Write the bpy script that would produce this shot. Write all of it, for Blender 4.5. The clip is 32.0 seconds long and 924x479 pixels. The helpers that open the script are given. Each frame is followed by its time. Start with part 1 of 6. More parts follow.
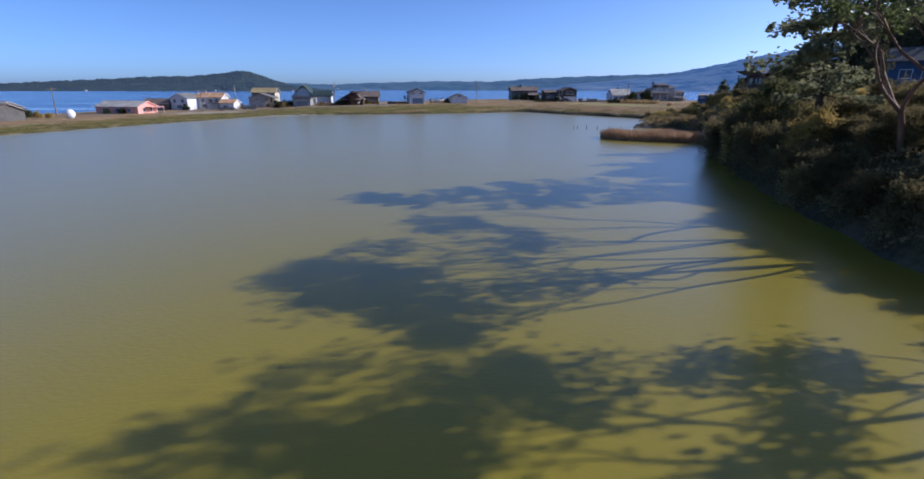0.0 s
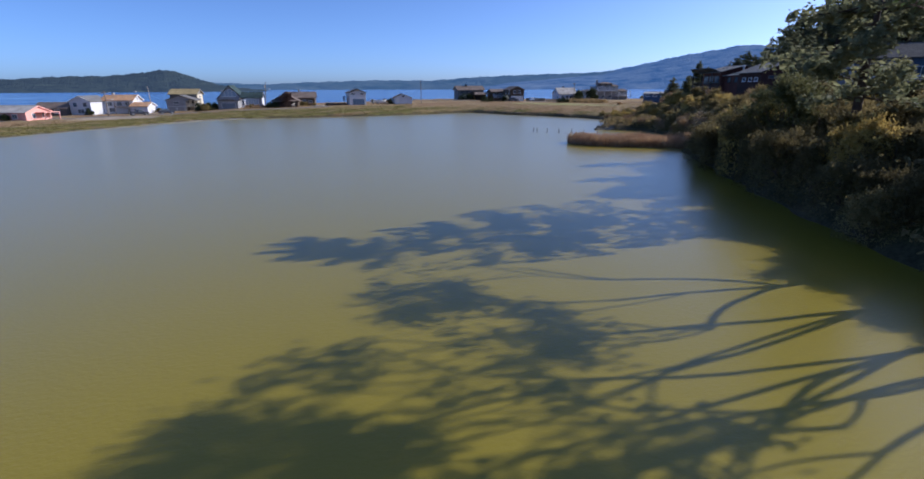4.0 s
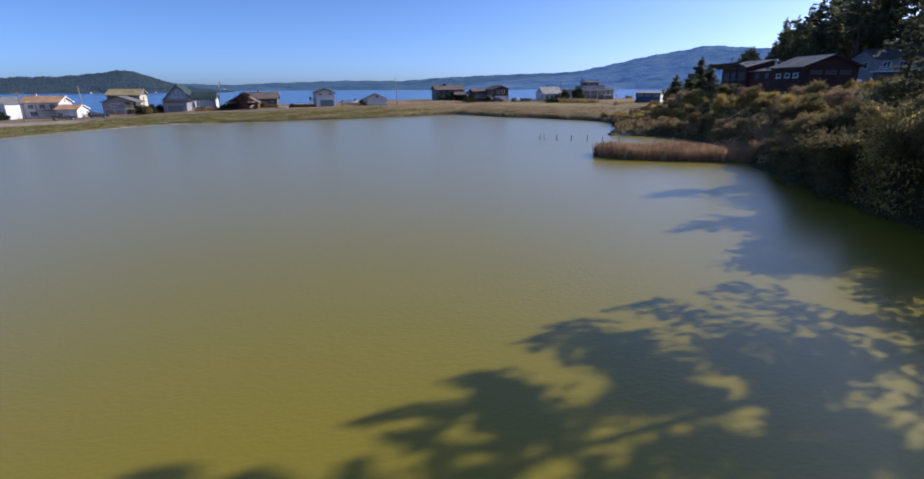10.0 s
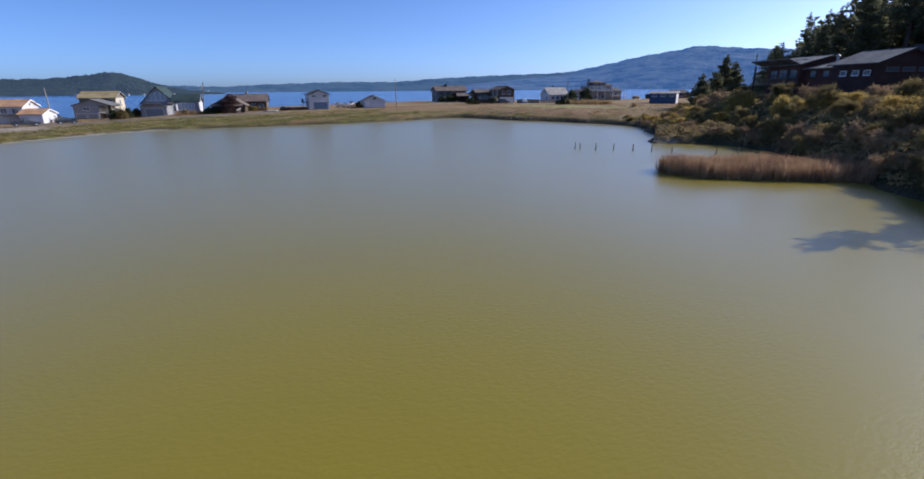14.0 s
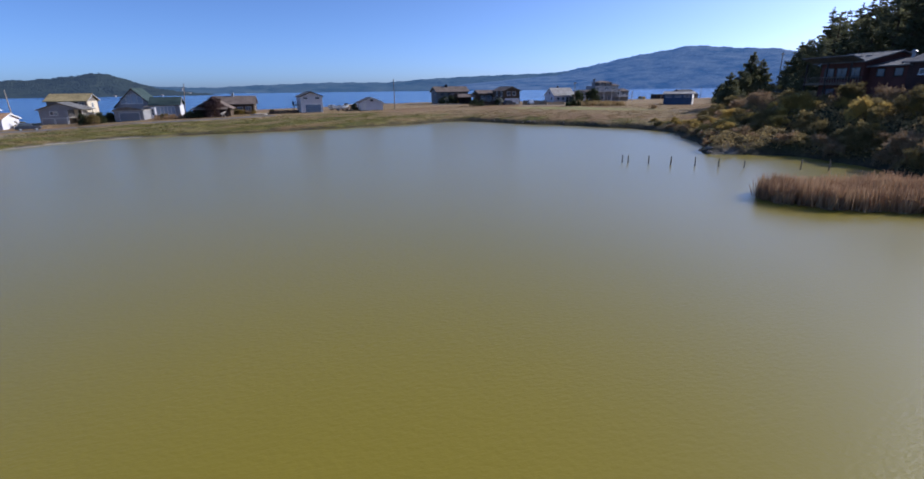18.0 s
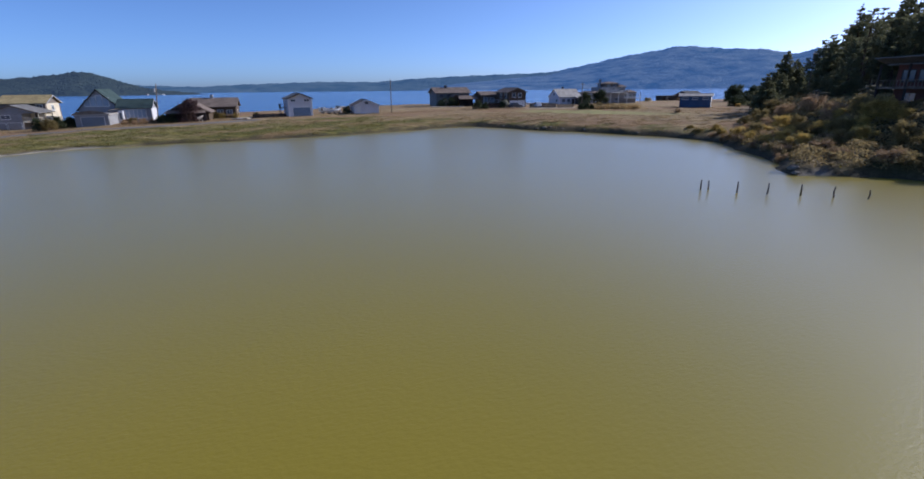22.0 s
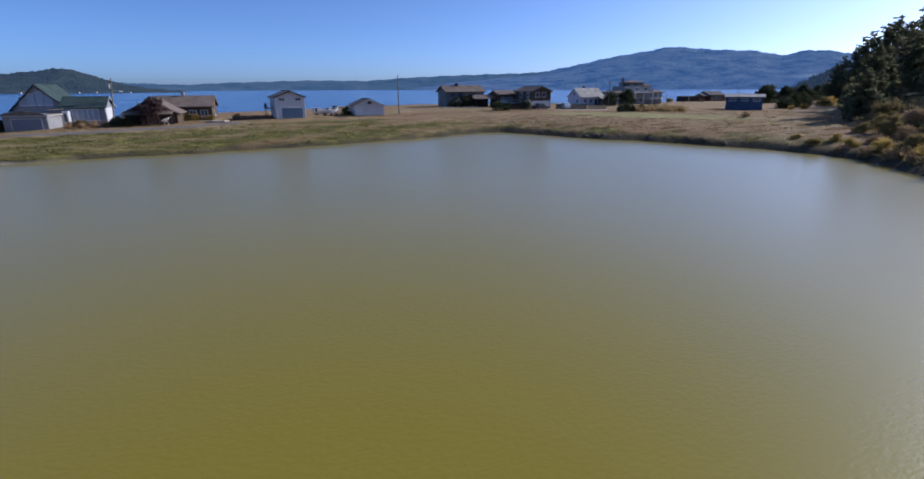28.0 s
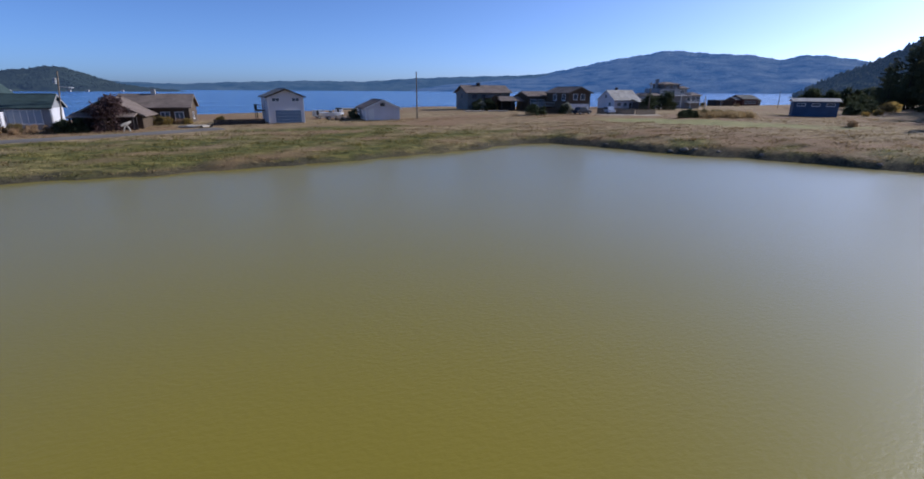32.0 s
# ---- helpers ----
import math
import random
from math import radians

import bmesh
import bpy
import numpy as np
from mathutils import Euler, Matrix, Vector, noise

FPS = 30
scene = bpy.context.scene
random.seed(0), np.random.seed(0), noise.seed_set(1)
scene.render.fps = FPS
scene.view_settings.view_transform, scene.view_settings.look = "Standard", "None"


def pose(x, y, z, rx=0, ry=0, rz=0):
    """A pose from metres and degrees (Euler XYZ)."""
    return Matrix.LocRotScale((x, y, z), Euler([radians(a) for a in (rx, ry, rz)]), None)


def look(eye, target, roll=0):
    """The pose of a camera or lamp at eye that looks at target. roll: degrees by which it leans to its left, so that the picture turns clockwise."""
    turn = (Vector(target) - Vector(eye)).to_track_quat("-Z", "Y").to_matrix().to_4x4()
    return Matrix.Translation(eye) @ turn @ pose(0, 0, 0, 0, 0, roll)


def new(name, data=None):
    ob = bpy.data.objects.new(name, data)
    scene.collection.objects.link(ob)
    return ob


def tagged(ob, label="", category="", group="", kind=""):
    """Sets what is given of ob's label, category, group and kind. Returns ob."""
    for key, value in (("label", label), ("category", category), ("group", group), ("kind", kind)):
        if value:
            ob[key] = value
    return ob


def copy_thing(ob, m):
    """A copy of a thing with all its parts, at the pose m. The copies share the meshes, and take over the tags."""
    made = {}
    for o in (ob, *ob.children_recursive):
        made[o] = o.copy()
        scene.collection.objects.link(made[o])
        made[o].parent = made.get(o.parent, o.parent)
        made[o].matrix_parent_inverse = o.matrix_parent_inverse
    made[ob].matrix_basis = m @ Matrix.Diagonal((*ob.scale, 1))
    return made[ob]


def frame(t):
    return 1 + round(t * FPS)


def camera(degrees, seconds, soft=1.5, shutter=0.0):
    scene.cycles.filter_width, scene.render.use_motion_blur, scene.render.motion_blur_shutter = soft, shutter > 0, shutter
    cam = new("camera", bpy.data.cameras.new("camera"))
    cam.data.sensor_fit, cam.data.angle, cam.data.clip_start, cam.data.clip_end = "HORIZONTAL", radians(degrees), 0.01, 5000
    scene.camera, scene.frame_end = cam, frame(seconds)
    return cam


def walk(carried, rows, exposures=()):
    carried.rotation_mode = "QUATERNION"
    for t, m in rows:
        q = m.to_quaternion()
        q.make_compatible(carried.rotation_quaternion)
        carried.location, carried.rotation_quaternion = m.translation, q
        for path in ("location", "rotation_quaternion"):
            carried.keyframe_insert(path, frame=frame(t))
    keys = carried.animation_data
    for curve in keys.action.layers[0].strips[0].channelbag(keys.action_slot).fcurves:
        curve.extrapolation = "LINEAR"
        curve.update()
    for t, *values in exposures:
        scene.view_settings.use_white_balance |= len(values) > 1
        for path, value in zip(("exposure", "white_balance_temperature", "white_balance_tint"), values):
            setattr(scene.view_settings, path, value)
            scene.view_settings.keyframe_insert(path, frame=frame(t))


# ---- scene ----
cam = camera(87.07, 32.0, soft=1.7)
PATH = [
    (0.0, 0.296, 0.178, 8.009, 72.847, -0.188, -5.651),
    (0.5, 0.201, 1.573, 8.068, 72.799, -0.125, -6.927),
    (1.0, 0.136, 2.847, 8.124, 72.763, -0.088, -7.648),
    (1.5, 0.062, 4.273, 8.131, 72.752, -0.061, -8.300),
    (2.0, 0.015, 5.706, 8.138, 72.737, -0.014, -9.317),
    (2.5, -0.042, 7.117, 8.168, 72.745, 0.020, -10.412),
    (4.5, -0.240, 12.246, 8.353, 72.726, 0.221, -12.627),
    (5.0, -0.263, 13.478, 8.344, 72.744, 0.309, -12.651),
    (5.5, -0.180, 14.769, 8.362, 72.759, 0.396, -12.663),
    (6.0, -0.037, 16.142, 8.387, 72.739, 0.406, -13.016),
    (6.5, 0.068, 17.596, 8.402, 72.714, 0.395, -13.435),
    (7.0, 0.203, 19.142, 8.439, 72.686, 0.434, -13.827),
    (7.5, 0.377, 20.764, 8.419, 72.696, 0.390, -14.250),
    (8.0, 0.537, 22.432, 8.358, 72.697, 0.321, -14.653),
    (8.5, 0.658, 24.154, 8.279, 72.673, 0.262, -14.953),
    (9.0, 0.705, 25.925, 8.156, 72.703, 0.216, -15.274),
    (9.5, 0.720, 27.685, 8.079, 72.724, 0.234, -15.484),
    (10.0, 0.735, 29.436, 8.017, 72.748, 0.294, -15.623),
    (10.5, 0.648, 31.099, 8.059, 72.768, 0.343, -15.722),
    (11.0, 0.678, 32.859, 8.052, 72.765, 0.380, -15.807),
    (11.5, 0.746, 34.631, 8.033, 72.788, 0.417, -15.880),
    (12.0, 0.751, 36.367, 8.016, 72.831, 0.443, -15.970),
    (12.5, 0.648, 38.033, 7.998, 72.825, 0.447, -16.090),
    (13.0, 0.589, 39.671, 8.027, 72.841, 0.456, -16.232),
    (13.5, 0.525, 41.246, 8.050, 72.845, 0.479, -16.357),
    (14.0, 0.440, 42.835, 8.040, 72.839, 0.490, -16.457),
    (14.5, 0.364, 44.393, 8.101, 72.836, 0.530, -16.675),
    (16.5, 0.120, 50.684, 8.169, 72.842, 0.632, -17.062),
    (17.0, 0.231, 52.262, 8.203, 72.861, 0.648, -17.121),
    (17.5, 0.263, 53.849, 8.217, 72.852, 0.659, -17.229),
    (18.0, 0.291, 55.458, 8.292, 72.852, 0.662, -17.388),
    (18.5, 0.355, 57.110, 8.306, 72.873, 0.666, -17.608),
    (19.0, 0.366, 58.787, 8.416, 72.841, 0.687, -17.762),
    (19.5, 0.508, 60.530, 8.466, 72.852, 0.665, -17.768),
    (20.0, 0.621, 62.374, 8.547, 72.856, 0.658, -17.903),
    (20.5, 0.785, 64.260, 8.615, 72.842, 0.619, -18.256),
    (21.0, 0.751, 66.063, 8.683, 72.836, 0.590, -18.394),
    (21.5, 0.820, 67.855, 8.777, 72.813, 0.546, -18.449),
    (22.0, 0.736, 69.575, 8.837, 72.809, 0.526, -18.505),
    (22.5, 0.644, 71.254, 8.881, 72.793, 0.534, -18.544),
    (23.0, 0.536, 72.945, 8.955, 72.770, 0.507, -18.608),
    (23.5, 0.511, 74.644, 8.986, 72.748, 0.500, -18.682),
    (24.0, 0.415, 76.360, 9.012, 72.704, 0.468, -18.842),
    (24.5, 0.415, 78.065, 9.029, 72.658, 0.434, -18.970),
    (25.0, 0.405, 79.835, 8.999, 72.643, 0.440, -19.110),
    (25.5, 0.449, 81.638, 8.929, 72.642, 0.395, -19.210),
    (27.5, 0.539, 90.597, 8.550, 72.728, 0.234, -19.609),
    (28.0, 0.726, 92.935, 8.498, 72.759, 0.204, -19.659),
    (28.5, 0.794, 95.461, 8.419, 72.808, 0.113, -19.786),
    (29.0, 0.871, 98.009, 8.454, 72.787, -0.023, -19.913),
    (29.5, 0.994, 100.691, 8.456, 72.833, -0.108, -19.943),
    (30.0, 1.058, 103.418, 8.351, 72.853, -0.174, -19.975),
    (30.5, 1.128, 106.242, 8.278, 72.840, -0.206, -19.996),
    (31.0, 1.193, 109.154, 8.202, 72.876, -0.234, -19.998),
    (31.5, 1.230, 112.054, 8.147, 72.901, -0.300, -19.999),
    (32.0, 1.185, 114.973, 8.128, 72.945, -0.312, -20.006),
]
walk(cam, [(t, pose(x, y, z, rx, ry, rz)) for t, x, y, z, rx, ry, rz in PATH], exposures=[(0.0, 0.3, 5700, 15), (10.0, 0.30, 5850, 15), (32.0, 0.05, 5700, 14)])

# ---- light: clear afternoon, sun from the east over the wooded bank ----
SUN_AZ, SUN_EL = 86.0, 28.0          # degrees clockwise from +y, degrees above the horizon
world = bpy.data.worlds.new("sky")
scene.world = world
world.use_nodes = True
wn = world.node_tree
sky = wn.nodes.new("ShaderNodeTexSky")
sky.sky_type = "NISHITA"
sky.sun_disc = False
sky.sun_elevation, sky.sun_rotation = radians(SUN_EL), radians(SUN_AZ)
sky.altitude, sky.air_density, sky.dust_density, sky.ozone_density = 0, 0.48, 1.1, 6.0
wn.nodes["Background"].inputs[1].default_value = 0.15
wn.links.new(sky.outputs[0], wn.nodes["Background"].inputs[0])
sun_data = bpy.data.lights.new("sun", "SUN")
sun_data.energy, sun_data.angle, sun_data.color = 4.5, radians(0.55), (1.0, 0.93, 0.82)
sun = new("sun", sun_data)
_a, _e = radians(SUN_AZ), radians(SUN_EL)
sun_dir = Vector((math.sin(_a) * math.cos(_e), math.cos(_a) * math.cos(_e), math.sin(_e)))
sun.matrix_world = look(sun_dir * 300, (0, 0, 0))


# ---- materials ----
def mat(name, colour, rough=0.8, spec=0.3, metal=0.0):
    m = bpy.data.materials.new(name)
    m.use_nodes = True
    b = m.node_tree.nodes["Principled BSDF"]
    b.inputs["Base Color"].default_value = (*colour, 1)
    b.inputs["Roughness"].default_value = rough
    b.inputs["Specular IOR Level"].default_value = spec
    b.inputs["Metallic"].default_value = metal
    return m


def nd(m, kind, **values):
    n = m.node_tree.nodes.new(kind)
    for k, v in values.items():
        n.inputs[k.replace("_", " ")].default_value = v
    return n


def ln(m, a, b):
    m.node_tree.links.new(a, b)


def bsdf(m):
    return m.node_tree.nodes["Principled BSDF"]


def coords(m, space="Object", scale=(1, 1, 1)):
    tc = nd(m, "ShaderNodeTexCoord")
    mp = nd(m, "ShaderNodeMapping")
    mp.inputs["Scale"].default_value = scale
    ln(m, tc.outputs[space], mp.inputs[0])
    return mp.outputs[0]


def ramp(m, fac, *stops):
    r = nd(m, "ShaderNodeValToRGB")
    e = r.color_ramp.elements
    while len(e) < len(stops):
        e.new(0.5)
    for el, (p, c) in zip(e, stops):
        el.position, el.color = p, (*c, 1)
    r.color_ramp.interpolation = "EASE"
    ln(m, fac, r.inputs[0])
    return r.outputs[0]


def mixc(m, fac, a, b, kind="MIX"):
    n = m.node_tree.nodes.new("ShaderNodeMix")
    n.data_type, n.blend_type = "RGBA", kind
    for sock, v in ((n.inputs[0], fac), (n.inputs[6], a), (n.inputs[7], b)):
        if isinstance(v, (int, float)):
            sock.default_value = v
        elif isinstance(v, tuple):
            sock.default_value = (*v, 1)
        else:
            ln(m, v, sock)
    return n.outputs[2]


def noise_fac(m, vec, scale, detail=4.0, rough=0.55):
    n = nd(m, "ShaderNodeTexNoise", Scale=scale, Detail=detail, Roughness=rough)
    ln(m, vec, n.inputs["Vector"])
    return n.outputs[0]


def bump(m, fac, strength, dist):
    b = nd(m, "ShaderNodeBump", Strength=strength, Distance=dist)
    ln(m, fac, b.inputs["Height"])
    ln(m, b.outputs[0], bsdf(m).inputs["Normal"])


def worn(name, colour, rough=0.8, spread=0.25, scale=0.6, grain=12.0, spec=0.3, relief=0.02):
    """Paint, render or board with stains at a large scale and grain at a small one."""
    m = mat(name, colour, rough, spec)
    v = coords(m)
    dark = tuple(c * (1 - spread) for c in colour)
    lite = tuple(min(1, c * (1 + spread * 0.5)) for c in colour)
    big = ramp(m, noise_fac(m, v, scale, 5), (0.3, dark), (0.7, lite))
    fine = noise_fac(m, v, grain, 3)
    col = mixc(m, 0.25, big, ramp(m, fine, (0.3, tuple(c * 0.6 for c in colour)), (0.7, lite)))
    ln(m, col, bsdf(m).inputs["Base Color"])
    bump(m, fine, 0.4, relief)
    return m


def siding(name, colour, board=0.18, spread=0.18, upright=False):
    """Lapped boards: the lap lines as relief, stains in colour."""
    m = worn(name, colour, 0.75, spread, 0.5, 9.0)
    v = coords(m, scale=(1, 1, 1))
    w = nd(m, "ShaderNodeTexWave", Scale=1 / board / 6.283 * 3.1416, Distortion=0.0)
    w.wave_type, w.bands_direction, w.wave_profile = "BANDS", "X" if upright else "Z", "SAW"
    ln(m, v, w.inputs["Vector"])
    bump(m, w.outputs[0], 0.7, 0.03)
    return m


def shingles(name, colour, spread=0.3):
    m = mat(name, colour, 0.9, 0.2)
    v = coords(m)
    b = nd(m, "ShaderNodeTexBrick", Scale=1.0, Mortar_Size=0.012, Brick_Width=0.33, Row_Height=0.16)
    b.inputs["Color1"].default_value = (*[c * (1 - spread) for c in colour], 1)
    b.inputs["Color2"].default_value = (*[min(1, c * (1 + spread)) for c in colour], 1)
    b.inputs["Mortar"].default_value = (*[c * 0.5 for c in colour], 1)
    ln(m, v, b.inputs["Vector"])
    st = ramp(m, noise_fac(m, v, 0.5, 5), (0.3, tuple(c * 0.65 for c in colour)), (0.7, tuple(min(1, c * 1.25) for c in colour)))
    ln(m, mixc(m, 0.6, b.outputs[0], st), bsdf(m).inputs["Base Color"])
    bump(m, b.outputs["Fac"], 0.5, -0.02)
    return m


def leafy(name, a, b, c, rough=0.7, trans=0.35):
    """Leaves that differ one by one, clump by clump and plant by plant."""
    m = mat(name, a, rough, 0.12)
    g = nd(m, "ShaderNodeNewGeometry")
    o = nd(m, "ShaderNodeObjectInfo")
    col = ramp(m, g.outputs["Random Per Island"], (0.0, a), (0.55, b), (1.0, c))
    v = coords(m)
    clump = noise_fac(m, v, 0.55, 3)
    col = mixc(m, ramp(m, clump, (0.42, (0, 0, 0)), (0.62, (1, 1, 1))), col, c)
    h = nd(m, "ShaderNodeHueSaturation")
    mr = nd(m, "ShaderNodeMapRange")
    mr.inputs[3].default_value, mr.inputs[4].default_value = 0.75, 1.2
    ln(m, o.outputs["Random"], mr.inputs[0])
    ln(m, mr.outputs[0], h.inputs["Value"])
    ln(m, col, h.inputs["Color"])
    ln(m, h.outputs[0], bsdf(m).inputs["Base Color"])
    t = nd(m, "ShaderNodeBsdfTranslucent")
    ln(m, h.outputs[0], t.inputs[0])
    mx = nd(m, "ShaderNodeMixShader")
    mx.inputs[0].default_value = trans
    ln(m, bsdf(m).outputs[0], mx.inputs[1])
    ln(m, t.outputs[0], mx.inputs[2])
    ln(m, mx.outputs[0], m.node_tree.nodes["Material Output"].inputs[0])
    return m


def water(name, colour, rough, ripple, swell, dist, ior=1.333, patch=None):
    m = mat(name, colour, rough, 0.5)
    b = bsdf(m)
    b.inputs["IOR"].default_value = ior
    v = coords(m)
    n1 = noise_fac(m, coords(m, scale=(1, 1.7, 1)), ripple, 3, 0.6)
    n2 = noise_fac(m, v, swell, 2)
    h = mixc(m, 0.35, n1, n2)
    if patch:
        # wind: ruffled patches between calmer ones
        wind = noise_fac(m, coords(m, scale=(1, 0.5, 1)), 0.045, 3, 0.5)
        h = mixc(m, wind, (0.5, 0.5, 0.5), h)
        ln(m, mixc(m, noise_fac(m, v, 0.035, 4, 0.6), colour, patch), b.inputs["Base Color"])
    bump(m, h, 1.0, dist)
    return m


POND = water("pond_water", (0.245, 0.187, 0.014), 0.3, 4.0, 0.25, 0.034, 1.35, patch=(0.205, 0.168, 0.018))
bsdf(POND).inputs["Specular Tint"].default_value = (0.92, 1.0, 0.92, 1)
bsdf(POND).inputs["Coat Weight"].default_value = 0.5
bsdf(POND).inputs["Coat Roughness"].default_value = 0.22
bsdf(POND).inputs["Coat IOR"].default_value = 1.33
ln(POND, bsdf(POND).inputs["Normal"].links[0].from_socket, bsdf(POND).inputs["Coat Normal"])
SEA = water("sea_water", (0.02, 0.085, 0.23), 0.2, 0.3, 0.05, 1.0)
_streak = ramp(SEA, noise_fac(SEA, coords(SEA, scale=(0.12, 1, 1)), 0.03, 5, 0.6), (0.40, (0.022, 0.08, 0.225)), (0.56, (0.045, 0.13, 0.30)), (0.66, (0.22, 0.35, 0.53)))
ln(SEA, _streak, bsdf(SEA).inputs["Base Color"])
WHITE = siding("white_boards", (0.66, 0.655, 0.69), 0.2, 0.1)
TRIM = worn("white_trim", (0.75, 0.75, 0.74), 0.6, 0.1)
# reflected sky is put into the pane colours, strongest in PALE_GLASS
GLASS = mat("window_glass", (0.085, 0.105, 0.13), 0.06, 0.5)
PALE_GLASS = mat("sky_pale_window_glass", (0.30, 0.36, 0.43), 0.1, 0.5)
BLUE_DOOR = worn("blue_grey_door", (0.13, 0.19, 0.28), 0.6, 0.12)
GREY_DOOR = worn("grey_door", (0.20, 0.23, 0.27), 0.6, 0.12)
GREY_SIDING = siding("weathered_grey_boards", (0.12, 0.11, 0.105), 0.2, 0.25)
GREEN_GREY = siding("sage_grey_boards", (0.175, 0.19, 0.195), 0.2)
BROWN_SIDING = siding("brown_boards", (0.105, 0.075, 0.05), 0.2, 0.25)
DARK_BROWN = siding("dark_red_brown_boards", (0.07, 0.036, 0.03), 0.25, 0.25, True)
RED_BROWN = siding("red_brown_boards", (0.11, 0.042, 0.032), 0.25, 0.25, True)
TAN_SIDING = siding("tan_boards", (0.175, 0.15, 0.13), 0.2)
STONE_GREY = siding("light_grey_boards", (0.30, 0.30, 0.31), 0.2)
NAVY = siding("slate_blue_boards", (0.075, 0.12, 0.20), 0.22)
PINK = worn("coral_pink_render", (0.72, 0.36, 0.30), 0.8, 0.12)
CREAM = siding("cream_boards", (0.66, 0.58, 0.44), 0.2)
ROOF_GREY = shingles("grey_shingles", (0.17, 0.165, 0.16))
ROOF_BROWN = shingles("brown_shingles", (0.18, 0.14, 0.115))
ROOF_TAN = shingles("mossy_tan_shingles", (0.33, 0.26, 0.13))
ROOF_ORANGE = shingles("rusty_orange_shingles", (0.46, 0.27, 0.15))
ROOF_GREEN = shingles("dark_green_metal_sheets", (0.045, 0.07, 0.068), 0.15)
ROOF_DARK = shingles("dark_shingles", (0.10, 0.095, 0.09))
ROOF_PALE = shingles("pale_grey_shingles", (0.42, 0.39, 0.35), 0.15)
CONCRETE = worn("concrete", (0.42, 0.40, 0.37), 0.9)
WOOD = worn("grey_timber", (0.20, 0.16, 0.12), 0.85, 0.35, 1.5, 20)
DARKWOOD = worn("dark_timber", (0.055, 0.045, 0.04), 0.85, 0.35, 1.5, 20)
PALE_WOOD = worn("bleached_wood", (0.36, 0.32, 0.27), 0.85, 0.3, 1.5, 20)
POST_WOOD = worn("weathered_post_timber", (0.25, 0.21, 0.165), 0.9, 0.4, 3, 25)
METAL = worn("grey_metal", (0.35, 0.36, 0.37), 0.45, 0.15)
BLACK = worn("black_paint", (0.02, 0.02, 0.022), 0.4, 0.2)
RUBBER = worn("tyre_rubber", (0.025, 0.025, 0.025), 0.9, 0.2)
CAR_WHITE = worn("white_car_paint", (0.75, 0.76, 0.78), 0.25, 0.05, 0.5, 4, 0.5, 0.0)
CAR_DARK = worn("dark_car_paint", (0.03, 0.035, 0.05), 0.3, 0.1, 0.5, 4, 0.5, 0.0)
ASPHALT = worn("worn_asphalt", (0.16, 0.145, 0.13), 0.95, 0.25, 0.25, 8)
ROCK = worn("grey_rock", (0.24, 0.20, 0.155), 0.9, 0.35, 1.2, 7, 0.2, 0.08)
BARK = worn("fir_bark", (0.085, 0.06, 0.045), 0.95, 0.4, 1.2, 10, 0.2, 0.05)
RED_BARK = worn("peeling_red_bark", (0.22, 0.115, 0.07), 0.75, 0.45, 1.0, 7, 0.25, 0.03)
TWIG = worn("brown_twigs", (0.13, 0.09, 0.06), 0.9, 0.3, 2, 12)
# LEAF_DARK is kept low to carry the shade on the near bank
LEAF_DARK = leafy("dark_green_leaves", (0.105, 0.09, 0.044), (0.15, 0.125, 0.058), (0.215, 0.172, 0.078), 0.8, 0.48)
LEAF_OLIVE = leafy("olive_leaves", (0.165, 0.135, 0.06), (0.225, 0.178, 0.075), (0.31, 0.24, 0.10), 0.75, 0.46)
LEAF_GOLD = leafy("golden_leaves", (0.34, 0.25, 0.08), (0.45, 0.33, 0.10), (0.57, 0.42, 0.135), 0.7, 0.5)
LEAF_RUST = leafy("rusty_brown_leaves", (0.24, 0.165, 0.095), (0.35, 0.24, 0.135), (0.48, 0.335, 0.19), 0.75, 0.34)
LEAF_UNDER = leafy("undergrowth_leaves", (0.11, 0.085, 0.045), (0.21, 0.16, 0.075), (0.36, 0.27, 0.12), 0.75, 0.36)
LEAF_PALE = leafy("silvery_leaves", (0.22, 0.22, 0.15), (0.34, 0.33, 0.24), (0.48, 0.46, 0.36))
LEAF_GREEN = leafy("glossy_evergreen_leaves", (0.045, 0.065, 0.022), (0.075, 0.10, 0.034), (0.13, 0.15, 0.055), 0.4, 0.4)
LEAF_LAUREL = leafy("soft_green_leaves", (0.095, 0.102, 0.042), (0.135, 0.138, 0.056), (0.185, 0.178, 0.075), 0.75, 0.4)
LEAF_EVER = leafy("dark_evergreen_leaves", (0.03, 0.042, 0.022), (0.05, 0.065, 0.032), (0.085, 0.10, 0.05), 0.65, 0.3)
LEAF_PLUM = leafy("plum_red_leaves", (0.055, 0.03, 0.03), (0.10, 0.062, 0.058), (0.155, 0.10, 0.09))
NEEDLES = leafy("fir_needles", (0.10, 0.112, 0.065), (0.145, 0.152, 0.082), (0.205, 0.20, 0.105), 0.7, 0.48)
REED = leafy("dry_reeds", (0.19, 0.115, 0.07), (0.285, 0.175, 0.105), (0.40, 0.265, 0.155), 0.8, 0.3)
TUFT_DRY = leafy("dry_grass_blades", (0.19, 0.13, 0.06), (0.29, 0.205, 0.10), (0.43, 0.32, 0.165), 0.85, 0.4)
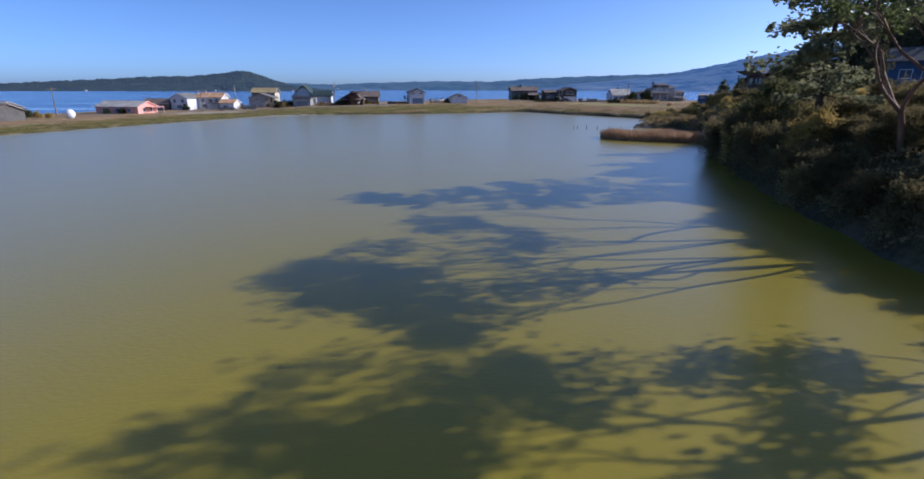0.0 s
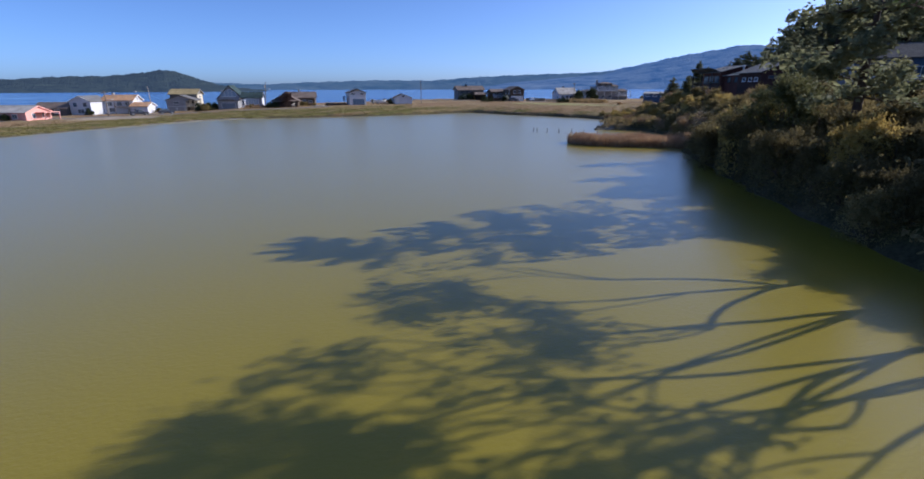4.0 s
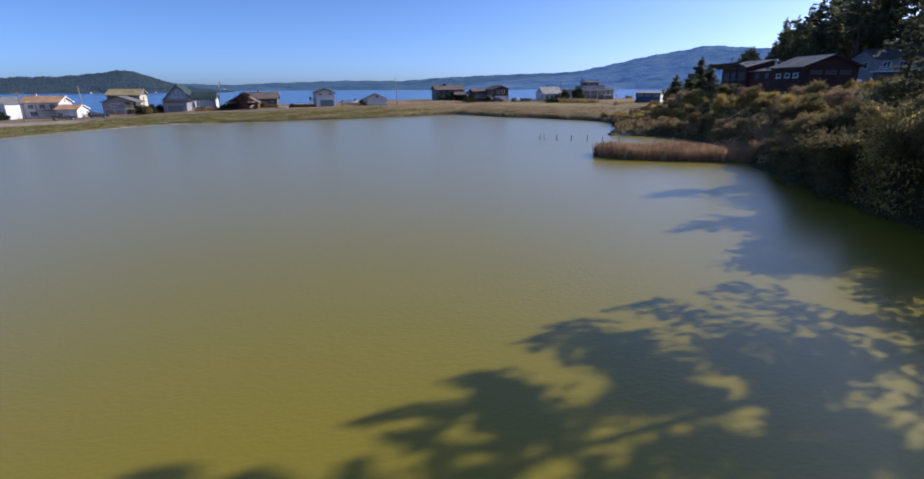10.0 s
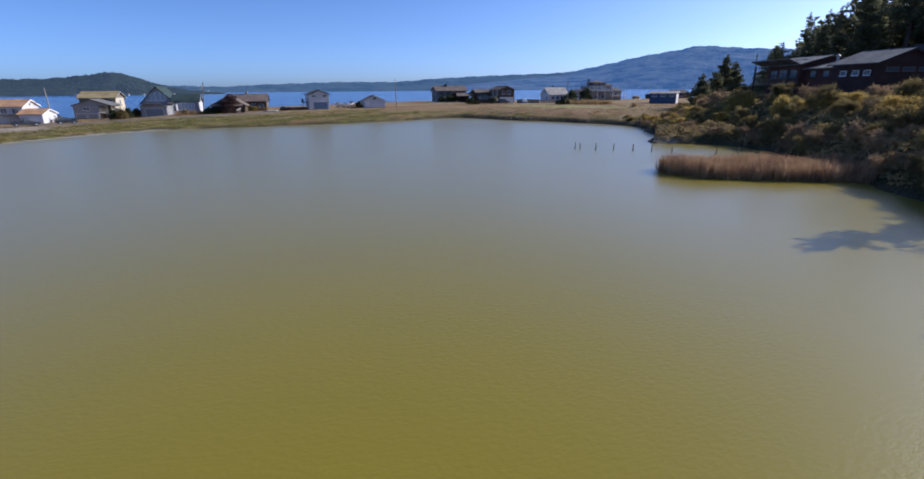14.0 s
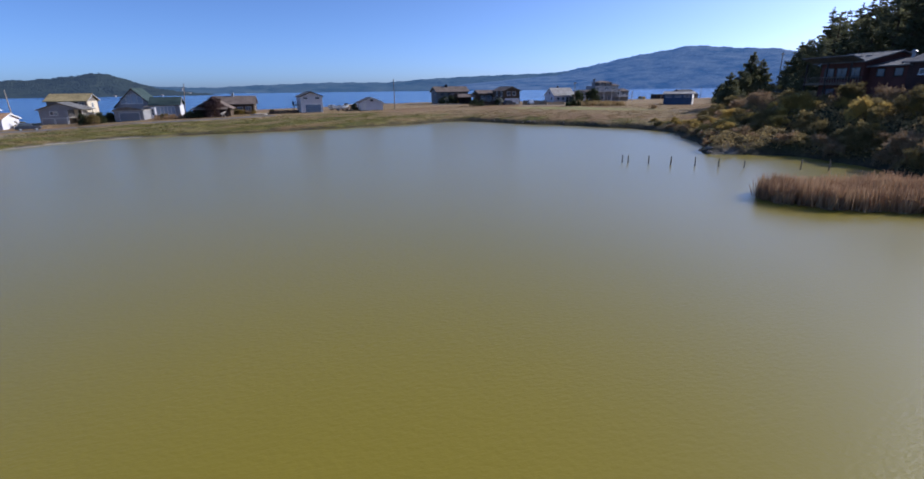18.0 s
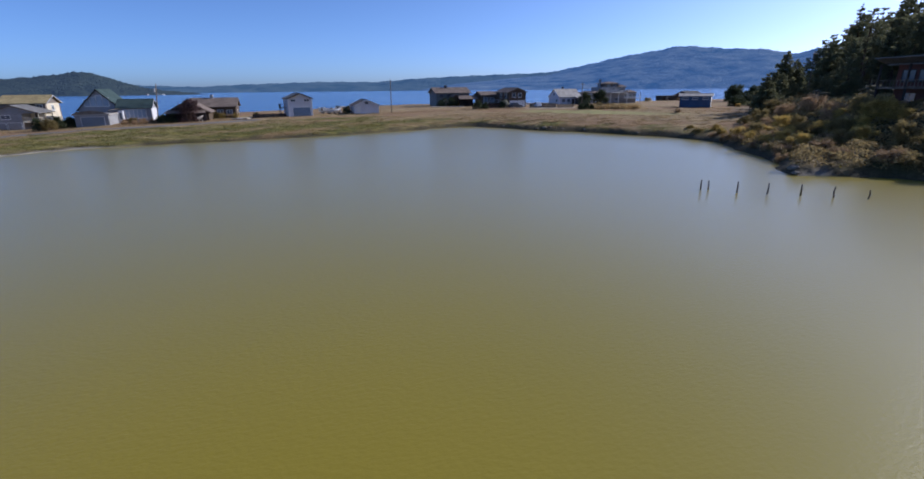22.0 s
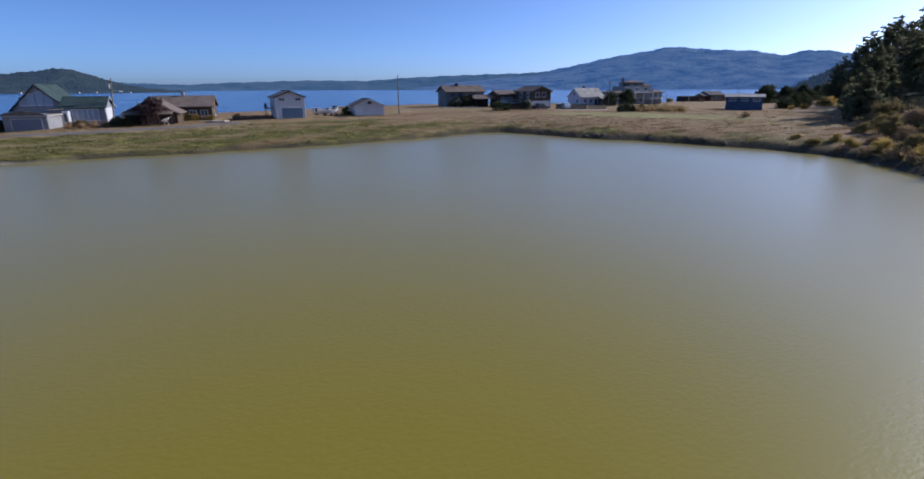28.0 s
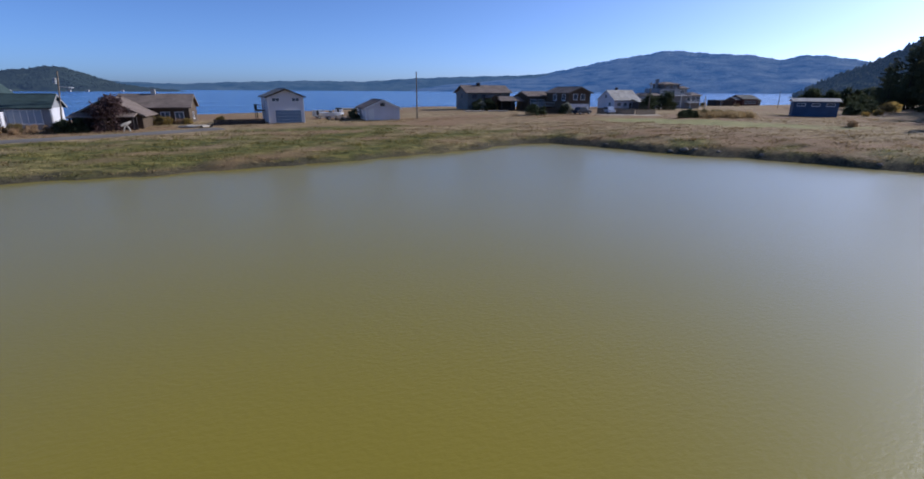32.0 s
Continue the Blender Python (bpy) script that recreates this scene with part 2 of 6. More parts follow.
TUFT_GREEN = leafy("green_sedge_blades", (0.075, 0.075, 0.022), (0.145, 0.132, 0.04), (0.26, 0.215, 0.075), 0.8, 0.4)


def ground_material():
    m = mat("meadow", (0.3, 0.22, 0.1), 0.95, 0.15)
    v = coords(m)
    big, mid, fine = noise_fac(m, coords(m, scale=(0.45, 1, 1)), 0.09, 5), noise_fac(m, v, 0.45, 5), noise_fac(m, coords(m, scale=(1, 1, 0.3)), 3.5, 4, 0.7)
    tuft = noise_fac(m, coords(m, scale=(0.55, 1.5, 1)), 0.9, 6, 0.68)
    dry = ramp(m, tuft, (0.34, (0.11, 0.075, 0.04)), (0.5, (0.27, 0.195, 0.10)), (0.68, (0.46, 0.355, 0.20)))
    dry = mixc(m, ramp(m, big, (0.42, (0, 0, 0)), (0.60, (0.9, 0.9, 0.9))), dry, (0.25, 0.155, 0.085))
    green = ramp(m, tuft, (0.34, (0.035, 0.04, 0.012)), (0.5, (0.115, 0.112, 0.03)), (0.68, (0.30, 0.245, 0.075)))
    def weight(name):
        a = nd(m, "ShaderNodeAttribute")
        a.attribute_name = name
        return a.outputs["Fac"]
    col = mixc(m, weight("green"), dry, green)
    col = mixc(m, weight("lawn"), col, ramp(m, mid, (0.3, (0.23, 0.22, 0.085)), (0.7, (0.32, 0.29, 0.12))))
    # wet mud together with painted shade under the bank's edge
    col = mixc(m, weight("mud_shade"), col, ramp(m, fine, (0.3, (0.035, 0.03, 0.02)), (0.7, (0.10, 0.085, 0.05))))
    col = mixc(m, weight("sand"), col, ramp(m, fine, (0.3, (0.36, 0.33, 0.28)), (0.7, (0.52, 0.48, 0.42))))
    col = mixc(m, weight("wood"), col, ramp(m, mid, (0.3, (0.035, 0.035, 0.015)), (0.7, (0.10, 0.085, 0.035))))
    dark = ramp(m, fine, (0.25, (0.72, 0.70, 0.66)), (0.6, (1, 1, 1)))
    ln(m, mixc(m, 1.0, col, dark, "MULTIPLY"), bsdf(m).inputs["Base Color"])
    bump(m, mixc(m, 0.4, fine, mid), 1.0, 0.12)
    return m


MEADOW = ground_material()


# ---- mesh helpers ----
def mesh_np(name, verts, faces, material, smooth=False):
    """A mesh from arrays: verts (n, 3), faces (m, 3 or 4)."""
    me = bpy.data.meshes.new(name)
    verts = np.asarray(verts, dtype=np.float32)
    faces = np.asarray(faces, dtype=np.int32)
    k = faces.shape[1]
    me.vertices.add(len(verts))
    me.vertices.foreach_set("co", verts.ravel())
    me.loops.add(faces.size)
    me.loops.foreach_set("vertex_index", faces.ravel())
    me.polygons.add(len(faces))
    me.polygons.foreach_set("loop_start", np.arange(0, faces.size, k, dtype=np.int32))
    me.polygons.foreach_set("loop_total", np.full(len(faces), k, dtype=np.int32))
    if smooth:
        me.polygons.foreach_set("use_smooth", np.ones(len(faces), dtype=bool))
    me.update(calc_edges=True)
    me.materials.append(material)
    return me


def part(name, bm, material, parent=None, label=""):
    me = bpy.data.meshes.new(name)
    bm.to_mesh(me)
    bm.free()
    me.materials.append(material)
    ob = new(name, me)
    if parent:
        ob.parent = parent
    if label:
        ob["label"] = label
    return ob


def box(bm, x0, y0, z0, x1, y1, z1, m=None):
    vs = [bm.verts.new(c) for c in ((x0, y0, z0), (x1, y0, z0), (x1, y1, z0), (x0, y1, z0), (x0, y0, z1), (x1, y0, z1), (x1, y1, z1), (x0, y1, z1))]
    for f in ((3, 2, 1, 0), (4, 5, 6, 7), (0, 1, 5, 4), (1, 2, 6, 5), (2, 3, 7, 6), (3, 0, 4, 7)):
        bm.faces.new([vs[i] for i in f])
    if m is not None:
        bmesh.ops.transform(bm, matrix=m, verts=vs)
    return vs


def bevelled(bm, w=0.02):
    bmesh.ops.bevel(bm, geom=bm.edges[:], offset=w, segments=1, affect="EDGES")
    return bm


def boxed(*dims, bevel=0.0):
    bm = bmesh.new()
    box(bm, *dims)
    return bevelled(bm, bevel) if bevel else bm


def prism(bm, outline, y0, y1):
    """A solid from an outline of (x, z) points, from y0 to y1."""
    a = [bm.verts.new((x, y0, z)) for x, z in outline]
    b = [bm.verts.new((x, y1, z)) for x, z in outline]
    bm.faces.new(a)
    bm.faces.new(b[::-1])
    n = len(a)
    for i in range(n):
        bm.faces.new((a[i], b[i], b[(i + 1) % n], a[(i + 1) % n]))
    bmesh.ops.recalc_face_normals(bm, faces=bm.faces)
    return bm


def tube_np(path, radii, sides=7):
    """Vertices and quads of a tapered tube along a path."""
    path = np.asarray(path, float)
    n = len(path)
    t = np.gradient(path, axis=0)
    t /= np.linalg.norm(t, axis=1)[:, None] + 1e-9
    up = np.where(np.abs(t[:, 2:3]) > 0.9, np.array([[1.0, 0, 0]]), np.array([[0, 0, 1.0]]))
    u = np.cross(t, up)
    u /= np.linalg.norm(u, axis=1)[:, None] + 1e-9
    w = np.cross(t, u)
    a = np.linspace(0, 2 * np.pi, sides, endpoint=False)
    ring = u[:, None, :] * np.cos(a)[None, :, None] + w[:, None, :] * np.sin(a)[None, :, None]
    v = path[:, None, :] + ring * np.asarray(radii)[:, None, None]
    i = np.arange(n - 1)[:, None] * sides
    j = np.arange(sides)[None, :]
    k = (j + 1) % sides
    f = np.stack([i + j, i + k, i + sides + k, i + sides + j], -1).reshape(-1, 4)
    return v.reshape(-1, 3), f


class Pile:
    """Collects vertices and quads of many pieces for one mesh."""
    def __init__(self):
        self.v, self.f, self.n = [], [], 0

    def add(self, v, f):
        self.v.append(np.asarray(v, float))
        self.f.append(np.asarray(f) + self.n)
        self.n += len(v)

    def mesh(self, name, material, smooth=False):
        return mesh_np(name, np.concatenate(self.v), np.concatenate(self.f), material, smooth)


def leaf_quads(rng, centres, size, flat=0.0, long=1.6):
    """Small leaf-shaped quads (diamonds) at the centres, turned at random."""
    n = len(centres)
    a = rng.normal(size=(n, 3))
    a[:, 2] *= 1 - flat
    a /= np.linalg.norm(a, axis=1)[:, None]
    b = rng.normal(size=(n, 3))
    b = np.cross(a, b)
    b /= np.linalg.norm(b, axis=1)[:, None]
    s = size * rng.uniform(0.6, 1.35, (n, 1))
    p = np.stack([centres - a * s * long / 2, centres - b * s / 2 + a * s * 0.1, centres + a * s * long / 2, centres + b * s / 2 + a * s * 0.1], 1)
    f = np.arange(n * 4).reshape(n, 4)
    return p.reshape(-1, 3), f


# ---- the plan: pond outline, sea shore, hill foot ----
POND_EDGE = [(-80, 60), (-73, 90), (-66, 106), (-58, 125), (-50, 143), (-42, 157.5), (-34, 165.6), (-22, 168.3), (-10, 170.0), (2, 172.4), (16, 176.5), (26, 180),
             (35, 184.5), (42, 185.5), (46, 178), (50, 169), (57, 160.5), (62, 152), (65.5, 144), (67, 137), (65, 131), (61, 124), (57, 116), (51, 109.5), (48.5, 106),
             (53, 104.5), (57, 100), (56.5, 92), (52.5, 85), (47, 75.5), (42.5, 67), (39.5, 60), (36, 52), (32.5, 44), (29.5, 36), (26.5, 29), (24, 22), (22.5, 14), (22, 0), (22, -40), (-80, -40)]
SEA_SHORE = [(-175, -60), (-150, 40), (-137, 110), (-122, 165), (-100, 222), (-60, 252), (-20, 268), (40, 282), (100, 291), (160, 300), (230, 309), (330, 330), (420, 352), (520, 375)]
HILL_FOOT = [(25, -70), (25.5, 20), (30, 38), (37, 54), (43, 66), (52, 80), (62, 98), (71, 120), (94, 150), (134, 182), (200, 216), (300, 238), (520, 262)]


def seg_dist(x, y, pts, closed):
    """Distance from each point to a polyline, and whether it is on the right-hand side of the nearest piece."""
    best = np.full(x.shape, 1e9)
    side = np.zeros(x.shape)
    pairs = zip(pts, pts[1:] + (pts[:1] if closed else []))
    for (ax, ay), (bx, by) in pairs:
        if (ax, ay) == (bx, by):
            continue
        dx, dy = bx - ax, by - ay
        t = np.clip(((x - ax) * dx + (y - ay) * dy) / (dx * dx + dy * dy), 0, 1)
        px, py = x - ax - t * dx, y - ay - t * dy
        d = np.hypot(px, py)
        s = np.sign(dx * py - dy * px)
        side = np.where(d < best, s, side)
        best = np.minimum(best, d)
    return best, side


def inside(x, y, pts):
    c = np.zeros(x.shape, bool)
    for (ax, ay), (bx, by) in zip(pts, pts[1:] + pts[:1]):
        cross = ((ay > y) != (by > y)) & (x < (bx - ax) * (y - ay) / (by - ay + 1e-12) + ax)
        c ^= cross
    return c


def wobble(x, y, scale, seed):
    """Cheap smooth noise, -1 to 1."""
    r = np.random.RandomState(seed)
    out = np.zeros(np.shape(x))
    for k in range(7):
        a = r.uniform(0, 6.283)
        f = r.uniform(0.5, 2.4) / scale
        out += np.sin((x * np.cos(a) + y * np.sin(a)) * f * 6.283 + r.uniform(0, 6.283)) / (1 + 0.4 * k)
    return out / 2.6


def land(x, y):
    """Height of the land at x, y and the weights of its covers."""
    x, y = np.asarray(x, float), np.asarray(y, float)
    xs, ys = x + 0.7 * wobble(x, y, 9, 3), y + 0.7 * wobble(x, y, 9, 4)
    dp, _ = seg_dist(xs, ys, POND_EDGE, True)
    dp = np.where(inside(xs, ys, POND_EDGE), -dp, dp)
    ds, side = seg_dist(x, y, SEA_SHORE, False)
    ds = ds * -side                       # inland positive
    dh, side = seg_dist(x, y, HILL_FOOT, False)
    dh = dh * -side                       # uphill positive
    level = np.interp(x, [-110, -70, -52, -40, -22, 5, 20, 46, 62, 85, 110, 140, 200, 300], [0.5, 0.6, 1.0, 1.7, 2.0, 2.4, 2.6, 3.2, 3.1, 2.8, 2.5, 2.3, 2.1, 2.2])
    shape = np.interp(dp, [-6, -1, 0, 0.6, 2, 7, 20, 40], [-1.6, -0.35, -0.02, 0.14, 0.33, 0.52, 0.8, 1.0])
    z = np.where(shape > 0, level * shape, shape)
    z = np.where((dp > 0), z * np.clip(np.interp(ds, [0, 14], [0, 1]), 0, 1), z)
    z = np.where(ds < 0, -1.5 - 0 * z, z)
    rise = np.interp(dh, [-2, 0, 3, 6, 14, 30, 55, 130, 220], [0, 0.5, 2.6, 3.6, 4.6, 5.6, 7.0, 20, 42])
    rise = rise * np.interp(y, [36, 48, 72, 92, 120, 150, 185, 240], [1, 0.62, 0.62, 0.9, 0.85, 0.8, 1.4, 1.8])
    z = z + np.where((dh > -2) & (dp > -1), rise, 0.0)
    z = z + np.where(dp > 1.5, 0.10 * wobble(x, y, 6, 8) + 0.14 * wobble(x, y, 17, 9), 0.0) * np.where(y > 192, 0.25, 1.0)
    n = wobble(x, y, 14, 5) + 0.6 * wobble(x, y, 5, 6)
    left = np.interp(x, [-60, -30, 20, 46, 60], [20, 26, 17, 5.5, 6.0])
    green = np.clip((left + 5.5 * n - dp) / 4 + 0.3, 0, 1) * np.clip(np.where(x < 20, 0.85, 0.6) + 0.75 * wobble(x, y, 9, 15), 0.08, 1)
    green = np.maximum(green, np.clip(1.4 - np.hypot((x - 10) / 14, (y - 199) / 4) + 0.4 * n, 0, 0.9))
    lawn = np.clip(1.5 - np.hypot(((x - 76) * 0.62 - (y - 186) * 0.78) / 27, ((x - 76) * 0.78 + (y - 186) * 0.62) / 7.5) * 1.5 + 0.2 * n, 0, 0.6) / 0.6
    # dark rim at the water: mud, plus the undercut bank's shade painted in
    mud_shade = np.clip((np.where(x > 34, 2.0, 1.5) + 0.6 * n - dp) / 0.8, 0, 1) * np.where(x > 34, 1, np.clip(0.85 + 0.4 * n, 0, 1))
    sand = np.clip((6.5 + 3 * n - ds) / 3, 0, 1)
    sand = np.maximum(sand, np.clip((0.55 - dp) / 0.5, 0, 1) * np.clip((-24 - x) / 8, 0, 0.75))
    sand = np.maximum(sand, np.clip(1.3 - np.hypot((x - 50) / 2.2, (y - 105.2) / 0.9), 0, 0.4))
    drive = np.clip(1.3 - np.hypot((x - 79) / 9, (y - 213) / 5) , 0, 0.7)
    sand = np.maximum(sand, drive)
    sand = np.maximum(sand, np.clip(1.2 - np.hypot((x + 66) / 14, (y - 170) / 9) + 0.3 * n, 0, 0.45))
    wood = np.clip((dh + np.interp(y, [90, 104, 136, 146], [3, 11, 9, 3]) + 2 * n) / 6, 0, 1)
    return z, dict(green=green, lawn=lawn, mud_shade=mud_shade, sand=sand, wood=wood), dp


def land_z(x, y):
    return float(land(np.array([x]), np.array([y]))[0][0])


def grid(xs, ys):
    gx, gy = np.meshgrid(xs, ys)
    nx, ny = len(xs), len(ys)
    i = (np.arange(ny - 1)[:, None] * nx + np.arange(nx - 1)[None, :]).ravel()
    return gx.ravel(), gy.ravel(), np.stack([i, i + 1, i + nx + 1, i + nx], 1)


gx, gy, gf = grid(np.concatenate([np.arange(-190, -84, 3), np.arange(-84, 150, 1.0), np.arange(150, 524, 4)]),
                  np.concatenate([np.arange(-80, 0, 4), np.arange(0, 110, 1.4), np.arange(110, 262, 1.0), np.arange(262, 400, 3)]))
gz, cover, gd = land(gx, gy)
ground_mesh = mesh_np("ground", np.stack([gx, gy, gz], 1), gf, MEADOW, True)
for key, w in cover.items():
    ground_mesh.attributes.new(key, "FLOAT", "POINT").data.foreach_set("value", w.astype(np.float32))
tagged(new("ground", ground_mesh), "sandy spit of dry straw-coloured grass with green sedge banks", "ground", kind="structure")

bm = bmesh.new()
for x0, y0, x1, y1 in ((-82, -42, 44, 60), (-82, 60, 72, 112), (-82, 112, 72, 160), (-56, 160, 58, 188.5)):
    bm.faces.new([bm.verts.new(c) for c in ((x0, y0, 0), (x1, y0, 0), (x1, y1, 0), (x0, y1, 0))])
pond = tagged(part("pond_water", bm, POND), "murky olive-yellow pond water reflecting pale blue sky", "water", kind="structure")
bm = bmesh.new()
box(bm, -4900, -3500, -0.9, 4900, 4900, -0.35)
tagged(part("sea_water", bm, SEA), "deep blue sea with wind-ruffled streaks behind the spit", "water", kind="structure")


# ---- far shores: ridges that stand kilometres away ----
def backdrop_material(name, dark, lite, haze, haze_glow, scale):
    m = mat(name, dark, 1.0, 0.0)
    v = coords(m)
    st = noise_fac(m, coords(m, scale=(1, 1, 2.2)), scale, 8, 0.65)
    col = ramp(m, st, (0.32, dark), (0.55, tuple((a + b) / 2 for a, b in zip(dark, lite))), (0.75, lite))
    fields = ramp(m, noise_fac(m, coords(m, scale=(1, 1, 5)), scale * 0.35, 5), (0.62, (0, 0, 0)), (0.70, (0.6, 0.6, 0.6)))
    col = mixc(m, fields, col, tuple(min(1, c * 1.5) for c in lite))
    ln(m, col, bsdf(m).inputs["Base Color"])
    # air haze is painted on as a blue emission over the slope's colour
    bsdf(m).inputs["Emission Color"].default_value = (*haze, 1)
    bsdf(m).inputs["Emission Strength"].default_value = haze_glow
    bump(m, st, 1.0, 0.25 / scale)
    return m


# slopes and their woods all carry this painted haze, NEAR and HILL less
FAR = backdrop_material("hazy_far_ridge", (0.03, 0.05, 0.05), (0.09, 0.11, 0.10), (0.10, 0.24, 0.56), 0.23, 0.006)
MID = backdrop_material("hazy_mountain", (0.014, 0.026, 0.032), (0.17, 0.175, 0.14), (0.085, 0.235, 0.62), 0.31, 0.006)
NEAR = backdrop_material("hazed_wooded_headland", (0.02, 0.03, 0.024), (0.05, 0.06, 0.04), (0.11, 0.19, 0.40), 0.15, 0.03)
HILL = backdrop_material("hazed_wooded_hill", (0.022, 0.036, 0.022), (0.095, 0.095, 0.07), (0.11, 0.19, 0.36), 0.15, 0.05)
VIEW = (0.0, 60.0)


def ridge(name, dist, profile, material, label, rough, seed, depth=0.18, rows=26, step=0.12):
    """A hill range: heights as (azimuth, elevation in degrees) seen from the middle of the pond, as a slope with gullies."""
    az = np.arange(profile[0][0], profile[-1][0], step)
    el = np.interp(az, [p[0] for p in profile], [p[1] for p in profile])
    r = np.random.RandomState(seed)
    ks = np.arange(len(az))
    jag = sum(np.sin(ks * f + r.uniform(0, 6)) * a for f, a in ((0.9, 0.4), (1.7, 0.3), (0.31, 0.7), (2.6, 0.25)))
    top = dist * (1 + depth) * np.tan(np.radians(el))
    s = np.linspace(0, 1, rows)
    a = np.radians(az)[None, :]
    gully = wobble(az[None, :] * 1.1 + s[:, None] * 3, s[:, None] * 9 + 0 * az[None, :], 7, seed)
    d = dist * (1 + depth * s[:, None]) * (1 + 0.012 * gully)
    z = -2 + (top[None, :] + 2) * (s[:, None] ** 0.85) * (1 + 0.10 * gully * (1 - s[:, None]) * s[:, None] * 4) + (jag * rough)[None, :] * s[:, None] ** 8
    x = VIEW[0] + d * np.sin(a)
    y = VIEW[1] + d * np.cos(a)
    nx = len(az)
    i = (np.arange(rows - 1)[:, None] * nx + np.arange(nx - 1)[None, :]).ravel()
    f = np.stack([i, i + 1, i + nx + 1, i + nx], 1)
    me = mesh_np(name, np.stack([x.ravel(), y.ravel(), z.ravel()], 1), f, material, True)
    return tagged(new(name, me), label, "hills", kind="structure"), (az, top, dist * (1 + depth))


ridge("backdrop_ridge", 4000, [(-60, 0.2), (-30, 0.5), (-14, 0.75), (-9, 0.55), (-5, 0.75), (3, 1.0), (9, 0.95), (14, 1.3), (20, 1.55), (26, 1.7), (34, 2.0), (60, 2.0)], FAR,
      "low wooded far shore, tinted blue for haze, across the sea", 3, 11, 0.1)
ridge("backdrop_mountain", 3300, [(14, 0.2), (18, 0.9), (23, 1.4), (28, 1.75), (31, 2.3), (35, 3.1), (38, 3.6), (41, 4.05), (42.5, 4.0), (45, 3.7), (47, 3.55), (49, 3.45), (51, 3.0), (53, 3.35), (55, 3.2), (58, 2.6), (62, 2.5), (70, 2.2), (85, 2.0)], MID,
      "broad wooded mountain, tinted blue for haze, across the sea", 4, 12, 0.4, 40, 0.1)
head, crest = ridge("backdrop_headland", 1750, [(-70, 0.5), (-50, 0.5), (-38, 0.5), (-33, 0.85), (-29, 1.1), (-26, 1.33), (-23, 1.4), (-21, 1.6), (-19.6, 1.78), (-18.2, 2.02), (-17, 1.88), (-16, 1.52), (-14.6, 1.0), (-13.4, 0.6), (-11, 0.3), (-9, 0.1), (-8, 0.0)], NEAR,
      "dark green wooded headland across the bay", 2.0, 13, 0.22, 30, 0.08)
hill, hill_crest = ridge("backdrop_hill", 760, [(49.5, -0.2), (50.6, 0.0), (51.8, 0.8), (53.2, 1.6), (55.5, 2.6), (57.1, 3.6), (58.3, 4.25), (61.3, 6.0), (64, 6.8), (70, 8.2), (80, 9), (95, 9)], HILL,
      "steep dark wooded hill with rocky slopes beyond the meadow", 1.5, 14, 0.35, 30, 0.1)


# ---- houses ----
def gable_block(home, x0, y0, x1, y1, z0, eave, ridge_z, axis, walls, roof, over=0.45, thick=0.16, wall_label="", roof_label=""):
    """Walls and pitched roof over the rectangle x0..x1, y0..y1 of the house's own plan. axis: the way the ridge runs."""
    turn = None
    bm = bmesh.new()
    if axis == "y":
        xm = (x0 + x1) / 2
        prism(bm, [(x0, z0), (x1, z0), (x1, eave), (xm, ridge_z), (x0, eave)], y0, y1)
    else:
        ym = (y0 + y1) / 2
        prism(bm, [(y0, z0), (y1, z0), (y1, eave), (ym, ridge_z), (y0, eave)], -x1, -x0)
        turn = Matrix.Rotation(radians(90), 4, "Z")
        bmesh.ops.transform(bm, matrix=turn, verts=bm.verts)
    wall = part("wall", bm, walls, home, wall_label)
    lo, hi = (x0, x1) if axis == "y" else (y0, y1)
    a0, a1 = (y0, y1) if axis == "y" else (-x1, -x0)
    mid = (lo + hi) / 2
    slope = (ridge_z - eave) / (mid - lo)
    for s in (-1, 1):
        bm = bmesh.new()
        edge = mid + s * ((hi - lo) / 2 + over)
        ez = eave - over * slope + 0.03
        prism(bm, [(edge, ez), (mid, ridge_z + 0.03), (mid, ridge_z + 0.03 + thick), (edge, ez + thick)], a0 - over, a1 + over)
        if turn:
            bmesh.ops.transform(bm, matrix=turn, verts=bm.verts)
        part("roof", bm, roof, home, roof_label)
    # ridge cap and barge boards
    bm = bmesh.new()
    prism(bm, [(mid - 0.16, ridge_z + thick - 0.03), (mid + 0.16, ridge_z + thick - 0.03), (mid, ridge_z + thick + 0.09)], a0 - over, a1 + over)
    if turn:
        bmesh.ops.transform(bm, matrix=turn, verts=bm.verts)
    part("ridge_cap", bm, roof, home)
    return wall


def barge(home, axis, x0, y0, x1, y1, eave, ridge_z, over=0.45, material=None):
    """Pale boards along the sloping edges of the gables."""
    lo, hi = (x0, x1) if axis == "y" else (y0, y1)
    a0, a1 = (y0, y1) if axis == "y" else (-x1, -x0)
    mid = (lo + hi) / 2
    slope = (ridge_z - eave) / (mid - lo)
    for s in (-1, 1):
        for a in (a0 - over - 0.04, a1 + over):
            bm = bmesh.new()
            edge = mid + s * ((hi - lo) / 2 + over)
            ez = eave - over * slope
            prism(bm, [(edge, ez - 0.1), (mid, ridge_z - 0.1), (mid, ridge_z + 0.17), (edge, ez + 0.17)], a, a + 0.04)
            if axis == "x":
                bmesh.ops.transform(bm, matrix=Matrix.Rotation(radians(90), 4, "Z"), verts=bm.verts)
            part("barge_board", bm, material or TRIM, home)


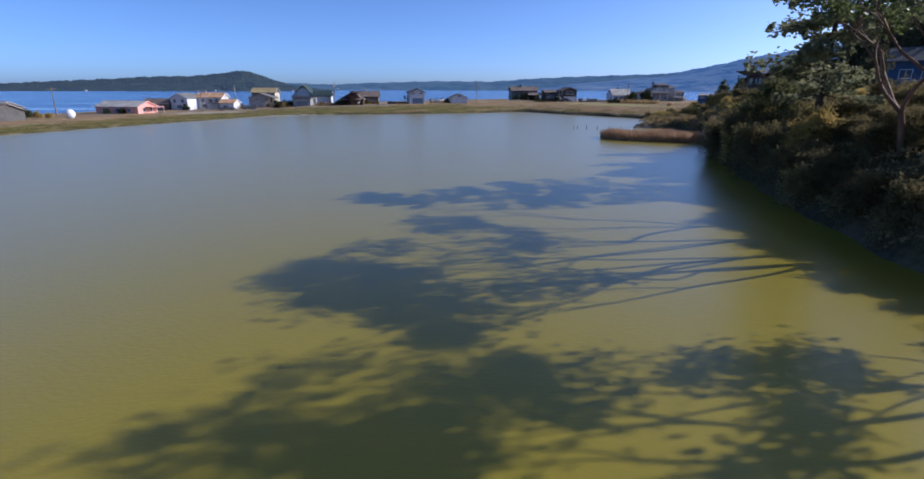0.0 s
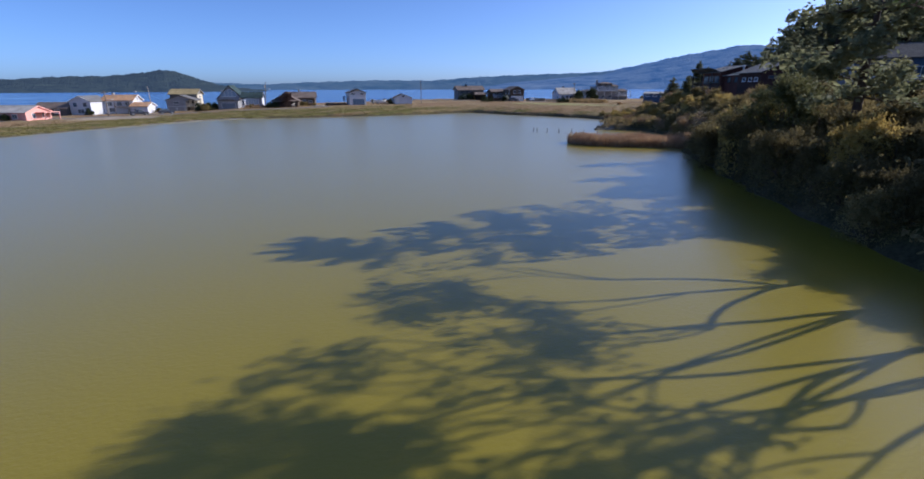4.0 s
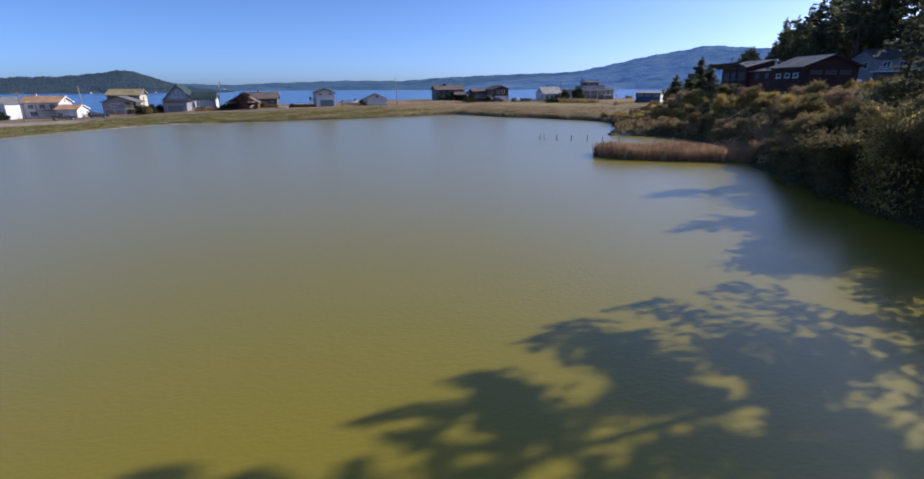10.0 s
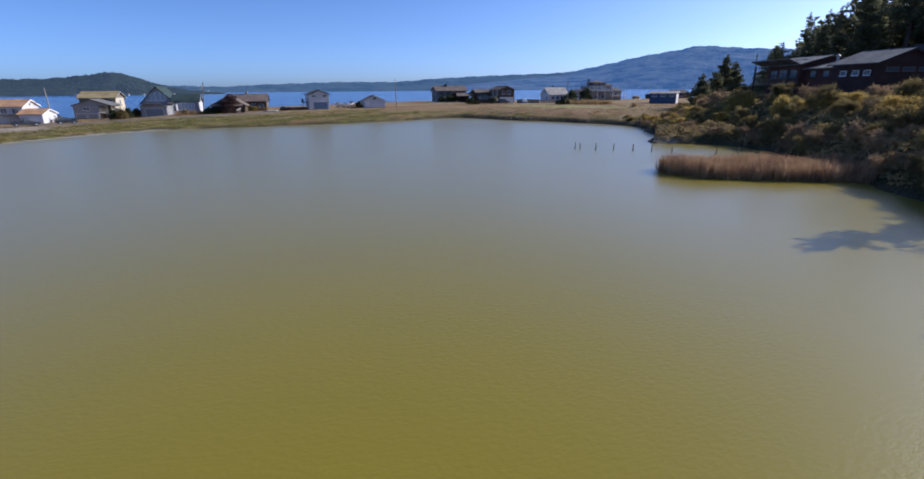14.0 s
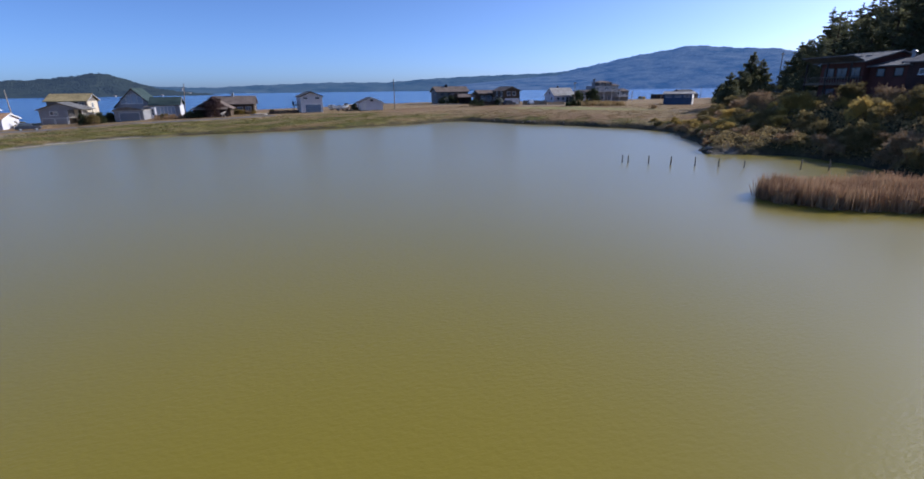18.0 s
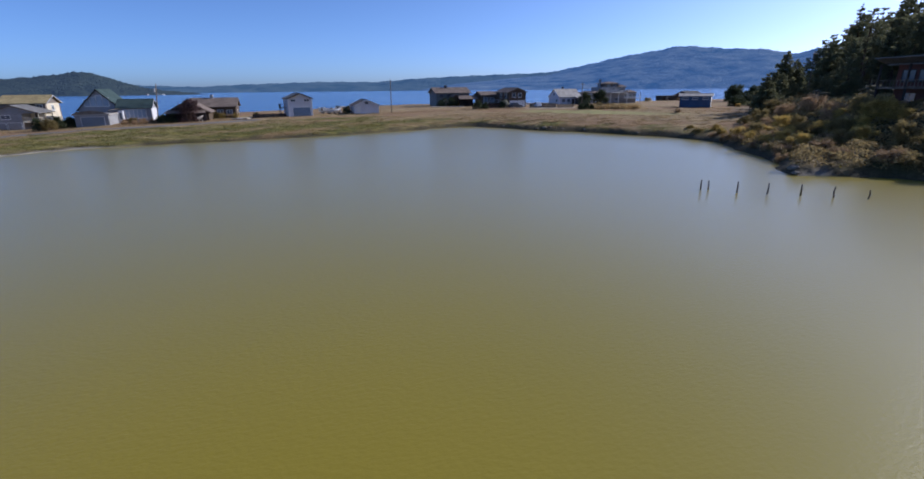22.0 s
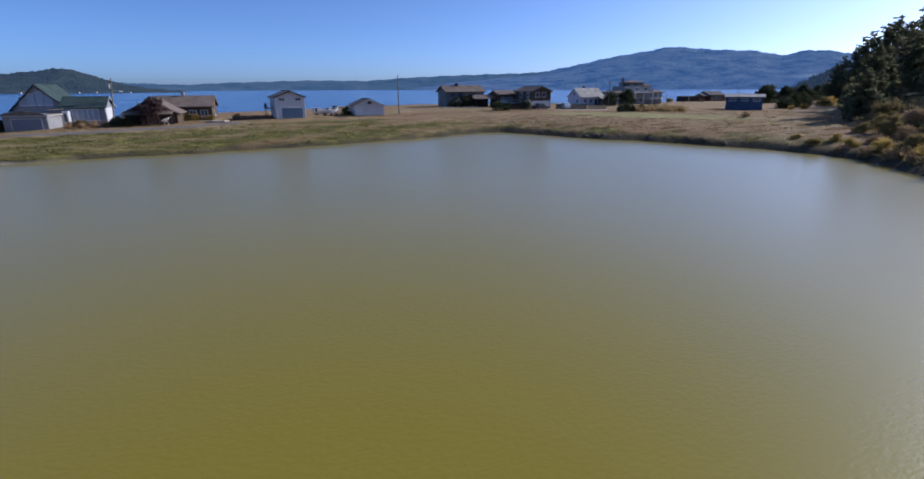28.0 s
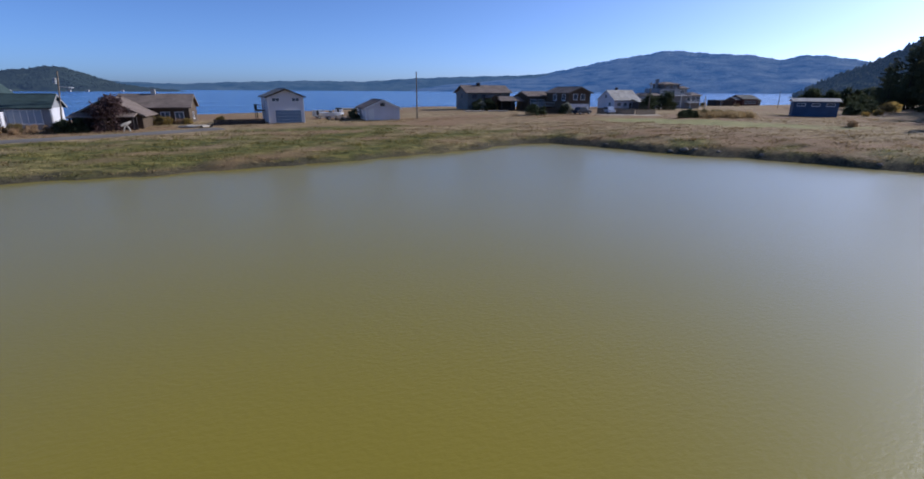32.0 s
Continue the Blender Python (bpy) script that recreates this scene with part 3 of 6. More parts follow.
def on_face(face, u, v, z):
    """Pose of a thing on a wall: face front (y = v), left (x = v) or right (x = v), u along the wall."""
    if face == "front":
        return pose(u, v, z)
    if face == "left":
        return pose(v, u, z, 0, 0, -90)
    return pose(v, u, z, 0, 0, 90)


def window(home, face, u, v, z, w, h, panes=1, frame_mat=None, glass=None):
    """A window proud of the wall by its frame; each pane is set back in it."""
    fm = frame_mat or TRIM
    m = on_face(face, u, v, z)
    bm = bmesh.new()
    t = 0.09
    for b in ((-w / 2 - t, -0.06, -t, w / 2 + t, 0.05, 0), (-w / 2 - t, -0.06, h, w / 2 + t, 0.05, h + t), (-w / 2 - t, -0.06, 0, -w / 2, 0.05, h), (w / 2, -0.06, 0, w / 2 + t, 0.05, h)):
        box(bm, *b)
    for i in range(1, panes):
        x = -w / 2 + w * i / panes
        box(bm, x - 0.035, -0.05, 0, x + 0.035, 0.05, h)
    ob = part("window", bm, fm, home)
    ob.matrix_local = m
    for i in range(panes):
        x = -w / 2 + w * (i + 0.5) / panes
        p = part("pane", boxed(x - w / panes / 2 + 0.03, -0.03, 0.0, x + w / panes / 2 - 0.03, 0.02, h), glass or GLASS, ob)
    bm = boxed(-w / 2 - 0.16, -0.14, -t - 0.06, w / 2 + 0.16, 0.05, -t - 0.005)
    part("sill", bm, fm, ob)
    return ob


def door(home, face, u, v, z, w, h, material, name="door", rows=0):
    m = on_face(face, u, v, z)
    bm = bmesh.new()
    if rows:
        for r in range(rows):
            box(bm, -w / 2, -0.07, h * r / rows + 0.012, w / 2, 0.05, h * (r + 1) / rows - 0.012)
            for c in range(4):
                box(bm, -w / 2 + w * c / 4 + 0.1, -0.09, h * r / rows + 0.1, -w / 2 + w * (c + 1) / 4 - 0.1, -0.06, h * (r + 1) / rows - 0.1)
    else:
        box(bm, -w / 2, -0.07, 0.02, w / 2, 0.05, h)
        for c in (0, 1):
            for a, b in ((0.1, 0.45), (0.52, 0.93)):
                box(bm, -w / 2 + w * c / 2 + 0.1, -0.09, h * a, -w / 2 + w * (c + 1) / 2 - 0.1, -0.06, h * b)
    ob = part(name, bm, material, home)
    ob.matrix_local = m
    bm = bmesh.new()
    for b in ((-w / 2 - 0.1, -0.05, 0, -w / 2, 0.05, h + 0.1), (w / 2, -0.05, 0, w / 2 + 0.1, 0.05, h + 0.1), (-w / 2, -0.05, h, w / 2, 0.05, h + 0.1)):
        box(bm, *b)
    part("door_frame", bm, TRIM, ob)
    part("handle", boxed(w * 0.38, -0.14, h * 0.45, w * 0.38 + 0.05, -0.07, h * 0.52), METAL, ob)
    return ob


def corner_boards(home, x0, y0, x1, y1, z0, z1, material=None):
    for x, y in ((x0, y0), (x1, y0), (x0, y1), (x1, y1)):
        part("corner_board", boxed(x - 0.09, y - 0.09, z0, x + 0.09, y + 0.09, z1), material or TRIM, home)


def chimney(home, x, y, z0, z1, w=0.6, material=None):
    bm = boxed(x - w / 2, y - w / 2, z0, x + w / 2, y + w / 2, z1)
    c = part("chimney", bm, material or DARKWOOD, home)
    part("chimney_cap", boxed(x - w / 2 - 0.1, y - w / 2 - 0.1, z1, x + w / 2 + 0.1, y + w / 2 + 0.1, z1 + 0.12), METAL, c)


def footing(home, x0, y0, x1, y1, z0, depth=1.2):
    part("footing", boxed(x0 + 0.04, y0 + 0.04, z0 - depth, x1 - 0.04, y1 - 0.04, z0 + 0.12), CONCRETE, home)


def home_at(name, x, y, z, yaw, label):
    ob = new(name)
    ob.matrix_world = pose(x, y, z, 0, 0, yaw)
    return tagged(ob, label, "garage" if "garage" in name else "shed" if "shed" in name or "hut" in name else "house", "houses along the spit")


def railing(home, x0, y0, x1, y1, z, h=1.0, material=None, n=8):
    """A rail with posts along one straight edge."""
    m = material or TRIM
    L = math.hypot(x1 - x0, y1 - y0)
    bm = bmesh.new()
    t = Matrix.Translation((x0, y0, z)) @ Matrix.Rotation(math.atan2(y1 - y0, x1 - x0), 4, "Z")
    box(bm, 0, -0.04, h - 0.07, L, 0.04, h, t)
    rail = part("railing", bm, m, home)
    bm = bmesh.new()
    box(bm, 0, -0.03, 0.1, L, 0.03, 0.16, t)
    part("lower_rail", bm, m, rail)
    for i in range(n + 1):
        bm = bmesh.new()
        box(bm, L * i / n - 0.03, -0.03, 0, L * i / n + 0.03, 0.03, h - 0.06, t)
        part("post", bm, m, rail)


# tall white garage with a loft
G = home_at("tall_garage", -0.5, 210, 2.35, 8, "tall white boarded garage with blue door and grey gable roof")
footing(G, 0, 0, 6, 9, 0)
gable_block(G, 0, 0, 6, 9, 0, 4.55, 5.75, "y", WHITE, ROOF_GREY, 0.5)
barge(G, "y", 0, 0, 6, 9, 4.55, 5.75, 0.5, DARKWOOD)
corner_boards(G, 0, 0, 6, 9, 0, 4.5)
door(G, "front", 3.3, 0, 0.05, 4.4, 2.15, BLUE_DOOR, "garage_door", 4)
window(G, "front", 1.3, 0, 3.75, 1.2, 0.5, 2)
window(G, "front", 4.7, 0, 3.75, 1.2, 0.5, 2)
window(G, "left", 4.5, 0, 2.9, 1.0, 1.0, 1)
part("landing", boxed(-1.5, 5, 1.9, -0.02, 8.6, 2.05), WOOD, G)
for y in (5.1, 8.4):
    part("landing_post", boxed(-1.45, y, 0, -1.33, y + 0.12, 3.2), DARKWOOD, G)
railing(G, -1.45, 5.05, -1.45, 8.55, 2.05, 1.0, DARKWOOD, 6)
railing(G, -1.45, 5.05, -0.05, 5.05, 2.05, 1.0, DARKWOOD, 3)

# small white garage
G = home_at("small_garage", 17.0, 212.6, 2.5, 3, "small white boarded garage with brown-grey gable roof")
footing(G, 0, 0, 6.6, 8, 0)
gable_block(G, 0, 0, 6.6, 8, 0, 2.25, 3.65, "y", WHITE, ROOF_BROWN, 0.45)
barge(G, "y", 0, 0, 6.6, 8, 2.25, 3.65)
corner_boards(G, 0, 0, 6.6, 8, 0, 2.2)
window(G, "front", 3.3, 0, 2.75, 0.7, 0.35, 1, DARKWOOD)
door(G, "front", 1.0, 0, 0.05, 0.9, 2.0, TRIM)
door(G, "left", 5.5, 0, 0.05, 0.9, 2.0, GREY_DOOR)

# grey two-storey house with a carport
G = home_at("grey_house", 48.3, 240, 3.2, 0, "weathered grey boarded house with brown gable roof and carport")
footing(G, 0, 0, 12.2, 9, 0)
gable_block(G, 0, 0, 12.2, 9, 0, 4.4, 6.05, "x", GREEN_GREY, ROOF_BROWN, 0.6)
barge(G, "x", 0, 0, 12.2, 9, 4.4, 6.05, 0.6, WOOD)
chimney(G, 4.6, 4.2, 5.2, 6.85, 0.8)
for u in (1.9, 4.6, 9.0):
    window(G, "front", u, 0, 2.9, 1.2, 1.0, 2, WOOD)
window(G, "front", 3.0, 0, 0.9, 1.6, 1.1, 2, WOOD)
door(G, "front", 5.2, 0, 0.05, 0.95, 2.05, DARKWOOD)
window(G, "left", 4.5, 0, 2.9, 1.2, 1.1, 2, WOOD)
gable_block(G, 6.6, -7.0, 12.6, -0.1, 2.25, 2.35, 3.25, "x", GREY_SIDING, ROOF_BROWN, 0.4)
for x, y in ((6.8, -6.8), (9.6, -6.8), (12.3, -6.8)):
    part("carport_post", boxed(x - 0.1, y - 0.1, -0.5, x + 0.1, y + 0.1, 2.3), DARKWOOD, G)
# dark sheet added to give the carport its shaded inside
part("carport_wall", boxed(6.6, -3.0, -0.5, 12.5, -2.9, 2.25), DARKWOOD, G)
part("porch_wall", boxed(5.0, -4.6, -0.5, 6.4, -0.05, 3.2), BROWN_SIDING, G)
gable_block(G, 4.8, -4.9, 6.55, -0.1, 3.1, 3.2, 3.7, "y", BROWN_SIDING, ROOF_BROWN, 0.3)

# brown house: wing and gabled main part
G = home_at("brown_house", 54.8, 221, 3.0, 0, "dark brown boarded house with gable front and white garage door")
footing(G, 7.8, 12, 13.2, 19, 0)
footing(G, 13.1, 1, 19.2, 12, 0)
gable_block(G, 7.8, 12, 16.0, 19, 0, 3.75, 4.75, "x", BROWN_SIDING, ROOF_BROWN, 0.5)
barge(G, "x", 7.8, 12, 16.0, 19, 3.75, 4.75, 0.5, WOOD)
gable_block(G, 13.1, 1, 19.2, 12, 0, 4.7, 5.95, "y", BROWN_SIDING, ROOF_BROWN, 0.5)
barge(G, "y", 13.1, 1, 19.2, 12, 4.7, 5.95, 0.5, WOOD)
for u in (14.9, 17.0):
    window(G, "front", u, 1, 3.15, 1.1, 1.2, 1)
door(G, "front", 16.15, 1, 0.05, 5.3, 1.95, TRIM, "garage_door", 4)
for u in (9.3, 11.6):
    window(G, "front", u, 12, 1.0, 1.5, 1.9, 2)
for u in (3.4, 7.6):
    window(G, "left", u, 13.1, 2.9, 1.5, 1.4, 2)
part("deck", boxed(8.4, 7.6, 1.2, 13.05, 11.9, 1.35), WOOD, G)
railing(G, 8.4, 7.65, 13.0, 7.65, 1.35, 0.95, TRIM, 7)
railing(G, 8.45, 7.65, 8.45, 11.9, 1.35, 0.95, TRIM, 6)
for x, y in ((8.5, 7.8), (12.8, 7.8), (8.5, 11.6)):
    part("deck_post", boxed(x - 0.07, y - 0.07, -0.6, x + 0.07, y + 0.07, 1.2), WOOD, G)

# white gabled house
G = home_at("white_house", 103.0, 251, 2.5, 0, "white boarded house with pale grey gable roof")
footing(G, 0, 0, 9.6, 9.0, 0)
gable_block(G, 0, 0, 9.6, 9.0, 0, 2.9, 5.8, "x", WHITE, ROOF_PALE, 0.4)
barge(G, "x", 0, 0, 9.6, 9.0, 2.9, 5.8, 0.4)
for u in (1.8, 4.2, 8.2):
    window(G, "front", u, 0, 0.9, 1.3, 1.2, 2)
door(G, "front", 6.2, 0, 0.05, 0.95, 2.05, DARKWOOD)
window(G, "left", 4.7, 0, 3.4, 1.0, 1.1, 1)
window(G, "left", 2.4, 0, 0.9, 1.2, 1.2, 2)
part("lean_to_wall", boxed(7.0, -3, 0, 10.0, -0.05, 2.3), GREY_SIDING, G)
bm = bmesh.new()
prism(bm, [(-3.4, 2.25), (0.1, 3.2), (0.1, 3.35), (-3.4, 2.4)], -10.4, -6.6)
bmesh.ops.transform(bm, matrix=Matrix.Rotation(radians(90), 4, "Z"), verts=bm.verts)
part("lean_to_roof", bm, ROOF_PALE, G)
chimney(G, 4, 5.0, 5.2, 6.7, 0.6)

# big house of several storeys
G = home_at("stepped_house", 122.2, 257, 2.3, 0, "large grey house of three storeys with hipped roofs and balconies")
footing(G, 0, 0, 22, 11, 0)


def hip_roof(home, x0, y0, x1, y1, z, rise, material, over=0.6):
    x0, y0, x1, y1 = x0 - over, y0 - over, x1 + over, y1 + over
    k = min(x1 - x0, y1 - y0) * 0.42
    bm = bmesh.new()
    low = [bm.verts.new(c) for c in ((x0, y0, z), (x1, y0, z), (x1, y1, z), (x0, y1, z))]
    mid = [bm.verts.new(c) for c in ((x0, y0, z + 0.14), (x1, y0, z + 0.14), (x1, y1, z + 0.14), (x0, y1, z + 0.14))]
    top = [bm.verts.new(c) for c in ((x0 + k, y0 + k, z + rise), (x1 - k, y0 + k, z + rise), (x1 - k, y1 - k, z + rise), (x0 + k, y1 - k, z + rise))]
    bm.faces.new(low[::-1])
    bm.faces.new(top)
    for a, b in ((low, mid), (mid, top)):
        for i in range(4):
            bm.faces.new((a[i], a[(i + 1) % 4], b[(i + 1) % 4], b[i]))
    bmesh.ops.recalc_face_normals(bm, faces=bm.faces)
    part("roof", bm, material, home)


part("wall", boxed(0, 0, 0, 22, 11, 4.4), STONE_GREY, G, "grey lower storeys")
part("wall", boxed(5.5, 2, 4.4, 17.5, 10, 6.8), STONE_GREY, G, "grey upper storey")
part("wall", boxed(8, 3, 6.8, 14.5, 9, 8.2), TAN_SIDING, G, "tan lookout storey")
hip_roof(G, 17.4, 0, 22, 11, 4.4, 1.2, ROOF_BROWN)
hip_roof(G, 0, 0, 5.4, 11, 4.4, 0.9, ROOF_BROWN)
hip_roof(G, 14.4, 2, 17.5, 10, 6.8, 1.0, ROOF_BROWN)
hip_roof(G, 8, 3, 14.5, 9, 8.2, 0.9, ROOF_BROWN)
part("balcony", boxed(3.4, -1.6, 4.35, 16.6, 1.98, 4.5), TRIM, G)
railing(G, 3.45, -1.55, 16.5, -1.55, 4.5, 1.0, TRIM, 14)
part("balcony", boxed(15, -1.8, 2.0, 23.4, -0.02, 2.14), TRIM, G)
railing(G, 15, -1.75, 23.3, -1.75, 2.14, 1.0, TRIM, 9)
for x in (3.6, 8, 12, 16.3, 23.0):
    part("balcony_post", boxed(x - 0.1, -1.6, -0.4, x + 0.1, -1.4, 4.35 if x < 16.5 else 4.6), TRIM, G)
for u in (2, 5.2, 8.5, 12):
    window(G, "front", u, 0, 1.0, 1.6, 1.4, 2)
for u in (16.8, 19, 21.2):
    window(G, "front", u, 0, 2.5, 1.4, 1.4, 2)
for u in (7.2, 11.4, 15.4):
    window(G, "front", u, 2, 5.0, 1.8, 1.3, 3)
for u in (9.6, 12.8):
    window(G, "front", u, 3, 7.2, 1.6, 0.8, 2)
for u in (3, 7):
    window(G, "left", u, 0, 1.2, 1.4, 1.4, 2)
chimney(G, 7.2, 6.0, 6.8, 9.9, 0.8, STONE_GREY)

# long slate-blue shed
G = home_at("blue_shed", 121.2, 204.2, 2.35, -47, "long slate-blue boarded shed with pale low-pitched roof")
footing(G, 0, 0, 9.0, 6, 0)
gable_block(G, 0, 0, 9.0, 6, 0, 3.6, 4.2, "x", NAVY, ROOF_PALE, 0.5)
barge(G, "x", 0, 0, 9.0, 6, 3.6, 4.2, 0.5)
corner_boards(G, 0, 0, 9.0, 6, 0, 3.5, NAVY)
for u in (1.5, 4.5, 7.5):
    window(G, "front", u, 0, 2.6, 1.6, 0.5, 1)
part("end_panel", boxed(9.0, 0.2, 0.05, 9.08, 5.8, 3.5), TRIM, G, "white end boards")
door(G, "right", 3, 9.08, 0.05, 2.4, 2.3, TRIM)

# red-brown cottage and dark hut by the sea
G = home_at("beach_cottage", 200.5, 288, 2.1, 0, "small red-brown beach cottage with dark gable roof")
footing(G, 0, 0, 9.5, 8, 0)
gable_block(G, 0, 0, 9.5, 8, 0, 2.9, 4.5, "x", RED_BROWN, ROOF_DARK, 0.5)
# left block roofed pale, which paints the sun glint on the roof
gable_block(G, -2.5, 1, -0.1, 7, 0, 2.5, 3.6, "x", RED_BROWN, ROOF_PALE, 0.3)
for u in (2.2, 4.8, 7.4):
    window(G, "front", u, 0, 0.9, 1.6, 1.2, 2)
gable_block(G, 9.6, 1, 12.5, 8, 0, 2.2, 3.4, "x", BROWN_SIDING, ROOF_DARK, 0.3)
window(G, "front", 11, 1, 0.8, 1.4, 1.0, 2)
G = home_at("dark_hut", 183, 286, 2.1, 0, "low dark timber hut with flat roof")
part("wall", boxed(0, 0, -0.5, 9.5, 5, 2.3), DARKWOOD, G)
part("roof", boxed(-0.4, -0.4, 2.3, 9.9, 5.4, 2.5), ROOF_DARK, G)
door(G, "front", 3, 0, 0.05, 0.9, 1.95, WOOD)

# low brown house with a front wing
G = home_at("low_brown_house", -29, 204.5, 1.6, 0, "low brown shingled house with front carport wing")
footing(G, 6.5, 12, 15, 21, 0.4)
gable_block(G, 4.0, 12, 15, 21, 0.3, 3.4, 5.4, "x", BROWN_SIDING, ROOF_BROWN, 0.5)
barge(G, "x", 4.0, 12, 15, 21, 3.4, 5.4, 0.5, WOOD)
gable_block(G, 0.4, 3.0, 9.6, 12.5, -0.2, 2.5, 4.9, "y", BROWN_SIDING, ROOF_BROWN, 0.6)
barge(G, "y", 0.4, 3.0, 9.6, 12.5, 2.5, 4.9, 0.6, WOOD)
bm = bmesh.new()
prism(bm, [(-0.4, 2.25), (3.1, 2.85), (3.1, 3.0), (-0.4, 2.4)], -9.2, -0.6)
bmesh.ops.transform(bm, matrix=Matrix.Rotation(radians(90), 4, "Z"), verts=bm.verts)
part("carport_roof", bm, ROOF_BROWN, G)
for x in (0.9, 5.0, 8.9):
    part("carport_post", boxed(x - 0.1, 0.0, -0.6, x + 0.1, 0.2, 2.3), DARKWOOD, G)
# dark panels added in place of the shade under the carport roof
part("carport_back", boxed(0.8, 1.2, -0.6, 9.2, 1.35, 2.4), DARKWOOD, G)
part("carport_side", boxed(0.8, 1.36, -0.6, 0.95, 2.98, 2.4), DARKWOOD, G)
window(G, "front", 11.2, 12, 1.3, 1.3, 1.2, 2)
window(G, "front", 13.4, 12, 1.3, 1.3, 1.2, 2)
chimney(G, 9.0, 16.5, 4.9, 6.3, 0.7, CONCRETE)
window(G, "right", 16.5, 15, 1.3, 1.2, 1.1, 2)

# green-roofed house: tall gable, wing, garage with a terrace
G = home_at("green_roofed_house", -51.5, 203, 1.7, 0, "pale grey house with dark green roof and terrace over its garage")
footing(G, 3.0, 11, 11.8, 21, 0)
gable_block(G, 3.0, 11, 11.8, 21, 0, 3.3, 7.75, "y", STONE_GREY, ROOF_GREEN, 0.5)
barge(G, "y", 3.0, 11, 11.8, 21, 3.3, 7.75, 0.5, DARKWOOD)
for u, z, h in ((5.0, 4.0, 1.4), (6.3, 4.0, 2.0), (7.6, 4.0, 2.4), (8.9, 4.0, 1.8)):
    window(G, "front", u, 11, z, 1.2, h, 1, None, PALE_GLASS)
gable_block(G, 11.9, 8.2, 18.9, 13.6, 0, 3.6, 5.35, "x", STONE_GREY, ROOF_GREEN, 0.45)
barge(G, "x", 11.9, 8.2, 18.9, 13.6, 3.6, 5.35, 0.45, STONE_GREY)
window(G, "front", 15.5, 8.2, 1.1, 4.4, 2.0, 5, None, PALE_GLASS)
# east end gets whiter boards than the front, as painted sunlight
part("end_panel", boxed(18.9, 8.4, 0.1, 18.96, 13.4, 3.4), WHITE, G, "east wall boarded white for the sun on it")
door(G, "front", 11.4, 11, 0.1, 0.95, 2.05, DARKWOOD)
part("garage_wall", boxed(5.6, 0, -0.6, 12.0, 10.9, 2.25), STONE_GREY, G)
part("garage_side", boxed(12.0, 0.1, -0.6, 12.1, 8.1, 2.25), STONE_GREY, G, "pale boarded garage side")
part("terrace", boxed(5.2, -0.4, 2.25, 12.4, 10.95, 2.47), CONCRETE, G)
door(G, "front", 9.0, 0, -0.1, 4.4, 1.95, GREY_DOOR, "garage_door", 4)
bm = bmesh.new()
prism(bm, [(5.2, 2.47), (12.4, 2.47), (11.0, 3.0), (8.6, 3.3), (6.2, 3.0)], -0.35, -0.05)
part("terrace_parapet", bm, WOOD, G)
railing(G, 12.3, 0.2, 12.3, 8.0, 2.47, 0.9, WOOD, 9)
part("side_bay", boxed(12.15, 6.6, 0, 13.2, 8.15, 2.9), WHITE, G)
window(G, "front", 12.7, 6.6, 0.9, 0.6, 1.6, 1)

# tan-roofed house with a double garage under a porch roof
G = home_at("tan_roofed_house", -64.6, 210, 0.35, 0, "grey boarded house with mossy tan roof and double garage")
footing(G, 0, 0, 6.2, 8, 0)
part("garage_wall", boxed(0, 0, -0.5, 6.2, 8, 4.05), STONE_GREY, G)
gable_block(G, 0, 0, 9.2, 8, 4.08, 4.2, 5.75, "y", STONE_GREY, ROOF_GREY, 0.45)
barge(G, "y", 0, 0, 9.2, 8, 4.2, 5.75, 0.45, WOOD)
for u in (1.7, 4.6):
    door(G, "front", u, 0, -0.1, 2.5, 2.1, STONE_GREY, "garage_door", 4)
window(G, "front", 3.2, 0, 2.9, 1.6, 0.8, 2)
part("balcony", boxed(6.25, 0.3, 1.95, 9.4, 8.0, 2.1), CREAM, G)
railing(G, 6.3, 0.35, 9.35, 0.35, 2.1, 1.0, CREAM, 9)
railing(G, 9.35, 0.35, 9.35, 7.9, 2.1, 1.0, CREAM, 12)
for y in (0.4, 4.0, 7.7):
    part("balcony_post", boxed(9.15, y, -0.5, 9.32, y + 0.17, 4.2), CREAM, G)
part("porch_wall", boxed(6.25, 4.2, -0.5, 9.0, 7.95, 4.05), CREAM, G, "cream wall under the porch")
door(G, "front", 7.6, 4.2, 2.15, 0.9, 1.8, DARKWOOD)
gable_block(G, -1.2, 8.2, 8.0, 16.4, 0, 6.2, 7.85, "x", TAN_SIDING, ROOF_TAN, 0.55)
barge(G, "x", -1.2, 8.2, 8.0, 16.4, 6.2, 7.85, 0.55, STONE_GREY)
# paler panel over the tan end wall puts its sunlight into the colour
part("gable_panel", boxed(8.0, 8.9, 0.5, 8.05, 15.7, 6.1), CREAM, G, "end wall boarded cream for the sun on it")
window(G, "front", 6.8, 8.2, 5.0, 1.2, 0.8, 2)
window(G, "right", 12, 8.05, 4.4, 1.2, 1.2, 2)

# orange-roofed white house and its annex
G = home_at("orange_roofed_house", -79.5, 197, 0.55, 0, "white house with rusty orange gable roof and small annex")
footing(G, 0, 0, 9, 8, 0)
gable_block(G, 0, 0, 9, 8, 0, 4.3, 5.8, "x", WHITE, ROOF_ORANGE, 0.5)
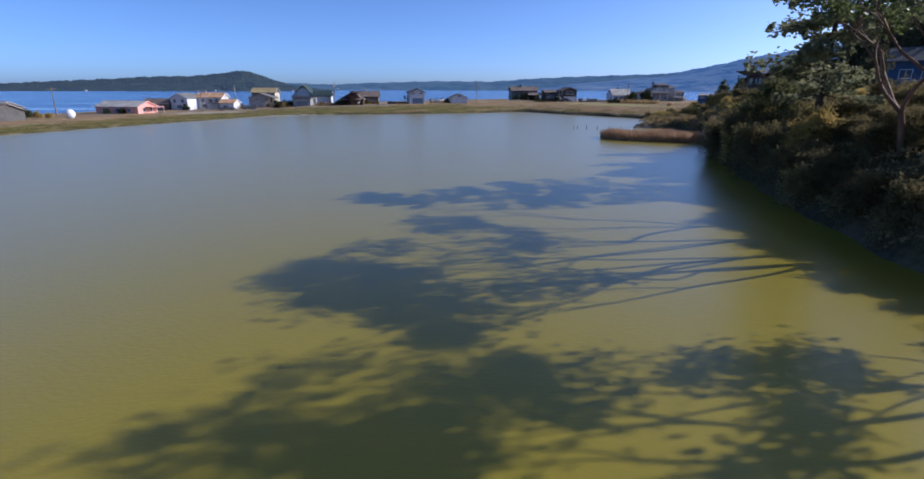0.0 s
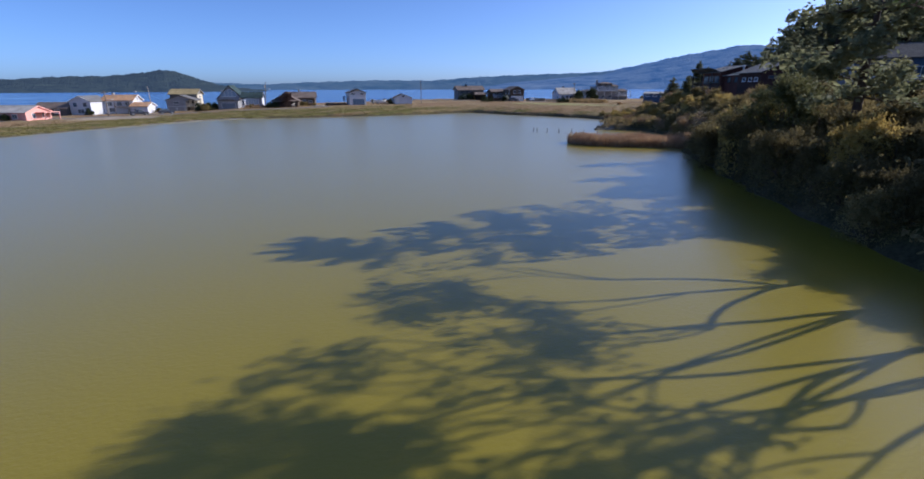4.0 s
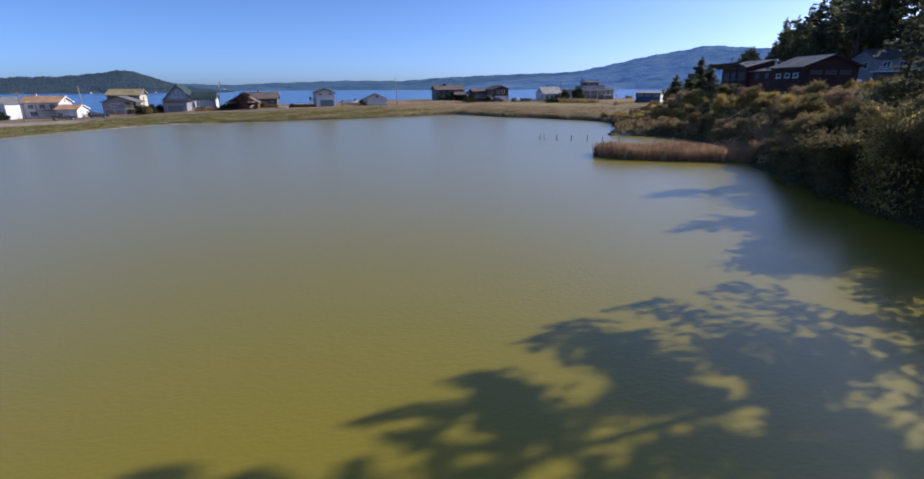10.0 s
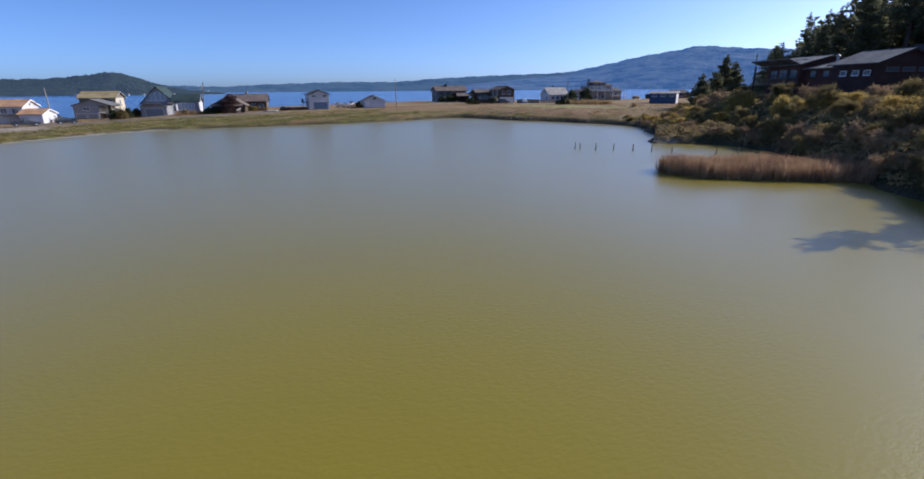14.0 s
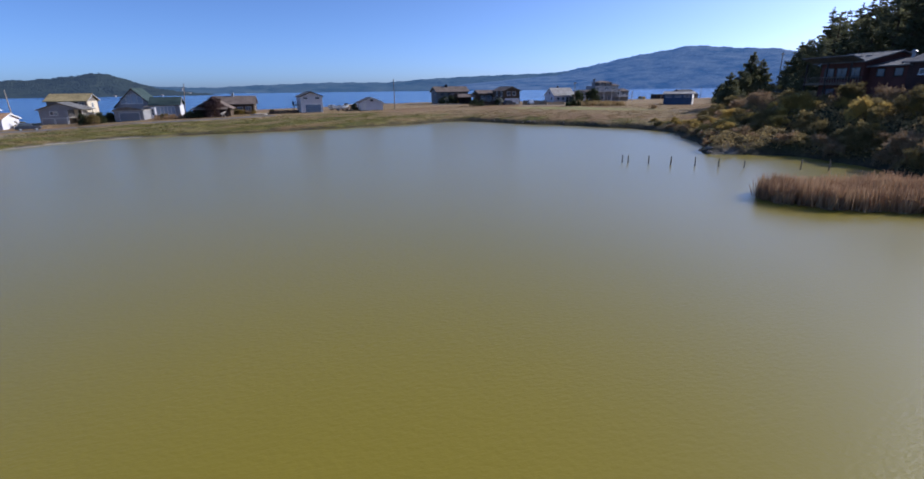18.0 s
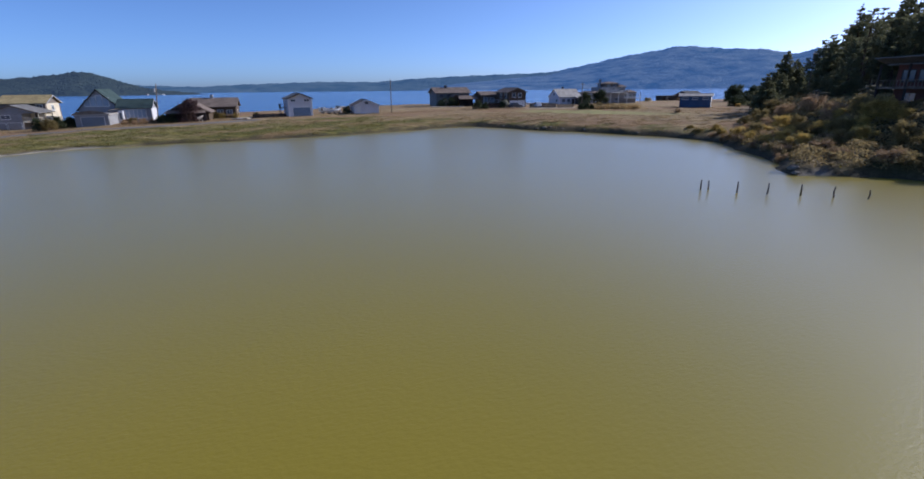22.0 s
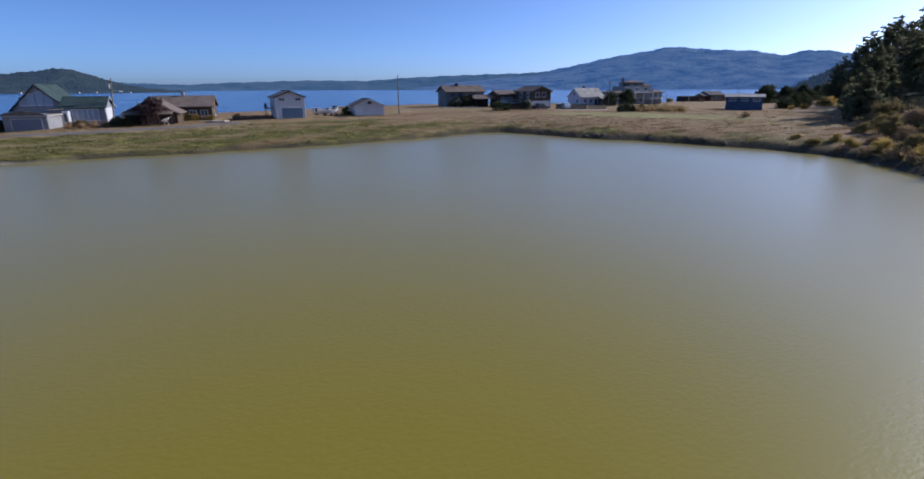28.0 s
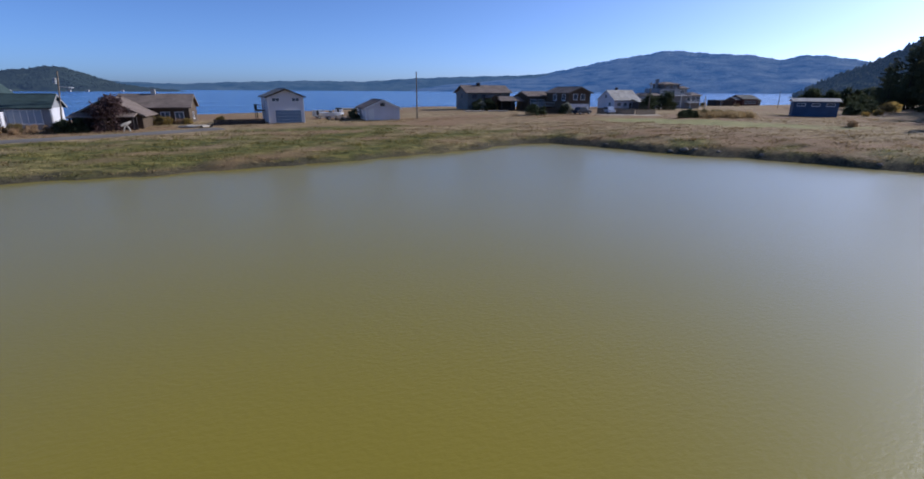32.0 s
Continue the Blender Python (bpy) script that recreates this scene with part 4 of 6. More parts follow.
barge(G, "x", 0, 0, 9, 8, 4.3, 5.8, 0.5)
gable_block(G, 9.2, -3, 14.2, 4.5, 0, 2.4, 3.5, "x", WHITE, ROOF_ORANGE, 0.4)
barge(G, "x", 9.2, -3, 14.2, 4.5, 2.4, 3.5, 0.4)
for u in (2.2, 5.0, 7.4):
    window(G, "front", u, 0, 2.6, 1.3, 1.2, 2)
window(G, "front", 2.6, 0, 0.7, 1.6, 1.2, 2)
door(G, "front", 11.6, -3, 0.05, 2.8, 2.0, TRIM, "garage_door", 4)
window(G, "right", 4, 9, 4.4, 0.8, 0.7, 1)
part("porch", boxed(4.2, -2.2, 2.2, 8.8, -0.02, 2.34), WOOD, G)
for x in (4.4, 8.6):
    part("porch_post", boxed(x - 0.07, -2.1, -0.4, x + 0.07, -1.96, 4.0), WOOD, G)
railing(G, 4.3, -2.1, 8.7, -2.1, 2.34, 0.95, WOOD, 6)
chimney(G, 2.0, 4.4, 5.2, 6.6, 0.6, CONCRETE)

# white gable-fronted house, grey low house, pink house, far ones
G = home_at("white_gabled_house", -86.5, 192, 0.5, -10, "white two-storey gable-fronted house with grey roof")
gable_block(G, 0, 0, 6.4, 9, -0.6, 4.2, 5.7, "y", WHITE, ROOF_GREY, 0.4)
barge(G, "y", 0, 0, 6.4, 9, 4.2, 5.7, 0.4)
for u in (1.7, 4.7):
    window(G, "front", u, 0, 2.6, 1.1, 1.2, 1)
window(G, "front", 3.2, 0, 0.6, 1.8, 1.2, 2)
G = home_at("low_grey_house", -96, 191, 0.4, -4, "low dark grey boarded house with brown-grey roof")
gable_block(G, 0, 0, 9.2, 7, -0.6, 2.3, 3.9, "x", GREY_SIDING, ROOF_BROWN, 0.4)
window(G, "front", 2.5, 0, 0.9, 1.4, 1.0, 2)
window(G, "front", 6.5, 0, 0.9, 1.4, 1.0, 2)
G = home_at("pink_house", -97, 166, 0.4, -14, "low coral-pink rendered house with pale grey roof")
gable_block(G, 0, 0, 14.5, 8, -0.6, 2.2, 3.7, "x", PINK, ROOF_PALE, 0.4)
barge(G, "x", 0, 0, 14.5, 8, 2.2, 3.7, 0.4, PINK)
for u in (3, 7.5, 11.5):
    window(G, "front", u, 0, 0.7, 1.3, 1.0, 2)
for u in (2.4, 5.6):
    window(G, "right", u, 14.5, 0.8, 0.9, 1.1, 1)
part("porch_roof", boxed(14.55, 3, 2.0, 17.0, 8.2, 2.16), PINK, G)
for y in (3.2, 8.0):
    part("porch_post", boxed(16.7, y - 0.08, -0.6, 16.86, y + 0.08, 2.0), PINK, G)
for nm, x, y, w, lab, rf, wl in (("brown_cabin", -106, 128, 12, "low cabin with brown roof beside dry grass", ROOF_BROWN, GREY_SIDING), ("grey_cabin", -121, 150, 11, "low grey cabin with pale roof", ROOF_PALE, STONE_GREY)):
    G = home_at(nm, x, y, 0.4, -20, lab)
    gable_block(G, 0, 0, w, 7, -0.6, 2.4, 3.9, "x", wl, rf, 0.4)
    window(G, "front", w * 0.3, 0, 0.8, 1.3, 1.0, 2)
    window(G, "front", w * 0.7, 0, 0.8, 1.3, 1.0, 2)

# dark house on the wooded bank
G = home_at("bank_house", 79.6, 97.5, 6.7, -11, "dark red-brown boarded house on the wooded bank with swept grey roof")
footing(G, 0, 0, 10, 8, 0, 2.5)
gable_block(G, 0, 0, 10, 8, -1.0, 4.6, 6.4, "y", DARK_BROWN, ROOF_GREY, 0.6)
barge(G, "y", 0, 0, 10, 8, 4.6, 6.4, 0.6, DARKWOOD)
for u in (2.4, 5.0, 7.6):
    window(G, "front", u, 0, 3.4, 1.9, 0.45, 1, TAN_SIDING)
for u in (1.6, 3.6, 5.8):
    window(G, "left", u, 0, 2.9, 1.0, 0.6, 1)
gable_block(G, 0.6, 8.05, 10, 14.5, -1.5, 4.2, 5.2, "y", RED_BROWN, ROOF_GREY, 0.7)
gable_block(G, -0.4, 14.5, 10, 22.5, -1.5, 5.0, 6.3, "y", RED_BROWN, ROOF_GREY, 0.9)
for u, z in ((9.8, 2.8), (12.6, 2.8)):
    window(G, "left", u, 0.6, z, 1.2, 1.0, 1, DARKWOOD)
for u in (16.0, 18.4, 20.8):
    window(G, "left", u, -0.4, 2.6, 1.8, 1.5, 2, DARKWOOD)
for u in (16.5, 20.0):
    window(G, "left", u, -0.4, -0.2, 1.6, 1.2, 2, DARKWOOD)
part("deck", boxed(-2.4, 14.5, 1.6, -0.45, 23.6, 1.8), WOOD, G)
railing(G, -2.35, 14.55, -2.35, 23.5, 1.8, 1.0, WOOD, 18)
railing(G, -2.35, 14.55, -0.5, 14.55, 1.8, 1.0, WOOD, 4)
for y in (14.8, 19.2, 23.4):
    part("deck_post", boxed(-2.4, y - 0.1, -3.0, -2.2, y + 0.1, 4.9), DARKWOOD, G)
bm = bmesh.new()
prism(bm, [(-3.0, 5.75), (-0.9, 5.0), (-0.9, 5.16), (-3.0, 5.91)], 14.2, 24.0)
part("deck_roof", bm, ROOF_GREY, G, "grey roof edge swept upwards")
for y in (16.4, 18.2):
    part("skylight", boxed(2.2, y, 5.72, 3.2, y + 1.0, 5.95), GLASS, G)
bm = bmesh.new()
bmesh.ops.create_cone(bm, cap_ends=True, segments=12, radius1=0.2, radius2=0.2, depth=2.2, matrix=Matrix.Translation((1.4, 9.0, 4.9)))
flue = part("flue", bm, METAL, G)
bm = bmesh.new()
bmesh.ops.create_cone(bm, cap_ends=True, segments=12, radius1=0.42, radius2=0.1, depth=0.3, matrix=Matrix.Translation((1.4, 9.0, 6.1)))
part("flue_cap", bm, METAL, flue)

G = home_at("slate_house", 79.0, 78.0, 8.4, -48, "slate-blue boarded house behind the trees of the bank")
footing(G, 0, 0, 13, 8, 0, 7)
gable_block(G, 0, 0, 13, 8, -1.0, 4.4, 6.4, "x", NAVY, ROOF_DARK, 0.6)
barge(G, "x", 0, 0, 13, 8, 4.4, 6.4, 0.6, DARKWOOD)
for u in (2.2, 5.0, 8.0, 11.0):
    window(G, "front", u, 0, 1.6, 1.5, 1.3, 2)
part("deck", boxed(-0.5, -2.4, 0.0, 13, -0.05, 0.2), WOOD, G)
railing(G, -0.4, -2.3, 12.9, -2.3, 0.2, 1.0, TRIM, 14)
for x in (-0.3, 4.2, 8.6, 12.8):
    part("deck_post", boxed(x - 0.1, -2.35, -7.0, x + 0.1, -2.15, 0.0), WOOD, G)
G = home_at("upper_house", 124, 118, 9.6, -20, "blue-grey boarded house under the tall pines")
footing(G, 0, 0, 16, 9, 0, 4)
gable_block(G, 0, 0, 16, 9, -1.5, 4.6, 6.6, "x", STONE_GREY, ROOF_DARK, 0.6)
for u in (2.5, 6, 9.5, 13):
    window(G, "front", u, 0, 2.4, 1.6, 1.4, 2)
for u in (3, 6.5):
    window(G, "left", u, 0, 2.4, 1.2, 1.3, 1)
part("deck", boxed(-1, -3, 1.5, 16, -0.05, 1.7), TRIM, G)
railing(G, -0.9, -2.9, 15.9, -2.9, 1.7, 1.0, TRIM, 12)
for x in (-0.8, 5, 10.5, 15.7):
    part("deck_post", boxed(x - 0.1, -2.95, -4, x + 0.1, -2.75, 1.5), WOOD, G)
G = home_at("ridge_house", 202, 180, land_z(206, 184) + 1.5, -45, "grey house half hidden between the pines")
footing(G, 0, 0, 14, 8, 0, 5)
gable_block(G, 0, 0, 14, 8, -1.5, 4.2, 6.0, "x", STONE_GREY, ROOF_DARK, 0.6)
for u in (2.5, 7, 11):
    window(G, "front", u, 0, 2.0, 2.0, 1.3, 2)
part("deck", boxed(-1, -3, 1.2, 14, -0.05, 1.4), TRIM, G)
railing(G, -0.9, -2.9, 13.9, -2.9, 1.4, 1.0, TRIM, 12)


# small houses on the far shore
for x, y, w in ((-505, 1690, 7), (-468, 1700, 6), (-395, 1722, 6), (-890, 1482, 6), (-610, 1642, 6)):
    G = home_at("far_house", x, y, 0.5, -15, "tiny grey house on the shore across the bay")
    gable_block(G, 0, 0, w, 6, -4, 2.2, 4.0, "x", STONE_GREY, ROOF_GREY, 0.4)


# ---- plants ----
def put(ob, x, y, z, yaw=0.0, s=1.0, sz=None):
    return Matrix.Translation((x, y, z)) @ Matrix.Rotation(radians(yaw), 4, "Z") @ Matrix.Diagonal((s, s, sz or s, 1))


FAR_OFF = pose(0, 0, -300)


def make_bush(name, seed, radius, height, leaf, n, size, label, lumps=19, category="bush", group="bushes on the bank"):
    """A shrub: a few crooked stems and a mass of leaves in uneven lumps, sparse at the edge."""
    rng = np.random.RandomState(seed)
    root = tagged(new(name), label, category, group)
    pile = Pile()
    heads = []
    for i in range(lumps):
        a = rng.uniform(0, 6.283)
        r = radius * math.sqrt(rng.uniform(0, 1)) * 0.72
        h = height * rng.uniform(0.3, 0.88) * (1 - 0.35 * (r / radius) ** 2)
        heads.append((r * math.cos(a), r * math.sin(a), h, radius * rng.uniform(0.18, 0.40)))
        p0 = np.array([r * 0.25 * math.cos(a), r * 0.25 * math.sin(a), -0.4])
        p1 = np.array([r * math.cos(a), r * math.sin(a), h])
        t = np.linspace(0, 1, 5)[:, None]
        path = p0 + (p1 - p0) * t + rng.normal(0, 0.08 * radius, (5, 3)) * t * (1 - t) * 3
        pile.add(*tube_np(path, np.linspace(0.07, 0.02, 5), 5))
    me = pile.mesh("stem", TWIG)
    st = new("stem", me)
    st.parent = root
    tagged(st, kind="stuff")
    w = np.array([h[3] ** 2 for h in heads])
    w /= w.sum()
    pts = []
    for (hx, hy, hz, hr), k in zip(heads, rng.multinomial(n, w)):
        k1 = int(k * 0.4)
        d = rng.normal(size=(k1, 3))
        d /= np.linalg.norm(d, axis=1)[:, None]
        rr = hr * (1 - 0.6 * rng.uniform(0, 1, (k1, 1)) ** 1.6)
        pts.append(np.array([hx, hy, hz]) + d * rr)
        # feathery shoots that stand out of the lump
        m = max(8, int(hr * 34))
        e = rng.normal(size=(m, 3))
        e[:, 2] = np.abs(e[:, 2]) * 0.7 + 0.25
        e += np.array([hx, hy, 0]) / radius * 0.6
        e /= np.linalg.norm(e, axis=1)[:, None]
        j = rng.randint(0, m, k - k1)
        u = rng.uniform(0.3, 1, (k - k1, 1)) * (rng.uniform(0.7, 1.55, m) ** 1.3)[j][:, None]
        pts.append(np.array([hx, hy, hz]) + e[j] * hr * u + rng.normal(0, 0.055 * hr + 0.03, (k - k1, 3)) * (1.5 - 0.6 * u))
    # skirt down to the ground
    k = n // 5
    a = rng.uniform(0, 6.283, k)
    r = radius * (0.75 + 0.25 * rng.uniform(0, 1, k)) * (0.85 + 0.2 * np.sin(a * 3 + seed))
    pts.append(np.stack([r * np.cos(a), r * np.sin(a), rng.uniform(-0.2, 0.5, k) * height], 1))
    c = np.concatenate(pts)
    v, f = leaf_quads(rng, c, size, 0.0, 2.3)
    fo = new("foliage", mesh_np("foliage", v, f, leaf))
    fo.parent = root
    tagged(fo, kind="stuff")
    root.matrix_world = FAR_OFF
    return root


def madrone(name, seed, fork, limbs, leaf, bark, label, size=0.17, per=34, reach=3, fill=0.8):
    """A broadleaved tree that forks low. limbs: compass of the limb from +x, its rise in degrees, length and radius.
    Limbs bend upwards and fork into twigs, each carrying a flat clump of leaves."""
    rng = np.random.RandomState(seed)
    root = tagged(new(name), label, "tree", "trees on the bank")
    trunk, twigs, tips = Pile(), Pile(), []

    def grow(p, d, length, r, depth, pile):
        k = 7
        path, q, e = [p], p.copy(), d.copy()
        bend = rng.normal(0, 0.05, 3)
        for i in range(k):
            e = e + rng.normal(0, 0.09, 3) + bend + np.array([0, 0, 0.07])
            e /= np.linalg.norm(e)
            q = q + e * length / k
            path.append(q.copy())
        end = r * (0.66 if depth else 0.3)
        pile.add(*tube_np(path, np.linspace(r, end, k + 1), 9 if r > 0.1 else 5))
        if depth == 0:
            tips.extend(path[3::2])
            return
        if depth == 1:
            tips.append(path[-1])
        for n_ in range(3 if depth < reach else 2 + (rng.uniform() < 0.6)):
            out = rng.normal(size=3)
            out[2] = abs(out[2]) * 0.4
            out /= np.linalg.norm(out)
            way = e * 0.8 + out * rng.uniform(0.55, 0.95)
            way /= np.linalg.norm(way)
            at = path[-1] if n_ < 2 else path[rng.randint(4, 7)]
            grow(np.array(at), way, length * rng.uniform(0.58, 0.8), end * rng.uniform(0.66, 0.9), depth - 1, twigs)

    base = np.array([0.0, 0.0, -0.8])
    fork = np.array(fork, float)
    t = np.linspace(0, 1, 5)[:, None]
    r0 = max(l[3] for l in limbs) * 1.45
    trunk.add(*tube_np(base + (fork - base) * t + rng.normal(0, 0.05, (5, 3)) * t * (1 - t), np.linspace(r0 * 1.2, r0 * 0.85, 5), 10))
    for az, rise, length, r in limbs:
        a, e = radians(az), radians(rise)
        grow(fork.copy(), np.array([math.cos(a) * math.cos(e), math.sin(a) * math.cos(e), math.sin(e)]), length, r, reach, trunk)
    for nm, pl in (("trunk", trunk), ("branchwork", twigs)):
        ob = new(nm, pl.mesh(nm, bark, True))
        ob.parent = root
        tagged(ob, kind="stuff")
    tips = np.array(tips)
    tips = tips[rng.permutation(len(tips))[:int(len(tips) * fill)]]
    own = np.repeat(np.arange(len(tips)), np.clip(per * rng.gamma(0.8, 1.2, len(tips)), 4, 110).astype(int))
    span = rng.uniform(0.55, 1.25, len(tips))[own][:, None]
    c = tips[own] + rng.normal(0, 1, (len(own), 3)) * np.array([0.5, 0.5, 0.24]) * span
    v, f = leaf_quads(rng, c, size, 0.35, 2.0)
    ob = new("crown", mesh_np("crown", v, f, leaf))
    ob.parent = root
    tagged(ob, kind="stuff")
    root.matrix_world = FAR_OFF
    return root


def make_fir(name, seed, height, width, bare, label, wild=0.25, tiers=30, group="conifers on the slope", needle=0.4, category="conifer", taper=0.75, inner=0.2):
    """A conifer: straight tapered trunk, uneven tiers of drooping boughs carrying sprays of needles."""
    rng = np.random.RandomState(seed)
    root = tagged(new(name), label, category, group)
    t = np.linspace(0, 1, 8)
    path = np.stack([0.02 * height * np.sin(t * 3 + seed) * t, 0.015 * height * np.cos(t * 2.3 + seed) * t, t * height - 0.6], 1)
    v, f = tube_np(path, np.interp(t, [0, 1], [0.018 * height + 0.05, 0.02]), 8)
    ob = new("trunk", mesh_np("trunk", v, f, BARK, True))
    ob.parent = root
    boughs, cs = Pile(), []
    for i in range(tiers):
        u = bare + (1 - bare) * ((i + rng.uniform(0, 0.7)) / tiers)
        z = u * height
        full = width * (1 - (u - bare) / (1 - bare)) ** taper * (0.55 + 0.45 * min(1, (u - bare) / 0.15 + 0.2))
        for b in range(rng.randint(3, 7)):
            a = rng.uniform(0, 6.283)
            L = full * rng.uniform(1 - wild * 2, 1 + wild)
            if L < 0.25:
                continue
            k = 4
            q = np.linspace(0, 1, k)
            px = np.interp(z, path[:, 2], path[:, 0])
            py = np.interp(z, path[:, 2], path[:, 1])
            rise = rng.uniform(-0.28, 0.12)
            bp = np.stack([px + L * q * math.cos(a), py + L * q * math.sin(a), z + L * (rise * q + 0.16 * q * q)], 1)
            boughs.add(*tube_np(bp, np.linspace(0.012 * L + 0.015, 0.008, k), 4))
            m = max(4, int(L * 7.5 / needle))
            s = rng.uniform(inner, 1.04, m)
            side = rng.normal(0, 0.16, m) * L * (1.15 - s)
            cs.append(np.stack([np.interp(s, q, bp[:, 0]) - side * math.sin(a), np.interp(s, q, bp[:, 1]) + side * math.cos(a), np.interp(s, q, bp[:, 2]) + rng.normal(0, 0.06, m) * L - 0.05], 1))
    ob = new("branchwork", boughs.mesh("branchwork", BARK))
    ob.parent = root
    tagged(ob, kind="stuff")
    c = np.concatenate(cs)
    v, f = leaf_quads(rng, c, needle, 0.6, 2.0)
    ob = new("crown", mesh_np("crown", v, f, NEEDLES))
    ob.parent = root
    tagged(ob, kind="stuff")
    root.matrix_world = FAR_OFF
    return root


def drop(root):
    for o in (*root.children_recursive, root):
        bpy.data.objects.remove(o)


def thing_z(x, y, sink=0.15):
    return land_z(x, y) - sink


rng = random.Random(5)
BUSH = {
    "dark": [make_bush("bush", 21 + i, 3.0, 4.6, LEAF_DARK, 15000, 0.082, "dense shrub with leaves darkened for the shade of the bank") for i in range(2)],
    "olive": [make_bush("bush", 31 + i, 2.7, 4.0, LEAF_OLIVE, 13500, 0.078, "olive-green shrub with browning leaves on the bank") for i in range(3)],
    "gold": [make_bush("bush", 41 + i, 2.3, 3.3, LEAF_GOLD, 11000, 0.076, "golden autumn shrub on the bank") for i in range(2)],
    "green": [make_bush("garden_shrub", 45 + i, 2.8, 3.9, LEAF_EVER, 8000, 0.13, "rounded dark evergreen shrub beside the houses", 14, "shrub", "shrubs by the houses") for i in range(2)],
    "rust": [make_bush("bush", 51 + i, 2.4, 3.2, LEAF_RUST, 11000, 0.074, "rust-brown thicket shrub on the bank") for i in range(2)],
}
PLACED = []


def bush(kind, x, y, s=1.0, sz=None, z=None):
    if 20 < x and y < 68 and (kind == "rust" or kind == "olive" and z is not None):
        kind = "dark"          # tree shade on this end of the bank is painted with darker leaves
    if 20 < x and y < 68 and kind == "gold" and s < 1.3 and int(x * 10) % 3:
        kind = "olive"
    if 20 < x < 120 and 72 < y < 160 and kind == "dark":
        kind = "rust"
    src = BUSH[kind][rng.randrange(len(BUSH[kind]))]
    ob = copy_thing(src, put(src, x, y, thing_z(x, y) if z is None else z, rng.uniform(0, 360), s * rng.uniform(0.9, 1.1), (sz or s) * rng.uniform(0.9, 1.12)))
    PLACED.append(ob)
    return ob


# thicket along the wooded bank: water's edge row, then rows up the slope
for x, y, s, k in ((23.5, 3, 0.7, "dark"), (23.6, 8, 0.66, "dark"), (24.2, 12.5, 0.66, "olive"), (24.8, 17, 0.66, "dark"), (25.6, 21.5, 0.66, "olive"), (27.0, 26, 0.64, "dark"), (28.4, 30.5, 0.66, "olive"), (30.2, 35, 0.76, "dark"), (31.8, 39, 0.86, "olive"),
                   (33.4, 43, 0.98, "dark"), (35.4, 47.5, 1.08, "olive"), (37.2, 52, 1.15, "dark"), (38.8, 56.5, 1.1, "olive"), (40.3, 60.5, 0.98, "dark"), (42.3, 64.5, 0.6, "rust"), (44.8, 68, 0.52, "dark"), (47.6, 71.5, 0.52, "rust"),
                   (51.0, 75.5, 0.7, "dark"), (54.2, 79.5, 0.75, "rust"), (55.4, 85, 0.72, "dark"), (57.8, 89.5, 0.75, "dark"), (59.4, 94, 0.75, "olive"), (59.6, 99, 0.7, "dark"), (58.5, 103.5, 0.62, "dark"), (57.0, 107.2, 0.5, "rust"),
                   (59.5, 111.5, 0.66, "rust"), (61.6, 115.5, 0.7, "gold"), (64.2, 120, 0.7, "gold"), (66.8, 124.6, 0.66, "rust"), (69, 129, 0.6, "olive"), (71.2, 133.6, 0.5, "gold"), (62.4, 121.5, 0.5, "gold"), (64.8, 126, 0.6, "gold"), (67.6, 131, 0.6, "gold"), (69.6, 136, 0.5, "gold"), (68.6, 140.5, 0.42, "olive"), (72, 139.5, 0.48, "gold"), (73.5, 135.5, 0.5, "rust"), (70.8, 144.5, 0.36, "gold"), (58.4, 115.4, 0.46, "rust"), (60.2, 118.8, 0.46, "dark"), (61.9, 122.2, 0.46, "rust"), (63.7, 125.4, 0.46, "dark"), (65.5, 128.6, 0.46, "rust"), (67.0, 132.2, 0.42, "dark"), (68.0, 136, 0.36, "rust"), (55.5, 112.8, 0.4, "rust")):
    ob = bush(k, x, y, s, s * 1.05, max(-0.3, thing_z(x, y, 0.7)))
